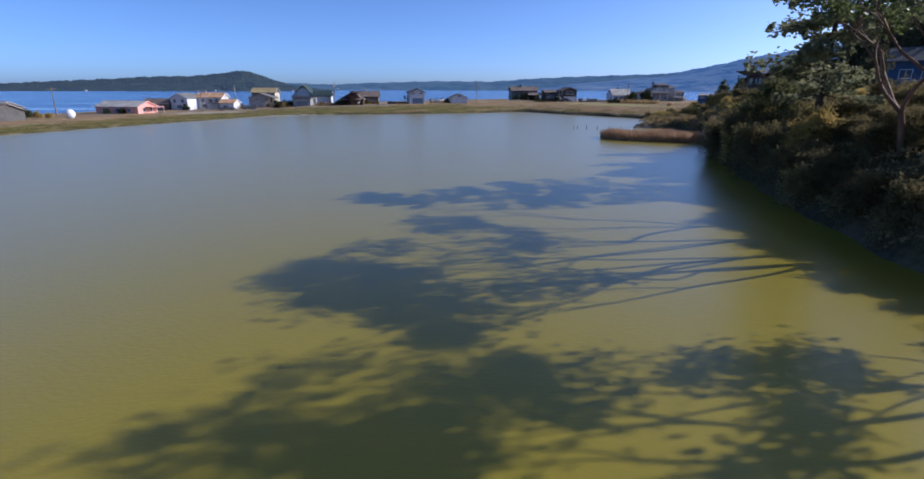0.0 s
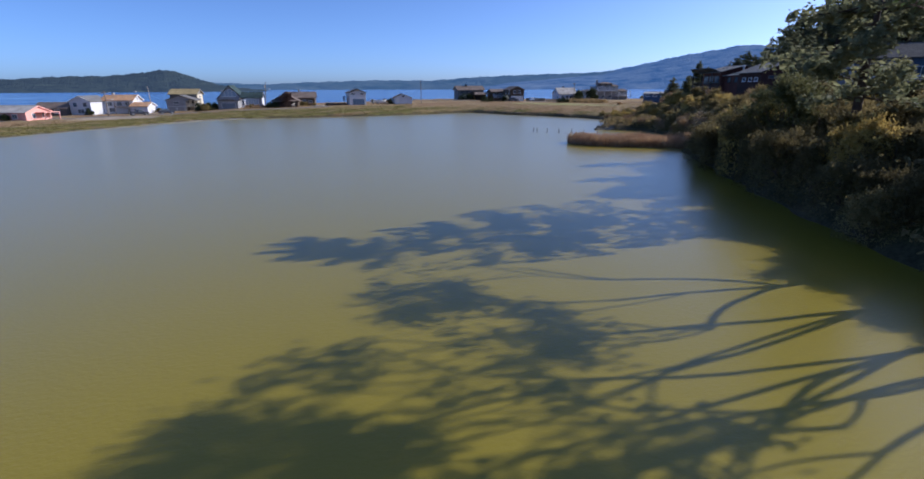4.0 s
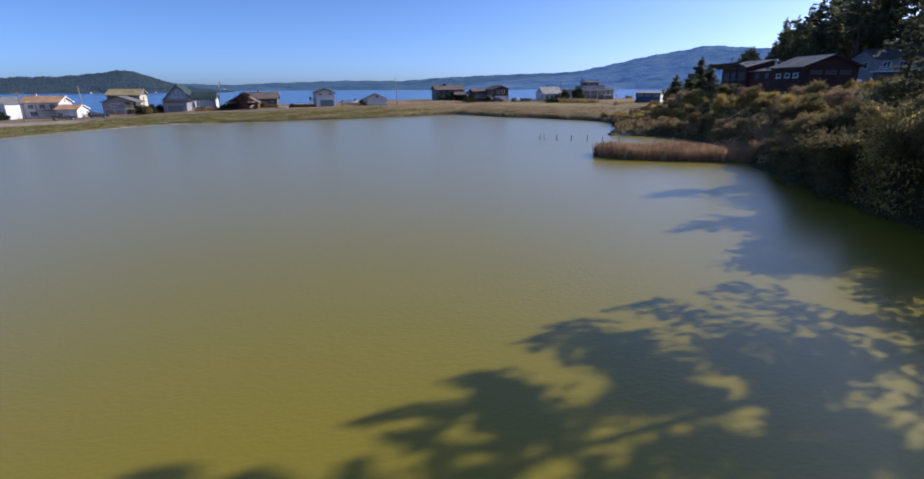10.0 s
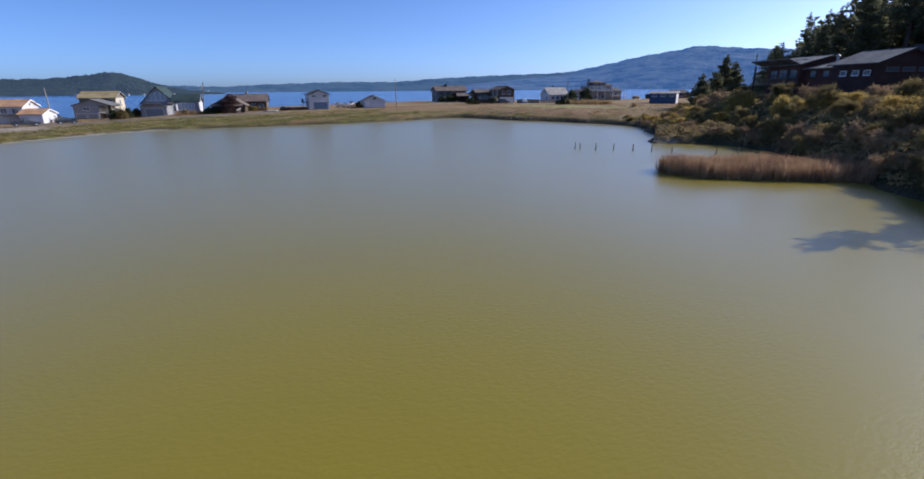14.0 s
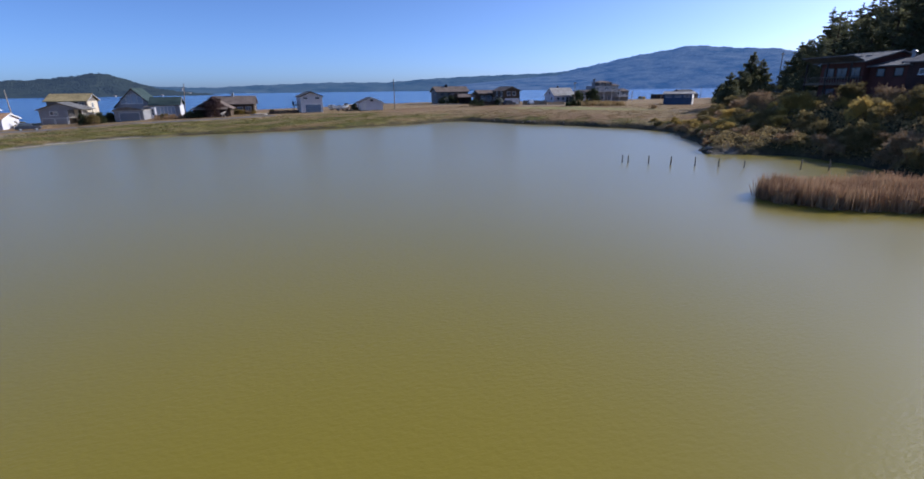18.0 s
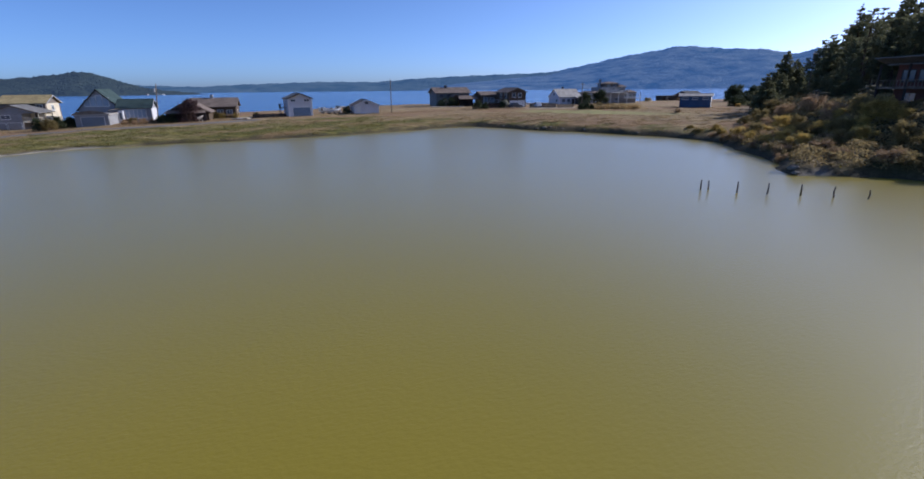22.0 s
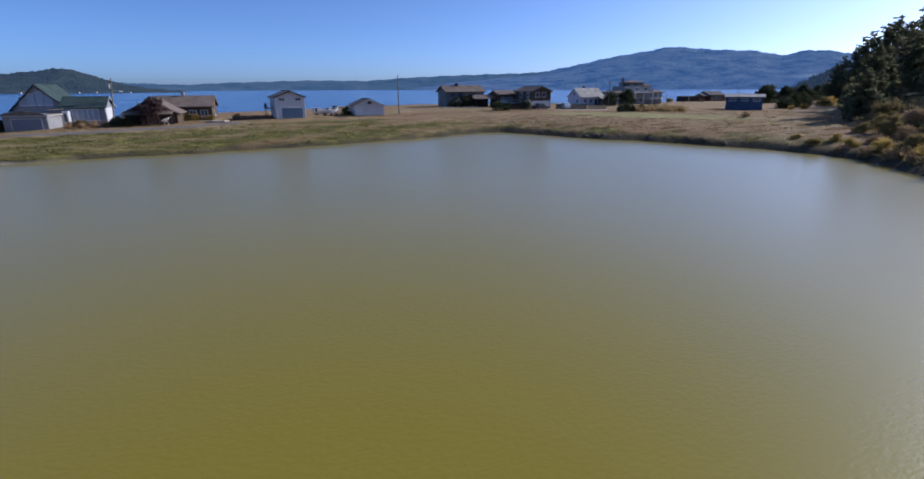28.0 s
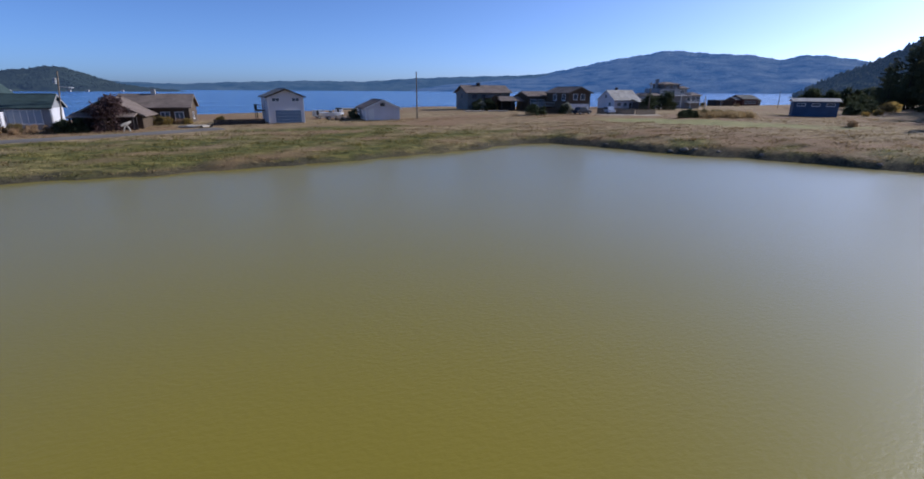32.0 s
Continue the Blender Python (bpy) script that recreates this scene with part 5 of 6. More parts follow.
for x, y, s, k in ((27.5, 6, 0.6, "dark"), (28.0, 13.5, 0.6, "olive"), (28.8, 19, 0.6, "gold"), (31.0, 24, 0.62, "gold"), (27.8, 31.6, 0.7, "gold"), (31.8, 36.4, 1.15, "gold"), (35.8, 39.5, 0.85, "olive"), (37.5, 44, 0.95, "olive"), (37.4, 51.8, 1.5, "gold"), (39.5, 48.5, 0.95, "olive"), (41.5, 53.5, 0.95, "rust"),
                   (43.5, 58.5, 0.9, "olive"), (45.8, 63, 0.62, "rust"), (48.5, 67.5, 0.58, "gold"), (51.8, 71.5, 0.62, "rust"), (55.4, 75.5, 0.85, "olive"), (58.8, 80, 0.85, "gold"), (62.2, 84.5, 0.85, "rust"), (65, 89.5, 0.9, "gold"), (67, 95, 0.95, "olive"),
                   (66.4, 100.5, 0.95, "gold"), (65, 106, 0.85, "olive"), (65.6, 111, 0.9, "gold"), (68.6, 115.5, 0.95, "olive"), (72.3, 113.9, 1.2, "gold"), (70.8, 120, 0.85, "gold"), (73.4, 125, 0.8, "olive"), (76, 130, 0.75, "gold"), (78.6, 135, 0.7, "rust"), (82, 140, 0.7, "olive"),
                   (72.5, 101, 0.95, "rust"), (73.5, 106.5, 0.95, "olive"), (74.5, 93, 0.9, "rust"), (70, 86.5, 0.9, "olive"), (65, 79, 0.9, "rust"), (59.5, 72, 0.9, "rust"), (54.5, 65.5, 0.7, "olive"), (50, 59.5, 0.9, "gold"), (46.5, 53, 0.95, "olive"), (42.5, 46.5, 0.9, "gold"),
                   (78.5, 90, 0.6, "rust"), (84.5, 90, 0.45, "olive"), (90.5, 90.5, 0.4, "rust"), (74, 84, 0.9, "gold"), (81, 84, 0.9, "olive"), (77, 119, 0.9, "olive"), (79.5, 125, 0.9, "rust"), (87, 139, 0.8, "dark"), (92, 145.5, 0.8, "olive"), (85, 132.5, 0.9, "dark"), (97, 149.5, 0.75, "rust"), (104, 157, 0.75, "dark"), (111, 159, 0.8, "olive"), (121, 168, 0.9, "olive"), (128, 175, 0.8, "rust"), (136, 180, 0.8, "dark"), (145, 185, 0.8, "olive"), (155, 190, 0.9, "gold"),
                   (70, 79.5, 0.9, "gold"), (64, 72.5, 0.9, "olive"), (59, 65.5, 0.9, "rust"), (55, 58.5, 0.9, "olive"), (51, 52, 0.9, "gold"), (47, 46, 0.85, "rust"), (43.5, 40, 0.8, "olive"), (39.5, 34, 0.7, "olive"), (42, 28, 0.6, "gold"), (36, 22, 0.6, "olive"), (88, 85, 0.5, "dark"), (96, 86, 0.45, "olive"), (76, 77, 0.8, "rust"), (70, 70, 0.85, "olive")):
    bush(k, x, y, s * (0.82 if 82 < y < 126 and x > 60 else 1.0))
# low growth that closes the gaps between the larger shrubs on the bank
fill = random.Random(77)
filled = 0
for _ in range(2600):
    y = fill.uniform(24, 150)
    x = fill.uniform(24, 112)
    d_h = seg_dist(np.array([x]), np.array([y]), HILL_FOOT, False)
    d_h = float(-d_h[0][0] * d_h[1][0])
    d_p = float(seg_dist(np.array([x]), np.array([y]), POND_EDGE, True)[0][0])
    if filled >= 120 or not -5.5 < d_h < 9 or inside(np.array([x]), np.array([y]), POND_EDGE)[0] or d_p < 0.9 or (y > 122 and d_p > 16):
        continue
    if any(math.hypot(o.matrix_world.translation.x - x, o.matrix_world.translation.y - y) < (2.9 if y > 80 else 3.3) for o in PLACED):
        continue
    k = fill.choice(("rust", "dark", "rust", "olive")) if d_p < 3.5 else fill.choice(("gold", "olive", "rust", "gold", "olive"))
    if y < 62:
        k = fill.choice(("dark", "olive", "dark")) if d_p < 3.5 else fill.choice(("olive", "gold", "olive", "dark"))
    s = fill.uniform(0.5, 0.68)
    bush(k, x, y, s, s * (0.8 if d_p < 4 else 0.95), max(-0.2, thing_z(x, y, 0.4)))
    filled += 1
r_ = np.random.RandomState(19)
n = 420000
ux, uy = r_.uniform(22, 118, n), r_.uniform(0, 165, n)
dh_, sd_ = seg_dist(ux, uy, HILL_FOOT, False)
dh_ = -dh_ * sd_
uz, _, up_ = land(ux, uy)
lump = np.clip(0.55 + 0.6 * wobble(ux, uy, 3.5, 61), 0.08, 1.1) * np.where(dh_ > 9, 0.5, 1.0)
ok_ = ((dh_ > -5) | ((dh_ > -14) & (uy > 101) & (uy < 130) & (up_ > 1.0))) & (dh_ < 22) & (up_ > 0.25) & ((uy < 128) | (dh_ > -1.5) | ((up_ < 8) & (uy < 143))) & ~((ux > 76) & (ux < 100) & (uy > 93) & (uy < 126))
uz = uz + lump * 1.15 * (1 - 0.45 * r_.uniform(0, 1, n) ** 2)
v, f = leaf_quads(r_, np.stack([ux, uy, uz], 1)[ok_], 0.17, 0.0, 2.0)
tagged(new("undergrowth", mesh_np("undergrowth", v, f, LEAF_UNDER)), "low tangled olive and brown undergrowth covering the wooded bank", "undergrowth", kind="stuff")
# single shrubs among the houses and on the meadow
for x, y, s, k in ((91, 171, 0.42, "rust"), (79.8, 197.0, 0.42, "dark"), (81.8, 197.5, 0.45, "dark"), (83.6, 197.6, 0.42, "dark"), (87.4, 198.8, 0.5, "olive"), (91.4, 199.2, 0.5, "olive"), (95.4, 199.8, 0.45, "olive"), (54.4, 214.8, 0.62, "dark"), (57.0, 215.4, 0.5, "dark"), (63.6, 217.0, 0.5, "dark"),
                   (116.8, 243.5, 1.3, "dark"), (109.2, 242.5, 1.05, "dark"), (49.5, 236.0, 0.75, "dark"), (52.3, 235.0, 0.7, "dark"), (54.3, 236.5, 0.6, "gold"), (15.2, 217, 0.5, "dark"), (-9.3, 218.6, 0.4, "gold"), (-14.0, 214.5, 0.35, "gold"), (-15.4, 214.7, 0.4, "rust"), (-17.2, 214.3, 0.4, "gold"), (-18.8, 214.6, 0.42, "olive"), (-20.2, 214.2, 0.35, "olive"),
                   (-28.6, 203.6, 0.5, "dark"), (-27.0, 203.3, 0.55, "dark"), (-30.8, 204.4, 0.4, "rust"), (-32.4, 203.2, 0.34, "rust"), (-34.4, 202.8, 0.34, "rust"), (-36.4, 202.5, 0.36, "rust"), (-33.5, 206.0, 0.4, "rust"), (-35.6, 206.0, 0.4, "olive"), (-37.2, 206.2, 0.38, "rust"), (-47.6, 204.5, 0.62, "dark"), (-49.5, 199.0, 0.7, "olive"), (-51.2, 199.5, 0.65, "dark"), (-49.0, 202.2, 0.6, "dark"),
                   (-63.8, 197.5, 0.5, "olive"), (-66.0, 190.0, 0.35, "gold"), (-80.8, 190.5, 0.5, "dark"), (-101, 143, 0.6, "dark"), (-97, 141, 0.5, "gold"), (-93, 139.5, 0.45, "gold"), (-104, 134, 0.6, "olive"), (-88, 163, 0.45, "dark"), (-92.0, 162.8, 0.4, "dark"),
                   (146, 206, 0.85, "dark"), (151, 209, 0.95, "dark"), (157, 211, 0.95, "dark"), (163, 214, 1.0, "dark"), (170, 217, 0.9, "dark"), (150, 202, 0.55, "gold"), (178, 216, 0.8, "olive"), (186, 219, 0.9, "gold"), (196, 216, 0.9, "dark"), (141, 199.5, 0.4, "gold"), (160, 285, 0.5, "rust"), (171, 281, 0.5, "gold"), (165, 276, 0.5, "olive"), (187, 279, 0.5, "rust")):
    bush("green" if k == "dark" else k, x, y, s)
# belt of tall dark shrubs behind the shed, towards the hill
for i in range(18):
    x, y = 192 + 8.5 * i + rng.uniform(-2, 2), 251 + 3.0 * i + rng.uniform(-4, 4)
    bush("green", x, y, rng.uniform(1.3, 1.9))
pale = make_bush("pampas_clump", 61, 1.2, 2.2, LEAF_PALE, 1500, 0.16, "pale silvery plume shrub beside the drive", 7, "shrub", "shrubs by the houses")
for x, y, s in ((50.7, 235.2, 1.1), (64.9, 217.2, 1.2)):
    copy_thing(pale, put(pale, x, y, thing_z(x, y), rng.uniform(0, 360), s))
drop(pale)
for lot in BUSH.values():
    for b in lot:
        drop(b)

plum = make_bush("plum_tree", 71, 2.4, 4.3, LEAF_PLUM, 9500, 0.085, "dark red plum tree in front of the low house", 12, "tree", "garden trees")
copy_thing(plum, put(plum, -23.4, 205.2, thing_z(-23.4, 205.2) + 0.7, 40, 1.38, 1.22))
drop(plum)

# red-barked trees whose crowns reach over the pond
RED_TREE = "tall red-barked evergreen tree leaning over the water"
for seed, x, y, fill_, fork, limbs in (
        (495, 31.2, 28.2, 0.41, (-1.0, 0.0, 2.6), ((207, 52, 4.3, 0.13), (146, 48, 3.8, 0.12), (71, 38, 4.7, 0.12))),
        (410, 31.1, 25.3, 0.40, (-1.0, 0.0, 1.5), ((176, 62, 5.4, 0.14), (212, 37, 5.4, 0.12), (193, 56, 5.3, 0.11))),
        (871, 29.3, 22.5, 0.34, (-1.0, 0.0, 2.2), ((182, 45, 4.3, 0.14), (192, 34, 5.2, 0.12), (209, 41, 4.7, 0.12), (168, 54, 5.6, 0.11))),
        (753, 29.4, 21.2, 0.32, (-1.0, 0.0, 0.8), ((182, 59, 4.0, 0.15), (195, 51, 4.6, 0.13), (224, 42, 4.3, 0.12))),
        (997, 29.5, 10.6, 0.62, (-1.0, 0.0, 0.3), ((198, 48, 4.7, 0.17), (212, 55, 5.4, 0.14), (144, 56, 4.4, 0.13), (100, 55, 5.5, 0.12), (186, 64, 2.8, 0.1), (125, 70, 2.7, 0.1))),
        (103, 29.5, 2.0, 0.75, (-1.2, 0.2, 2.2), ((180, 48, 4.8, 0.2), (140, 58, 4.6, 0.18), (230, 60, 4.6, 0.17)))):
    red = madrone("madrone_tree", seed, fork, limbs, LEAF_GREEN, RED_BARK, RED_TREE, fill=fill_)
    red.matrix_world = put(red, x, y, thing_z(x, y))

# conifers
fir = [make_fir("fir", 101 + i, h, w, b, "dark green fir on the wooded slope", wd, t, needle=0.3) for i, (h, w, b, wd, t) in enumerate(((24, 4.6, 0.25, 0.3, 36), (28, 4.2, 0.35, 0.38, 38), (22, 5.2, 0.15, 0.25, 34)))]
young = [make_fir("young_fir", 121 + i, h, w, 0.04, "young dark fir beside the meadow", 0.22, t, "young firs", 0.26) for i, (h, w, t) in enumerate(((12.5, 5.0, 36), (9.0, 4.4, 28)))]
pine = [make_fir("pine", 131 + i, h, w, b, "tall open-crowned pine with bare lower trunk", 0.5, t, "pines on the slope", 0.28, "pine", 0.42, 0.4) for i, (h, w, b, t) in enumerate(((25, 5.4, 0.34, 19), (23, 6.0, 0.28, 17)))]


low = make_fir("pine", 137, 22, 6.2, 0.04, "dense dark pine with boughs down to the ground", 0.42, 30, "pines on the slope", 0.28, "pine", 0.55, 0.3)
broad = make_fir("broad_pine", 141, 19.5, 6.4, 0.36, "broad-crowned dark pine on the bank", 0.5, 17, "pines on the slope", 0.28, "pine", 0.42, 0.42)


def tree(src, x, y, s=1.0):
    return copy_thing(src, put(src, x, y, thing_z(x, y), rng.uniform(0, 360), s * rng.uniform(0.93, 1.07)))


shore = make_fir("shore_pine", 149, 17.6, 5.4, 0.22, "broad-crowned dark pine leaning over the bank", 0.4, 22, "pines on the slope", 0.24, "pine", 0.4, 0.35)
shore.matrix_world = put(shore, 34.6, 39.6, thing_z(34.6, 39.6), 0)
for x, y, s in ((51.3, 62.9, 0.5), (44.5, 54.3, 0.42), (57.0, 58.0, 0.42), (112, 146, 0.4), (118, 150, 0.5), (124, 156, 0.55), (130, 160, 0.6), (122, 144, 0.55)):
    tree(low, x, y, s)
laurel = make_bush("laurel_tree", 91, 2.9, 6.4, LEAF_LAUREL, 20000, 0.085, "glossy green broadleaved tree on the bank", 19, "tree", "trees on the bank")
copy_thing(laurel, put(laurel, 37.2, 47.9, thing_z(37.2, 47.9), 30, 1.15))
drop(laurel)
for x, y, s in ((64.0, 50.5, 0.55), (73, 52, 0.68), (78, 60, 0.62)):
    tree(fir[2], x, y, s)
for x, y, s in ((131, 145, 0.75), (126, 137, 0.9), (121, 131, 0.8), (137, 139, 1.0), (134, 152, 0.6), (143, 147, 1.0), (148, 138, 1.05), (140, 131, 1.0), (152, 152, 1.0), (146, 160, 0.7), (160, 146, 1.05), (157, 165, 0.85), (165, 158, 0.95), (128, 150, 0.45), (172, 150, 1.0), (150, 126, 1.05), (160, 130, 1.05), (138, 122, 1.0), (146, 114, 1.05), (106, 88, 0.62), (98, 80, 0.58), (110, 80, 0.78), (92, 70, 0.52), (104, 68, 0.7), (84, 60, 0.5), (96, 58, 0.68), (90, 46, 0.68), (98, 48, 0.82), (82, 42, 0.55), (128, 126, 0.95), (136, 114, 1.0), (120, 140, 0.5), (154, 140, 1.05), (138, 128, 1.05), (146, 122, 1.05), (154, 117, 1.1), (160, 124, 1.1), (150, 108, 1.1), (166, 112, 1.1)):
    tree((fir + pine + [broad] + pine)[rng.randrange(8)], x, y, s * 1.16)
for x, y, s in ((186, 192, 1.05), (178, 183, 1.05), (192, 184, 1.15), (205, 196, 1.15), (214, 206, 1.15), (224, 214, 1.2), (240, 226, 1.25), (248, 232, 1.25), (256, 226, 1.3), (228, 200, 1.25), (212, 186, 1.2), (198, 172, 1.2), (184, 166, 1.15), (174, 174, 1.05), (266, 236, 1.3), (244, 214, 1.25), (262, 214, 1.3), (170, 186, 0.9), (196, 202, 1.0), (160, 176, 0.85), (218, 196, 1.2), (232, 212, 1.25), (202, 188, 1.15)):
    tree((pine + fir + pine + [broad])[rng.randrange(8)], x, y, s)
for x, y, s in ((228, 238, 1.25), (236, 240.5, 1.4), (243, 238, 1.5), (250, 241, 1.55), (222, 236, 0.9), (256, 246, 1.6), (220, 224, 1.0), (210, 213, 1.0)):
    tree(low, x, y, s)
for x, y, s in ((215, 238, 0.6), (223, 244, 0.75), (231, 247, 0.95)):
    tree(low, x, y, s)
for i, x, y, s in ((0, 115, 163.5, 1.0), (1, 100, 154.6, 0.95), (1, 110, 161, 0.9), (0, 118.5, 163, 0.78), (1, 107, 157, 0.8), (0, 141, 171, 1.0), (0, 150, 178, 1.05)):
    tree(young[i], x, y, s)
for t_ in fir + young + pine + [low, broad]:
    drop(t_)


# woods on the far hill and the headland: too many to count
def woods(name, pts, h, w, material, label, seed):
    r = np.random.RandomState(seed)
    n = len(pts)
    sides, tiers = 6, 3
    vs, fs, base = [], [], 0
    hh = h * r.uniform(0.6, 1.25, n)
    ww = w * r.uniform(0.7, 1.3, n)
    ang = np.linspace(0, 6.283, sides, endpoint=False)
    for k in range(tiers):
        z0, z1 = 0.12 + 0.27 * k, 0.12 + 0.27 * k + 0.42
        rad = ww * (1 - 0.28 * k)
        jit = r.uniform(0.7, 1.25, (n, sides))
        ring = np.stack([pts[:, 0:1] + rad[:, None] * jit * np.cos(ang), pts[:, 1:2] + rad[:, None] * jit * np.sin(ang), pts[:, 2:3] + (hh[:, None] * z0) + 0 * jit], -1)
        apex = np.stack([pts[:, 0], pts[:, 1], pts[:, 2] + hh * min(1.0, z1)], -1)[:, None, :]
        v = np.concatenate([ring, apex], 1).reshape(-1, 3)
        i = np.arange(n)[:, None] * (sides + 1)
        j = np.arange(sides)[None, :]
        f = np.stack([i + j, i + (j + 1) % sides, i + sides + 0 * j], -1).reshape(-1, 3) + base
        vs.append(v)
        fs.append(f)
        base += len(v)
    return tagged(new(name, mesh_np(name, np.concatenate(vs), np.concatenate(fs), material)), label, "woods", kind="stuff")


r_ = np.random.RandomState(9)
az_, top_, rr_ = hill_crest
k_ = r_.randint(0, len(az_), 5200)
s_ = r_.uniform(0, 1, 5200)
d_ = 760 * (1 + 0.35 * s_)
a_ = np.radians(az_[k_] + r_.uniform(-0.05, 0.05, 5200))
z_ = -2 + (top_[k_] + 2) * s_ ** 0.85
bare_ = wobble(k_ * 0.6, s_ * 30, 14, 41) > 0.45
ok_ = (z_ > 1) & ~bare_
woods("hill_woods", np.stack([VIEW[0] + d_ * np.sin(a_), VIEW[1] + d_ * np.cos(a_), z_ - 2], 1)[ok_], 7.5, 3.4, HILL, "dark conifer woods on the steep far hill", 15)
az_, top_, rr_ = crest
k_ = r_.randint(0, len(az_), 5200)
s_ = r_.uniform(0, 1, 5200) ** 0.7
d_ = 1750 * (1 + 0.22 * s_)
a_ = np.radians(az_[k_] + r_.uniform(-0.04, 0.04, 5200))
z_ = -2 + (top_[k_] + 2) * s_ ** 0.85
ok_ = (z_ > 8) & (top_[k_] > 20)
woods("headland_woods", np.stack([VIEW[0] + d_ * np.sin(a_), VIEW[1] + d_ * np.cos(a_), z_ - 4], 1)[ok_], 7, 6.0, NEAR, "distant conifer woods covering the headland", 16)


# ---- reeds, grass ----
def blades(rng_, xy, z, h, w, lean, per, spread=0.16):
    n = len(xy) * per
    base = np.repeat(np.concatenate([xy, z[:, None]], 1), per, 0)
    base[:, :2] += rng_.normal(0, spread, (n, 2))
    a = rng_.uniform(0, 6.283, n)
    hh = np.repeat(h, per) * rng_.uniform(0.6, 1.15, n)
    d = np.stack([np.cos(a), np.sin(a), 0 * a], 1) * (w * rng_.uniform(0.6, 1.3, n))[:, None]
    tip = base + np.stack([rng_.normal(0, lean, n) * hh, rng_.normal(0, lean, n) * hh, hh], 1)
    v = np.stack([base - d, base + d, tip + d * 0.25, tip - d * 0.25], 1).reshape(-1, 3)
    return v, np.arange(n * 4).reshape(n, 4)


REED_BED = [(32.6, 83.8), (33.4, 80.6), (36.0, 78.0), (39.6, 76.2), (43.4, 74), (46.5, 72), (52, 77), (50, 80.2), (46, 82), (41.5, 83.6), (37, 85.0), (34.4, 85.2)]
r_ = np.random.RandomState(31)
cx, cy = r_.uniform(31, 55, 9000), r_.uniform(72, 89, 9000)
m_ = inside(cx + 0.4 * wobble(cx, cy, 3, 2), cy + 0.4 * wobble(cx, cy, 3, 7), REED_BED)
xy = np.stack([cx, cy], 1)[m_]
hh = 1.6 + 0.3 * wobble(xy[:, 0], xy[:, 1], 4, 12)
v, f = blades(r_, xy, np.full(len(xy), -0.25), hh, 0.035, 0.12, 7)
tagged(new("reed_bed", mesh_np("reed_bed", v, f, REED)), "bed of tall rust-brown dry reeds standing in the water", "reeds", kind="stuff")

r_ = np.random.RandomState(32)
cx, cy = r_.uniform(84, 101, 1500), r_.uniform(195.5, 203.5, 1500)
m_ = np.hypot((cx - 92.5) / 8.5, (cy - 199.5) / 3.6) + 0.3 * wobble(cx, cy, 5, 3) < 1
xy = np.stack([cx, cy], 1)[m_]
v, f = blades(r_, xy, land(xy[:, 0], xy[:, 1])[0] - 0.1, 1.25 + 0.45 * wobble(xy[:, 0], xy[:, 1], 4, 13), 0.05, 0.28, 8, 0.3)
tagged(new("tall_grass", mesh_np("tall_grass", v, f, TUFT_DRY)), "tall golden grass clump on the meadow", "grass", kind="stuff")

r_ = np.random.RandomState(33)
n = 80000
cx, cy = r_.uniform(-80, 130, n), r_.uniform(96, 216, n)
cz, cov, cd = land(cx, cy)
near_ = (cd > np.where(cx > 34, 1.3, 0.75)) & (cz < 5) & (r_.uniform(0, 1, n) < np.interp(cd, [0, 6, 25, 45], [1, 0.85, 0.5, 0.25])) & (cov["wood"] < 0.6) & (cov["sand"] < 0.4) & (cov["lawn"] < 0.4)
road_clear = np.abs(cy - np.interp(cx, [-60, -45, -28, -9, 30, 60], [183, 190, 194.5, 201.5, 205, 205])) > 3.2
gsel = near_ & (cov["green"] > r_.uniform(0.25, 0.9, n)) & road_clear
dsel = near_ & ~gsel & road_clear
for nm, sel, mt, hgt, lab in (("sedge", gsel, TUFT_GREEN, 0.24, "tufts of green and yellow sedge along the bank"), ("dry_grass", dsel, TUFT_DRY, 0.16, "tufts of dry straw-coloured meadow grass")):
    xy = np.stack([cx, cy], 1)[sel]
    tall = np.clip(0.55 + 1.3 * wobble(xy[:, 0] * 0.5, xy[:, 1], 5, 71), 0.15, 2.0)
    v, f = blades(r_, xy, cz[sel] - 0.05, hgt * tall * r_.uniform(0.5, 1.5, len(xy)), 0.045 if nm == "sedge" else 0.07, 0.9 if nm == "sedge" else 1.6, 9, 0.45)
    tagged(new(nm, mesh_np(nm, v, f, mt)), lab, "grass", kind="stuff")


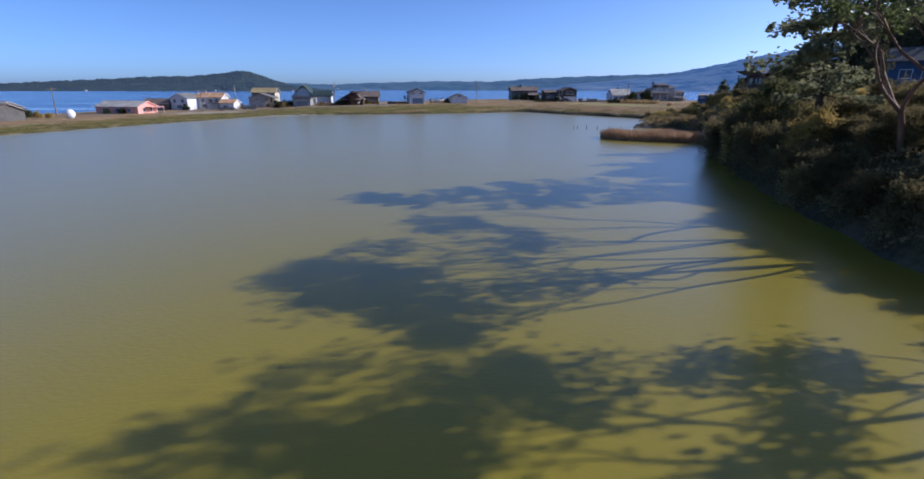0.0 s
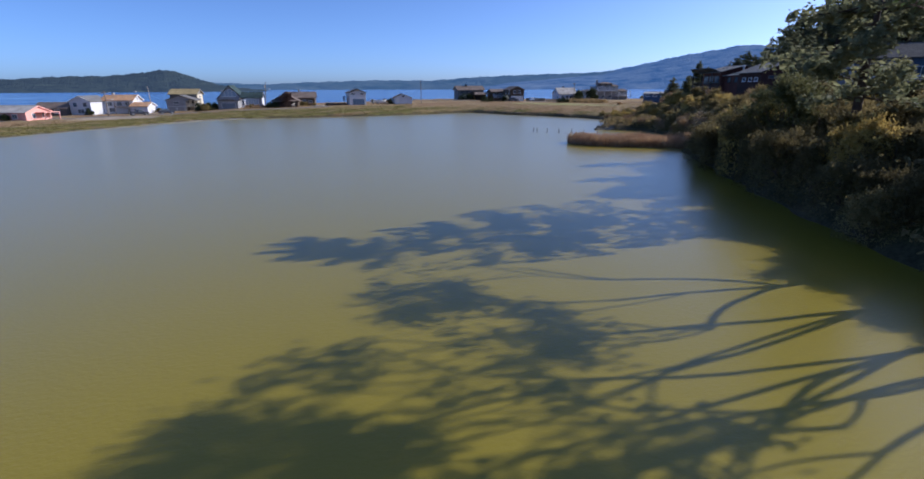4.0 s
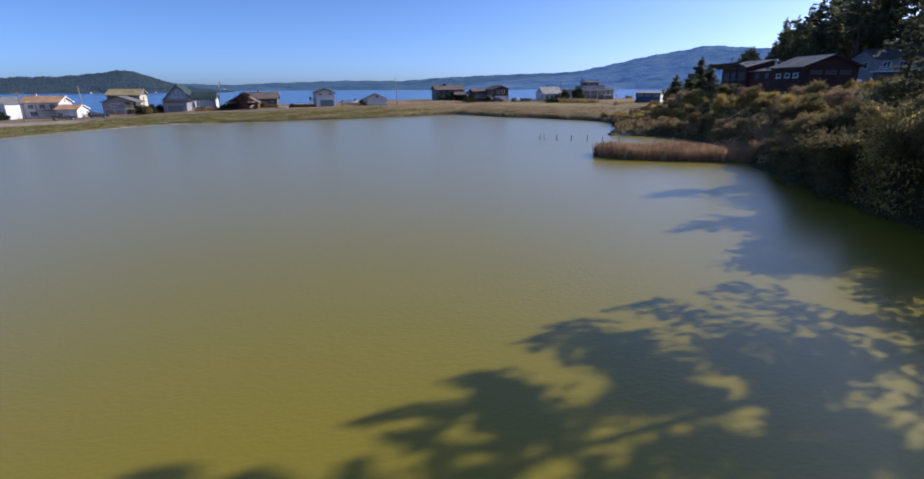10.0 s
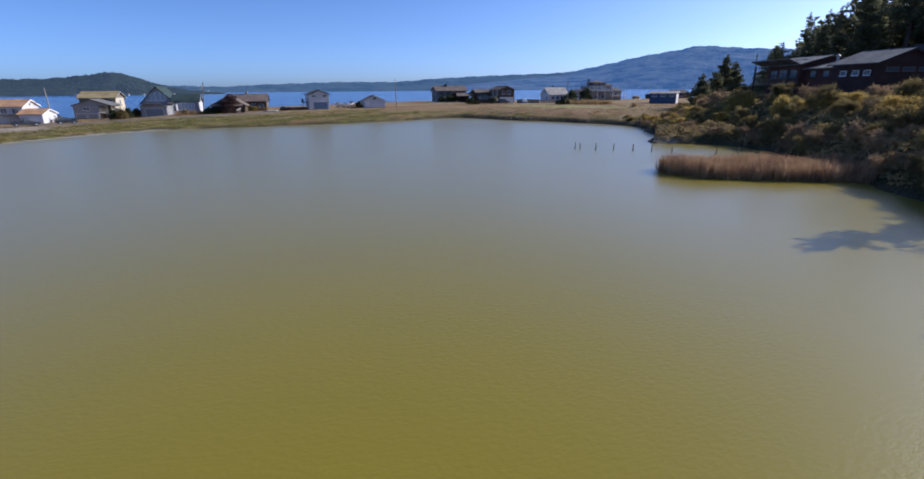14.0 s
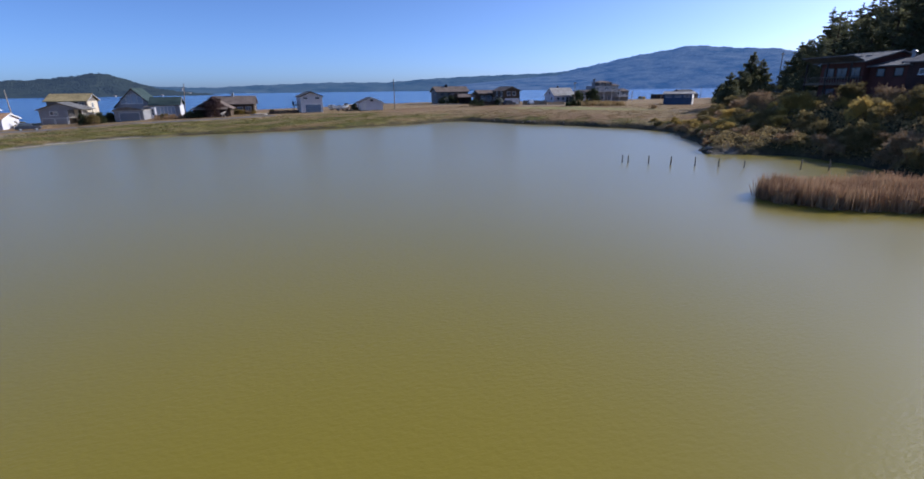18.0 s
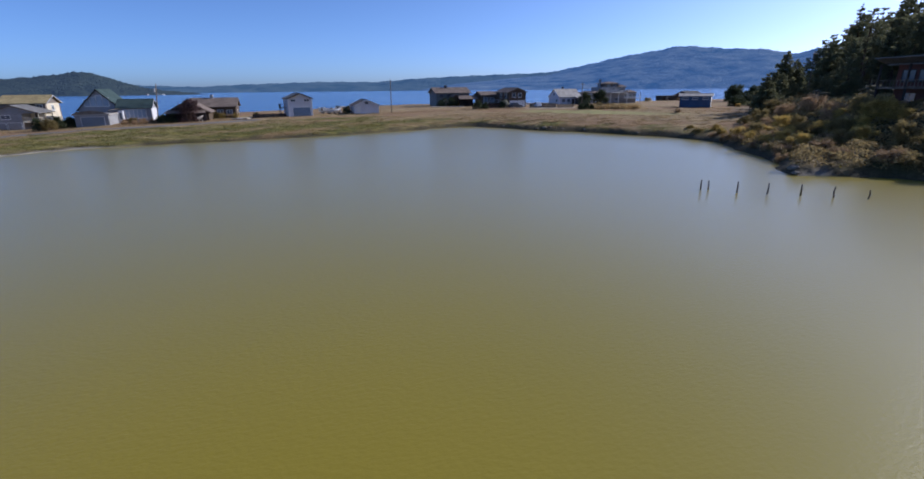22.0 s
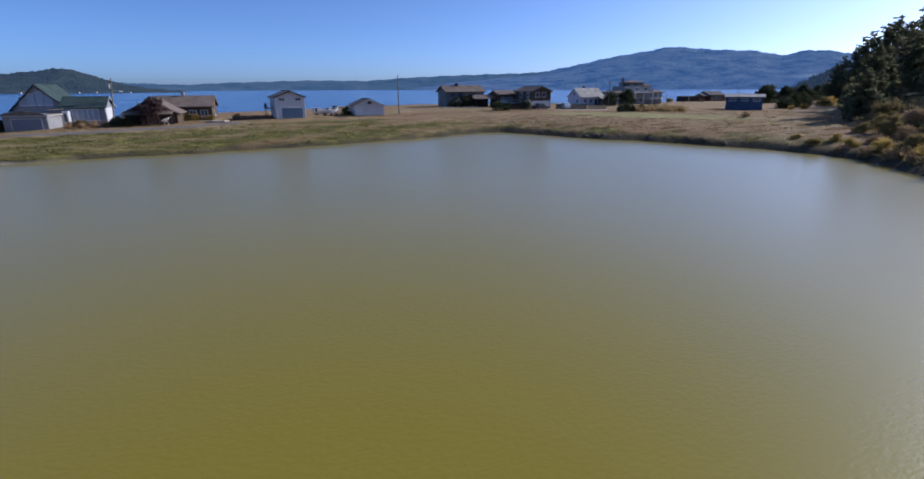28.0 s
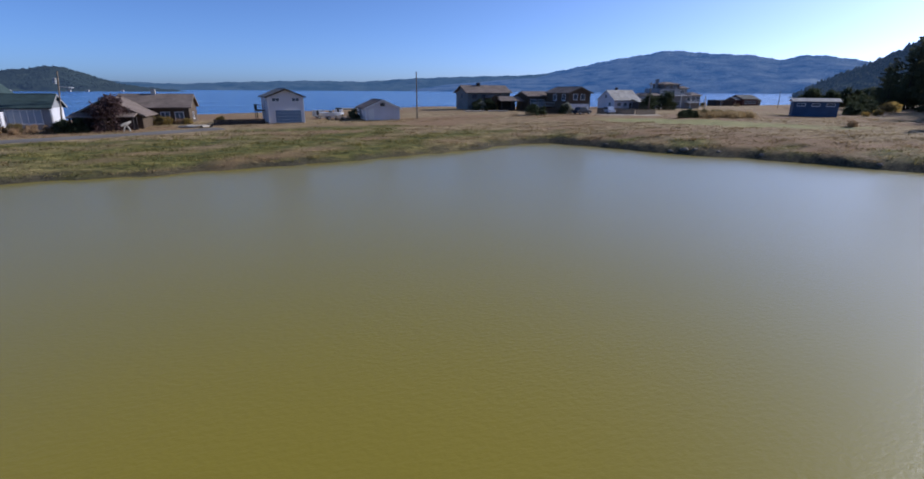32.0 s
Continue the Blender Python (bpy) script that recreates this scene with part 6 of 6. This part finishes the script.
# ---- road ----
def strip(name, line, width, material, label, lift=0.07):
    pts = []
    for (ax, ay), (bx, by) in zip(line, line[1:]):
        k = max(2, int(math.hypot(bx - ax, by - ay) / 1.0))
        pts += [(ax + (bx - ax) * i / k, ay + (by - ay) * i / k) for i in range(k)]
    pts.append(line[-1])
    p = np.array(pts)
    t = np.gradient(p, axis=0)
    t /= np.linalg.norm(t, axis=1)[:, None]
    nrm = np.stack([-t[:, 1], t[:, 0]], 1)
    cols = np.linspace(-1, 1, 7)
    xy = p[:, None, :] + nrm[:, None, :] * cols[None, :, None] * width / 2
    z = land(xy[..., 0].ravel(), xy[..., 1].ravel())[0].reshape(xy.shape[:2])
    z = np.maximum(z, z.mean(1, keepdims=True)) + lift - 0.1 * np.abs(cols)[None, :] ** 6
    v = np.concatenate([xy, z[..., None]], -1).reshape(-1, 3)
    i = (np.arange(len(p) - 1)[:, None] * 7 + np.arange(6)[None, :]).ravel()
    return tagged(new(name, mesh_np(name, v, np.stack([i, i + 1, i + 8, i + 7], 1), material, True)), label, "road", kind="structure")


strip("road", [(-100, 150), (-82, 171), (-60, 185), (-45, 190), (-28, 194.5), (-16, 199), (-8, 203.5)], 4.6, ASPHALT, "narrow worn asphalt lane in front of the houses")


# ---- posts in the pond, poles, fences, vehicles, clutter ----
def post_mesh(seed, h):
    rg = np.random.RandomState(seed)
    p = [np.array([rg.normal(0, 0.008) * k, rg.normal(0, 0.008) * k, -0.8 + (h + 0.8) * k / 4]) for k in range(5)]
    v, f = tube_np(p, [0.075, 0.075, 0.07, 0.065, 0.055], 8)
    return mesh_np("fence_post", v, f, POST_WOOD, True)


for i, (x, y, h) in enumerate(((34.6, 103.6, 0.9), (35.3, 103.4, 0.85), (36.6, 101.5, 0.95), (38.4, 100.1, 0.95), (40.4, 98.7, 0.95), (42.2, 97.2, 0.9), (44.2, 95.8, 0.75), (48.2, 92.6, 1.1), (50.2, 91.2, 1.1))):
    ob = new("fence_post", post_mesh(200 + i, h))
    ob.matrix_world = pose(x, y, 0, (0, 3, -2, 1, 0, -1, 2, 0, 2)[i], (4, -7, 1, 0, 1, -2, 0, 2, -1)[i], 0)
    tagged(ob, "weathered dark timber post standing in the pond", "post", "old fence posts in the water")


def round_bar(r0, r1, z0, z1, sides=10, x=0.0, y=0.0):
    v, f = tube_np([(x, y, z0), (x, y, (z0 + z1) / 2), (x, y, z1)], [r0, (r0 + r1) / 2, r1], sides)
    bm = bmesh.new()
    vs = [bm.verts.new(c) for c in v]
    for q in f:
        bm.faces.new([vs[i] for i in q])
    bm.faces.new(vs[-sides:])
    return bm


def utility_pole(x, y, h, arm=True, lamp=False, can=False, lean=0.0, z=None, material=None):
    root = new("utility_pole")
    root.matrix_world = pose(x, y, thing_z(x, y, 0.3) if z is None else z, 0, lean, 20)
    tagged(root, "weathered timber utility pole" + (" with street lamp" if lamp else " beside the lane"), "utility pole", "utility poles")
    part("pole", round_bar(0.15, 0.1, 0, h), material or WOOD, root)
    if arm:
        part("crossarm", boxed(-1.1, -0.07, h - 0.7, 1.1, 0.07, h - 0.55, bevel=0.015), WOOD, root)
        for u in (-0.95, -0.35, 0.35, 0.95):
            part("insulator", round_bar(0.05, 0.035, h - 0.55, h - 0.35, 8, u), METAL, root)
    if can:
        part("transformer", round_bar(0.24, 0.24, h - 2.0, h - 1.1, 12, -0.4), METAL, root)
    if lamp:
        a = part("lamp_arm", boxed(0, -0.03, h - 2.4, 1.6, 0.03, h - 2.32), METAL, root)
        part("lamp_head", boxed(1.2, -0.14, h - 2.44, 1.9, 0.14, h - 2.28, bevel=0.04), TRIM, a)
    return root


utility_pole(27.6, 214.2, 9.4, arm=False)
utility_pole(-31.6, 211.5, 9.2, arm=False, lamp=True, can=True, lean=6)
utility_pole(-67.2, 203.5, 9.0, arm=False, lean=-2, material=PALE_WOOD)
utility_pole(-69.0, 175.0, 7.6, lamp=True)
utility_pole(-98.0, 150.0, 8.0)
utility_pole(132.8, 170.1, 11.0)
utility_pole(104.0, 236.0, 8.5)
utility_pole(190.0, 262.0, 6.5, arm=False)


def board_fence(x0, y0, x1, y1, h, material, label):
    root = new("fence")
    L = math.hypot(x1 - x0, y1 - y0)
    root.matrix_world = pose(x0, y0, thing_z((x0 + x1) / 2, (y0 + y1) / 2, 0.1), 0, 0, math.degrees(math.atan2(y1 - y0, x1 - x0)))
    tagged(root, label, "fence", "board fences")
    n = int(L / 0.3)
    bm = bmesh.new()
    box(bm, 0, -0.015, 0, 0.27, 0.015, h)
    me = bpy.data.meshes.new("board")
    bm.to_mesh(me)
    bm.free()
    me.materials.append(material)
    r = random.Random(n)
    for i in range(n):
        b = new("board", me)
        b.parent = root
        b.matrix_local = pose(i * L / n, r.uniform(-0.01, 0.01), r.uniform(-0.04, 0.03))
    for i in range(int(L / 2.4) + 1):
        part("post", boxed(i * 2.4 - 0.06, 0.02, -0.3, i * 2.4 + 0.06, 0.14, h + 0.08), material, root)
    for z in (0.3, h - 0.3):
        part("rail", boxed(0, 0.02, z, L, 0.07, z + 0.09), material, root)


board_fence(73.6, 218.0, 80.2, 212.6, 1.5, WOOD, "weathered board fence beside the drive")
board_fence(80.6, 212.5, 87.5, 214.0, 1.2, WOOD, "low grey board fence at the drive's end")
board_fence(57.0, 218.6, 63.5, 218.0, 1.3, BROWN_SIDING, "brown board fence in front of the brown house")
# low dark boards added for the dark strip left of the tall garage
board_fence(-9.4, 209.6, -1.3, 210.9, 0.95, DARKWOOD, "low row of dark boards joining the tall garage")
board_fence(98, 102, 112, 98, 1.1, WOOD, "low timber fence beside the upper lawn")


def wheel(parent, x, y, r, w=0.22):
    bm = bmesh.new()
    bmesh.ops.create_cone(bm, cap_ends=True, segments=20, radius1=r, radius2=r, depth=w, matrix=Matrix.Translation((x, y, r)) @ Matrix.Rotation(radians(90), 4, "X"))
    bevelled(bm, 0.03)
    t = part("wheel", bm, RUBBER, parent)
    bm = bmesh.new()
    bmesh.ops.create_cone(bm, cap_ends=True, segments=14, radius1=r * 0.6, radius2=r * 0.6, depth=w + 0.03, matrix=Matrix.Translation((x, y, r)) @ Matrix.Rotation(radians(90), 4, "X"))
    part("rim", bm, METAL, t)


def car(name, x, y, yaw, paint, label, pickup=False):
    root = new(name)
    root.matrix_world = pose(x, y, thing_z(x, y, -0.03), 0, 0, yaw)
    tagged(root, label, "pickup truck" if pickup else "car", "parked vehicles")
    L = 5.2 if pickup else 4.4
    bm = bmesh.new()
    prism(bm, [(-L / 2, 0.35), (L / 2, 0.35), (L / 2, 0.85), (L / 2 - 1.2, 1.0), (-L / 2, 1.05 if pickup else 0.95)], -0.9, 0.9)
    part("body", bevelled(bm, 0.07), paint, root)
    bm = bmesh.new()
    c0, c1 = (-0.6, 1.3) if pickup else (-1.7, 1.1)
    prism(bm, [(c0, 0.95), (c1, 0.95), (c1 - 0.7, 1.6), (c0 + 0.35, 1.62)], -0.78, 0.78)
    cab = part("cabin", bevelled(bm, 0.06), paint, root)
    bm = bmesh.new()
    prism(bm, [(c0 + 0.22, 1.05), (c1 - 0.25, 1.05), (c1 - 0.75, 1.52), (c0 + 0.42, 1.54)], -0.8, 0.8)
    part("side_window", bm, GLASS, cab)
    bm = bmesh.new()
    box(bm, -0.02, -0.68, 0, 0.02, 0.68, 0.72, Matrix.Translation((c1 - 0.03, 0, 1.0)) @ Matrix.Rotation(radians(-47), 4, "Y"))
    part("windscreen", bm, GLASS, cab)
    if pickup:
        part("load_bed", boxed(-L / 2 + 0.1, -0.78, 1.06, -0.7, 0.78, 1.12), BLACK, root)
        for u in (-0.8, 0.8):
            part("rack_bar", boxed(-L / 2 + 0.1, u - 0.03, 1.75, 0.9, u + 0.03, 1.82), BLACK, root)
        for u in (-2.4, -0.8):
            part("rack_upright", boxed(u, -0.82, 1.0, u + 0.05, 0.82, 1.78), BLACK, root)
    for u in (-L / 2 + 0.85, L / 2 - 0.85):
        for v in (-0.82, 0.82):
            wheel(root, u, v, 0.34)
    for v in (-0.65, 0.65):
        part("headlight", boxed(L / 2 - 0.04, v - 0.16, 0.62, L / 2 + 0.03, v + 0.16, 0.78), TRIM, root)
        part("tail_light", boxed(-L / 2 - 0.03, v - 0.12, 0.65, -L / 2 + 0.04, v + 0.12, 0.85), RED_BROWN, root)


car("pickup_truck", -63.5, 181.5, 35, CAR_DARK, "dark pickup truck with ladder rack parked on the verge", True)
car("parked_car", -57.8, 187.5, 30, CAR_DARK, "dark car parked beside the lane")
car("parked_car", 101.5, 105.5, 75, CAR_WHITE, "white car parked beside the bank house")
car("parked_car", 66.6, 214.0, 10, CAR_DARK, "dark car parked in front of the white garage door")
car("parked_car", 75.6, 216.6, 80, CAR_WHITE, "white car parked on the drive")


def rock(x, y, s, seed, material=None, name="boulder", label="grey boulder on the muddy bank"):
    r = np.random.RandomState(seed)
    bm = bmesh.new()
    bmesh.ops.create_icosphere(bm, subdivisions=2, radius=1)
    for v in bm.verts:
        n = noise.noise(v.co * 1.3 + Vector((seed, 0, 0)))
        v.co *= 1 + 0.35 * n
        v.co.x *= s * (1 + 0.3 * r.uniform())
        v.co.y *= s
        v.co.z *= s * 0.6
    ob = part(name, bm, material or ROCK)
    ob.matrix_world = pose(x, y, thing_z(x, y, s * 0.15), 0, 0, seed * 37)
    return tagged(ob, label, "rock", "boulders on the shore")


for i, (x, y, s) in enumerate(((51.3, 168.6, 0.35), (52.6, 167.4, 0.5), (53.4, 166.4, 0.42), (55.2, 164.2, 0.3), (58.2, 160.3, 0.32), (50.5, 107.4, 0.5), (49.4, 106.2, 0.35), (56.8, 117.6, 0.35), (62.0, 127.2, 0.3), (63.4, 149.9, 0.3), (47.2, 177.6, 0.3), (64.0, 129.2, 0.4))):
    rock(x, y, s, i + 3)


def stump(x, y, h, name, label, yaw=0, legs=4):
    """A bleached driftwood stump standing on its roots."""
    pile = Pile()
    rg = np.random.RandomState(int(h * 100) + legs)
    for k in range(legs):
        a = 6.283 * k / legs + 0.5
        pile.add(*tube_np([(0.75 * math.cos(a), 0.5 * math.sin(a), -0.2), (0.4 * math.cos(a), 0.3 * math.sin(a), h * 0.4), (0.0, 0.0, h * 0.72)], [0.07, 0.1, 0.14], 7))
    pile.add(*tube_np([(-0.7, 0, h * 0.62), (-0.2, 0.05, h * 0.75), (0.35, 0.0, h * 0.88), (0.75, 0.1, h)], [0.16, 0.24, 0.22, 0.1], 9))
    ob = new(name, pile.mesh(name, PALE_WOOD, True))
    ob.matrix_world = pose(x, y, thing_z(x, y, 0.05), 0, 0, yaw)
    return tagged(ob, label, "driftwood", "driftwood in the gardens")


stump(-20.6, 202.6, 1.5, "driftwood_stump", "bleached driftwood stump standing on its roots by the lane", 30)


def log(x, y, L, r, yaw, label="grey drift log lying on the grass", mat_=None):
    v, f = tube_np([(-L / 2, 0, r), (-L / 6, 0.1, r * 1.05), (L / 6, -0.05, r), (L / 2, 0.05, r * 0.9)], [r * 1.1, r, r * 0.95, r * 0.8], 9)
    ob = new("drift_log", mesh_np("drift_log", v, f, mat_ or PALE_WOOD, True))
    ob.matrix_world = pose(x, y, thing_z(x, y, 0.06), 0, 0, yaw)
    tagged(ob, label, "log", "drift logs")


for x, y, L, r, a in ((-11.5, 207, 3.5, 0.25, 20), (-10.2, 206.4, 2.5, 0.22, 60), (-13.0, 206.2, 2.8, 0.2, -15), (-9.8, 207.6, 2.0, 0.3, 100), (20, 262, 7, 0.3, 5), (34, 268, 6, 0.3, -8), (62, 268, 8, 0.3, 4), (82, 268, 9, 0.3, 10), (5, 262, 5, 0.25, 15), (64, 232, 3, 0.2, 10), (46, 229, 5, 0.18, 3), (52, 228.5, 5, 0.18, -4)):
    log(x, y, L, r, a)


drift = random.Random(44)
for i in range(34):
    x = -20 + 4.6 * i + drift.uniform(-2, 2)
    y = float(np.interp(x, [p[0] for p in SEA_SHORE], [p[1] for p in SEA_SHORE])) - drift.uniform(2.0, 7.0)
    log(x, y, drift.uniform(2.0, 6.0), drift.uniform(0.14, 0.3), drift.uniform(-20, 35), "bleached drift log lying along the beach", PALE_WOOD)


def boat(x, y, yaw):
    root = new("boat_trailer")
    root.matrix_world = pose(x, y, thing_z(x, y, 0.0), 0, 0, yaw)
    tagged(root, "small white motor boat on a trailer", "boat", "boats on the spit")
    bm = bmesh.new()
    rows = []
    for u, w, zb in ((-2.4, 0.9, 0.7), (-1.0, 1.0, 0.62), (0.6, 0.95, 0.62), (1.8, 0.6, 0.75), (2.6, 0.05, 1.05)):
        rows.append([bm.verts.new(c) for c in ((u, -w, 1.35), (u, -w * 0.7, zb + 0.1), (u, 0, zb), (u, w * 0.7, zb + 0.1), (u, w, 1.35))])
    for a, b in zip(rows, rows[1:]):
        for i in range(4):
            bm.faces.new((a[i], a[i + 1], b[i + 1], b[i]))
        bm.faces.new((a[0], b[0], b[4], a[4]))
    bm.faces.new(rows[0])
    bmesh.ops.recalc_face_normals(bm, faces=bm.faces)
    part("hull", bm, CAR_WHITE, root)
    part("windshield", boxed(-0.2, -0.7, 1.33, 0.1, 0.7, 1.75), GLASS, root)
    part("outboard", boxed(-2.8, -0.2, 0.9, -2.42, 0.2, 1.8, bevel=0.05), BLACK, root)
    part("trailer_frame", boxed(-2.0, -0.5, 0.4, 3.4, 0.5, 0.5), METAL, root)
    for v in (-0.75, 0.75):
        wheel(root, -0.6, v, 0.32, 0.18)


boat(10.8, 217.0, 10)
boat(14.0, 232.0, 80)
for nm, x, y, w, d, h, mt, lab in (("box_trailer", 8.6, 221.0, 1.9, 1.5, 1.2, METAL, "small pale grey box trailer beside the garages"), ("picnic_table", 12.2, 215.5, 1.8, 0.8, 0.75, WOOD, "grey timber picnic table on the grass"), ("picnic_table", 88.5, 249.5, 1.8, 0.8, 0.75, TRIM, "white picnic table near the beach")):
    root = new(nm)
    root.matrix_world = pose(x, y, thing_z(x, y, 0.0), 0, 0, 12)
    tagged(root, lab, "table" if "table" in nm else "trailer", "outdoor clutter")
    if "table" in nm:
        part("tabletop", boxed(-w / 2, -d / 2, h - 0.05, w / 2, d / 2, h), mt, root)
        for s in (-1, 1):
            part("bench", boxed(-w / 2, s * 0.75 - 0.14, 0.42, w / 2, s * 0.75 + 0.14, 0.46), mt, root)
            part("leg", boxed(s * w * 0.35 - 0.05, -0.85, 0, s * w * 0.35 + 0.05, 0.85, 0.42), mt, root)
            part("upright", boxed(s * w * 0.35 - 0.05, -0.2, 0.42, s * w * 0.35 + 0.05, 0.2, h - 0.05), mt, root)
    else:
        part("box_body", boxed(-w / 2, -d / 2, 0.5, w / 2, d / 2, 0.5 + h, bevel=0.05), mt, root)
        for v in (-d / 2 - 0.05, d / 2 + 0.05):
            wheel(root, 0, v, 0.32, 0.18)
        part("drawbar", boxed(w / 2, -0.05, 0.45, w / 2 + 1.2, 0.05, 0.55), METAL, root)
bm = bmesh.new()
bmesh.ops.create_uvsphere(bm, u_segments=20, v_segments=12, radius=1.1, matrix=Matrix.Diagonal((1, 1, 1.15, 1)))
tank = part("water_tank", bm, CAR_WHITE)
tank.matrix_world = pose(-88.5, 140.5, land_z(-88.5, 140.5) + 1.0)
tagged(tank, "rounded white tank beside the pink house", "tank", "outdoor clutter")
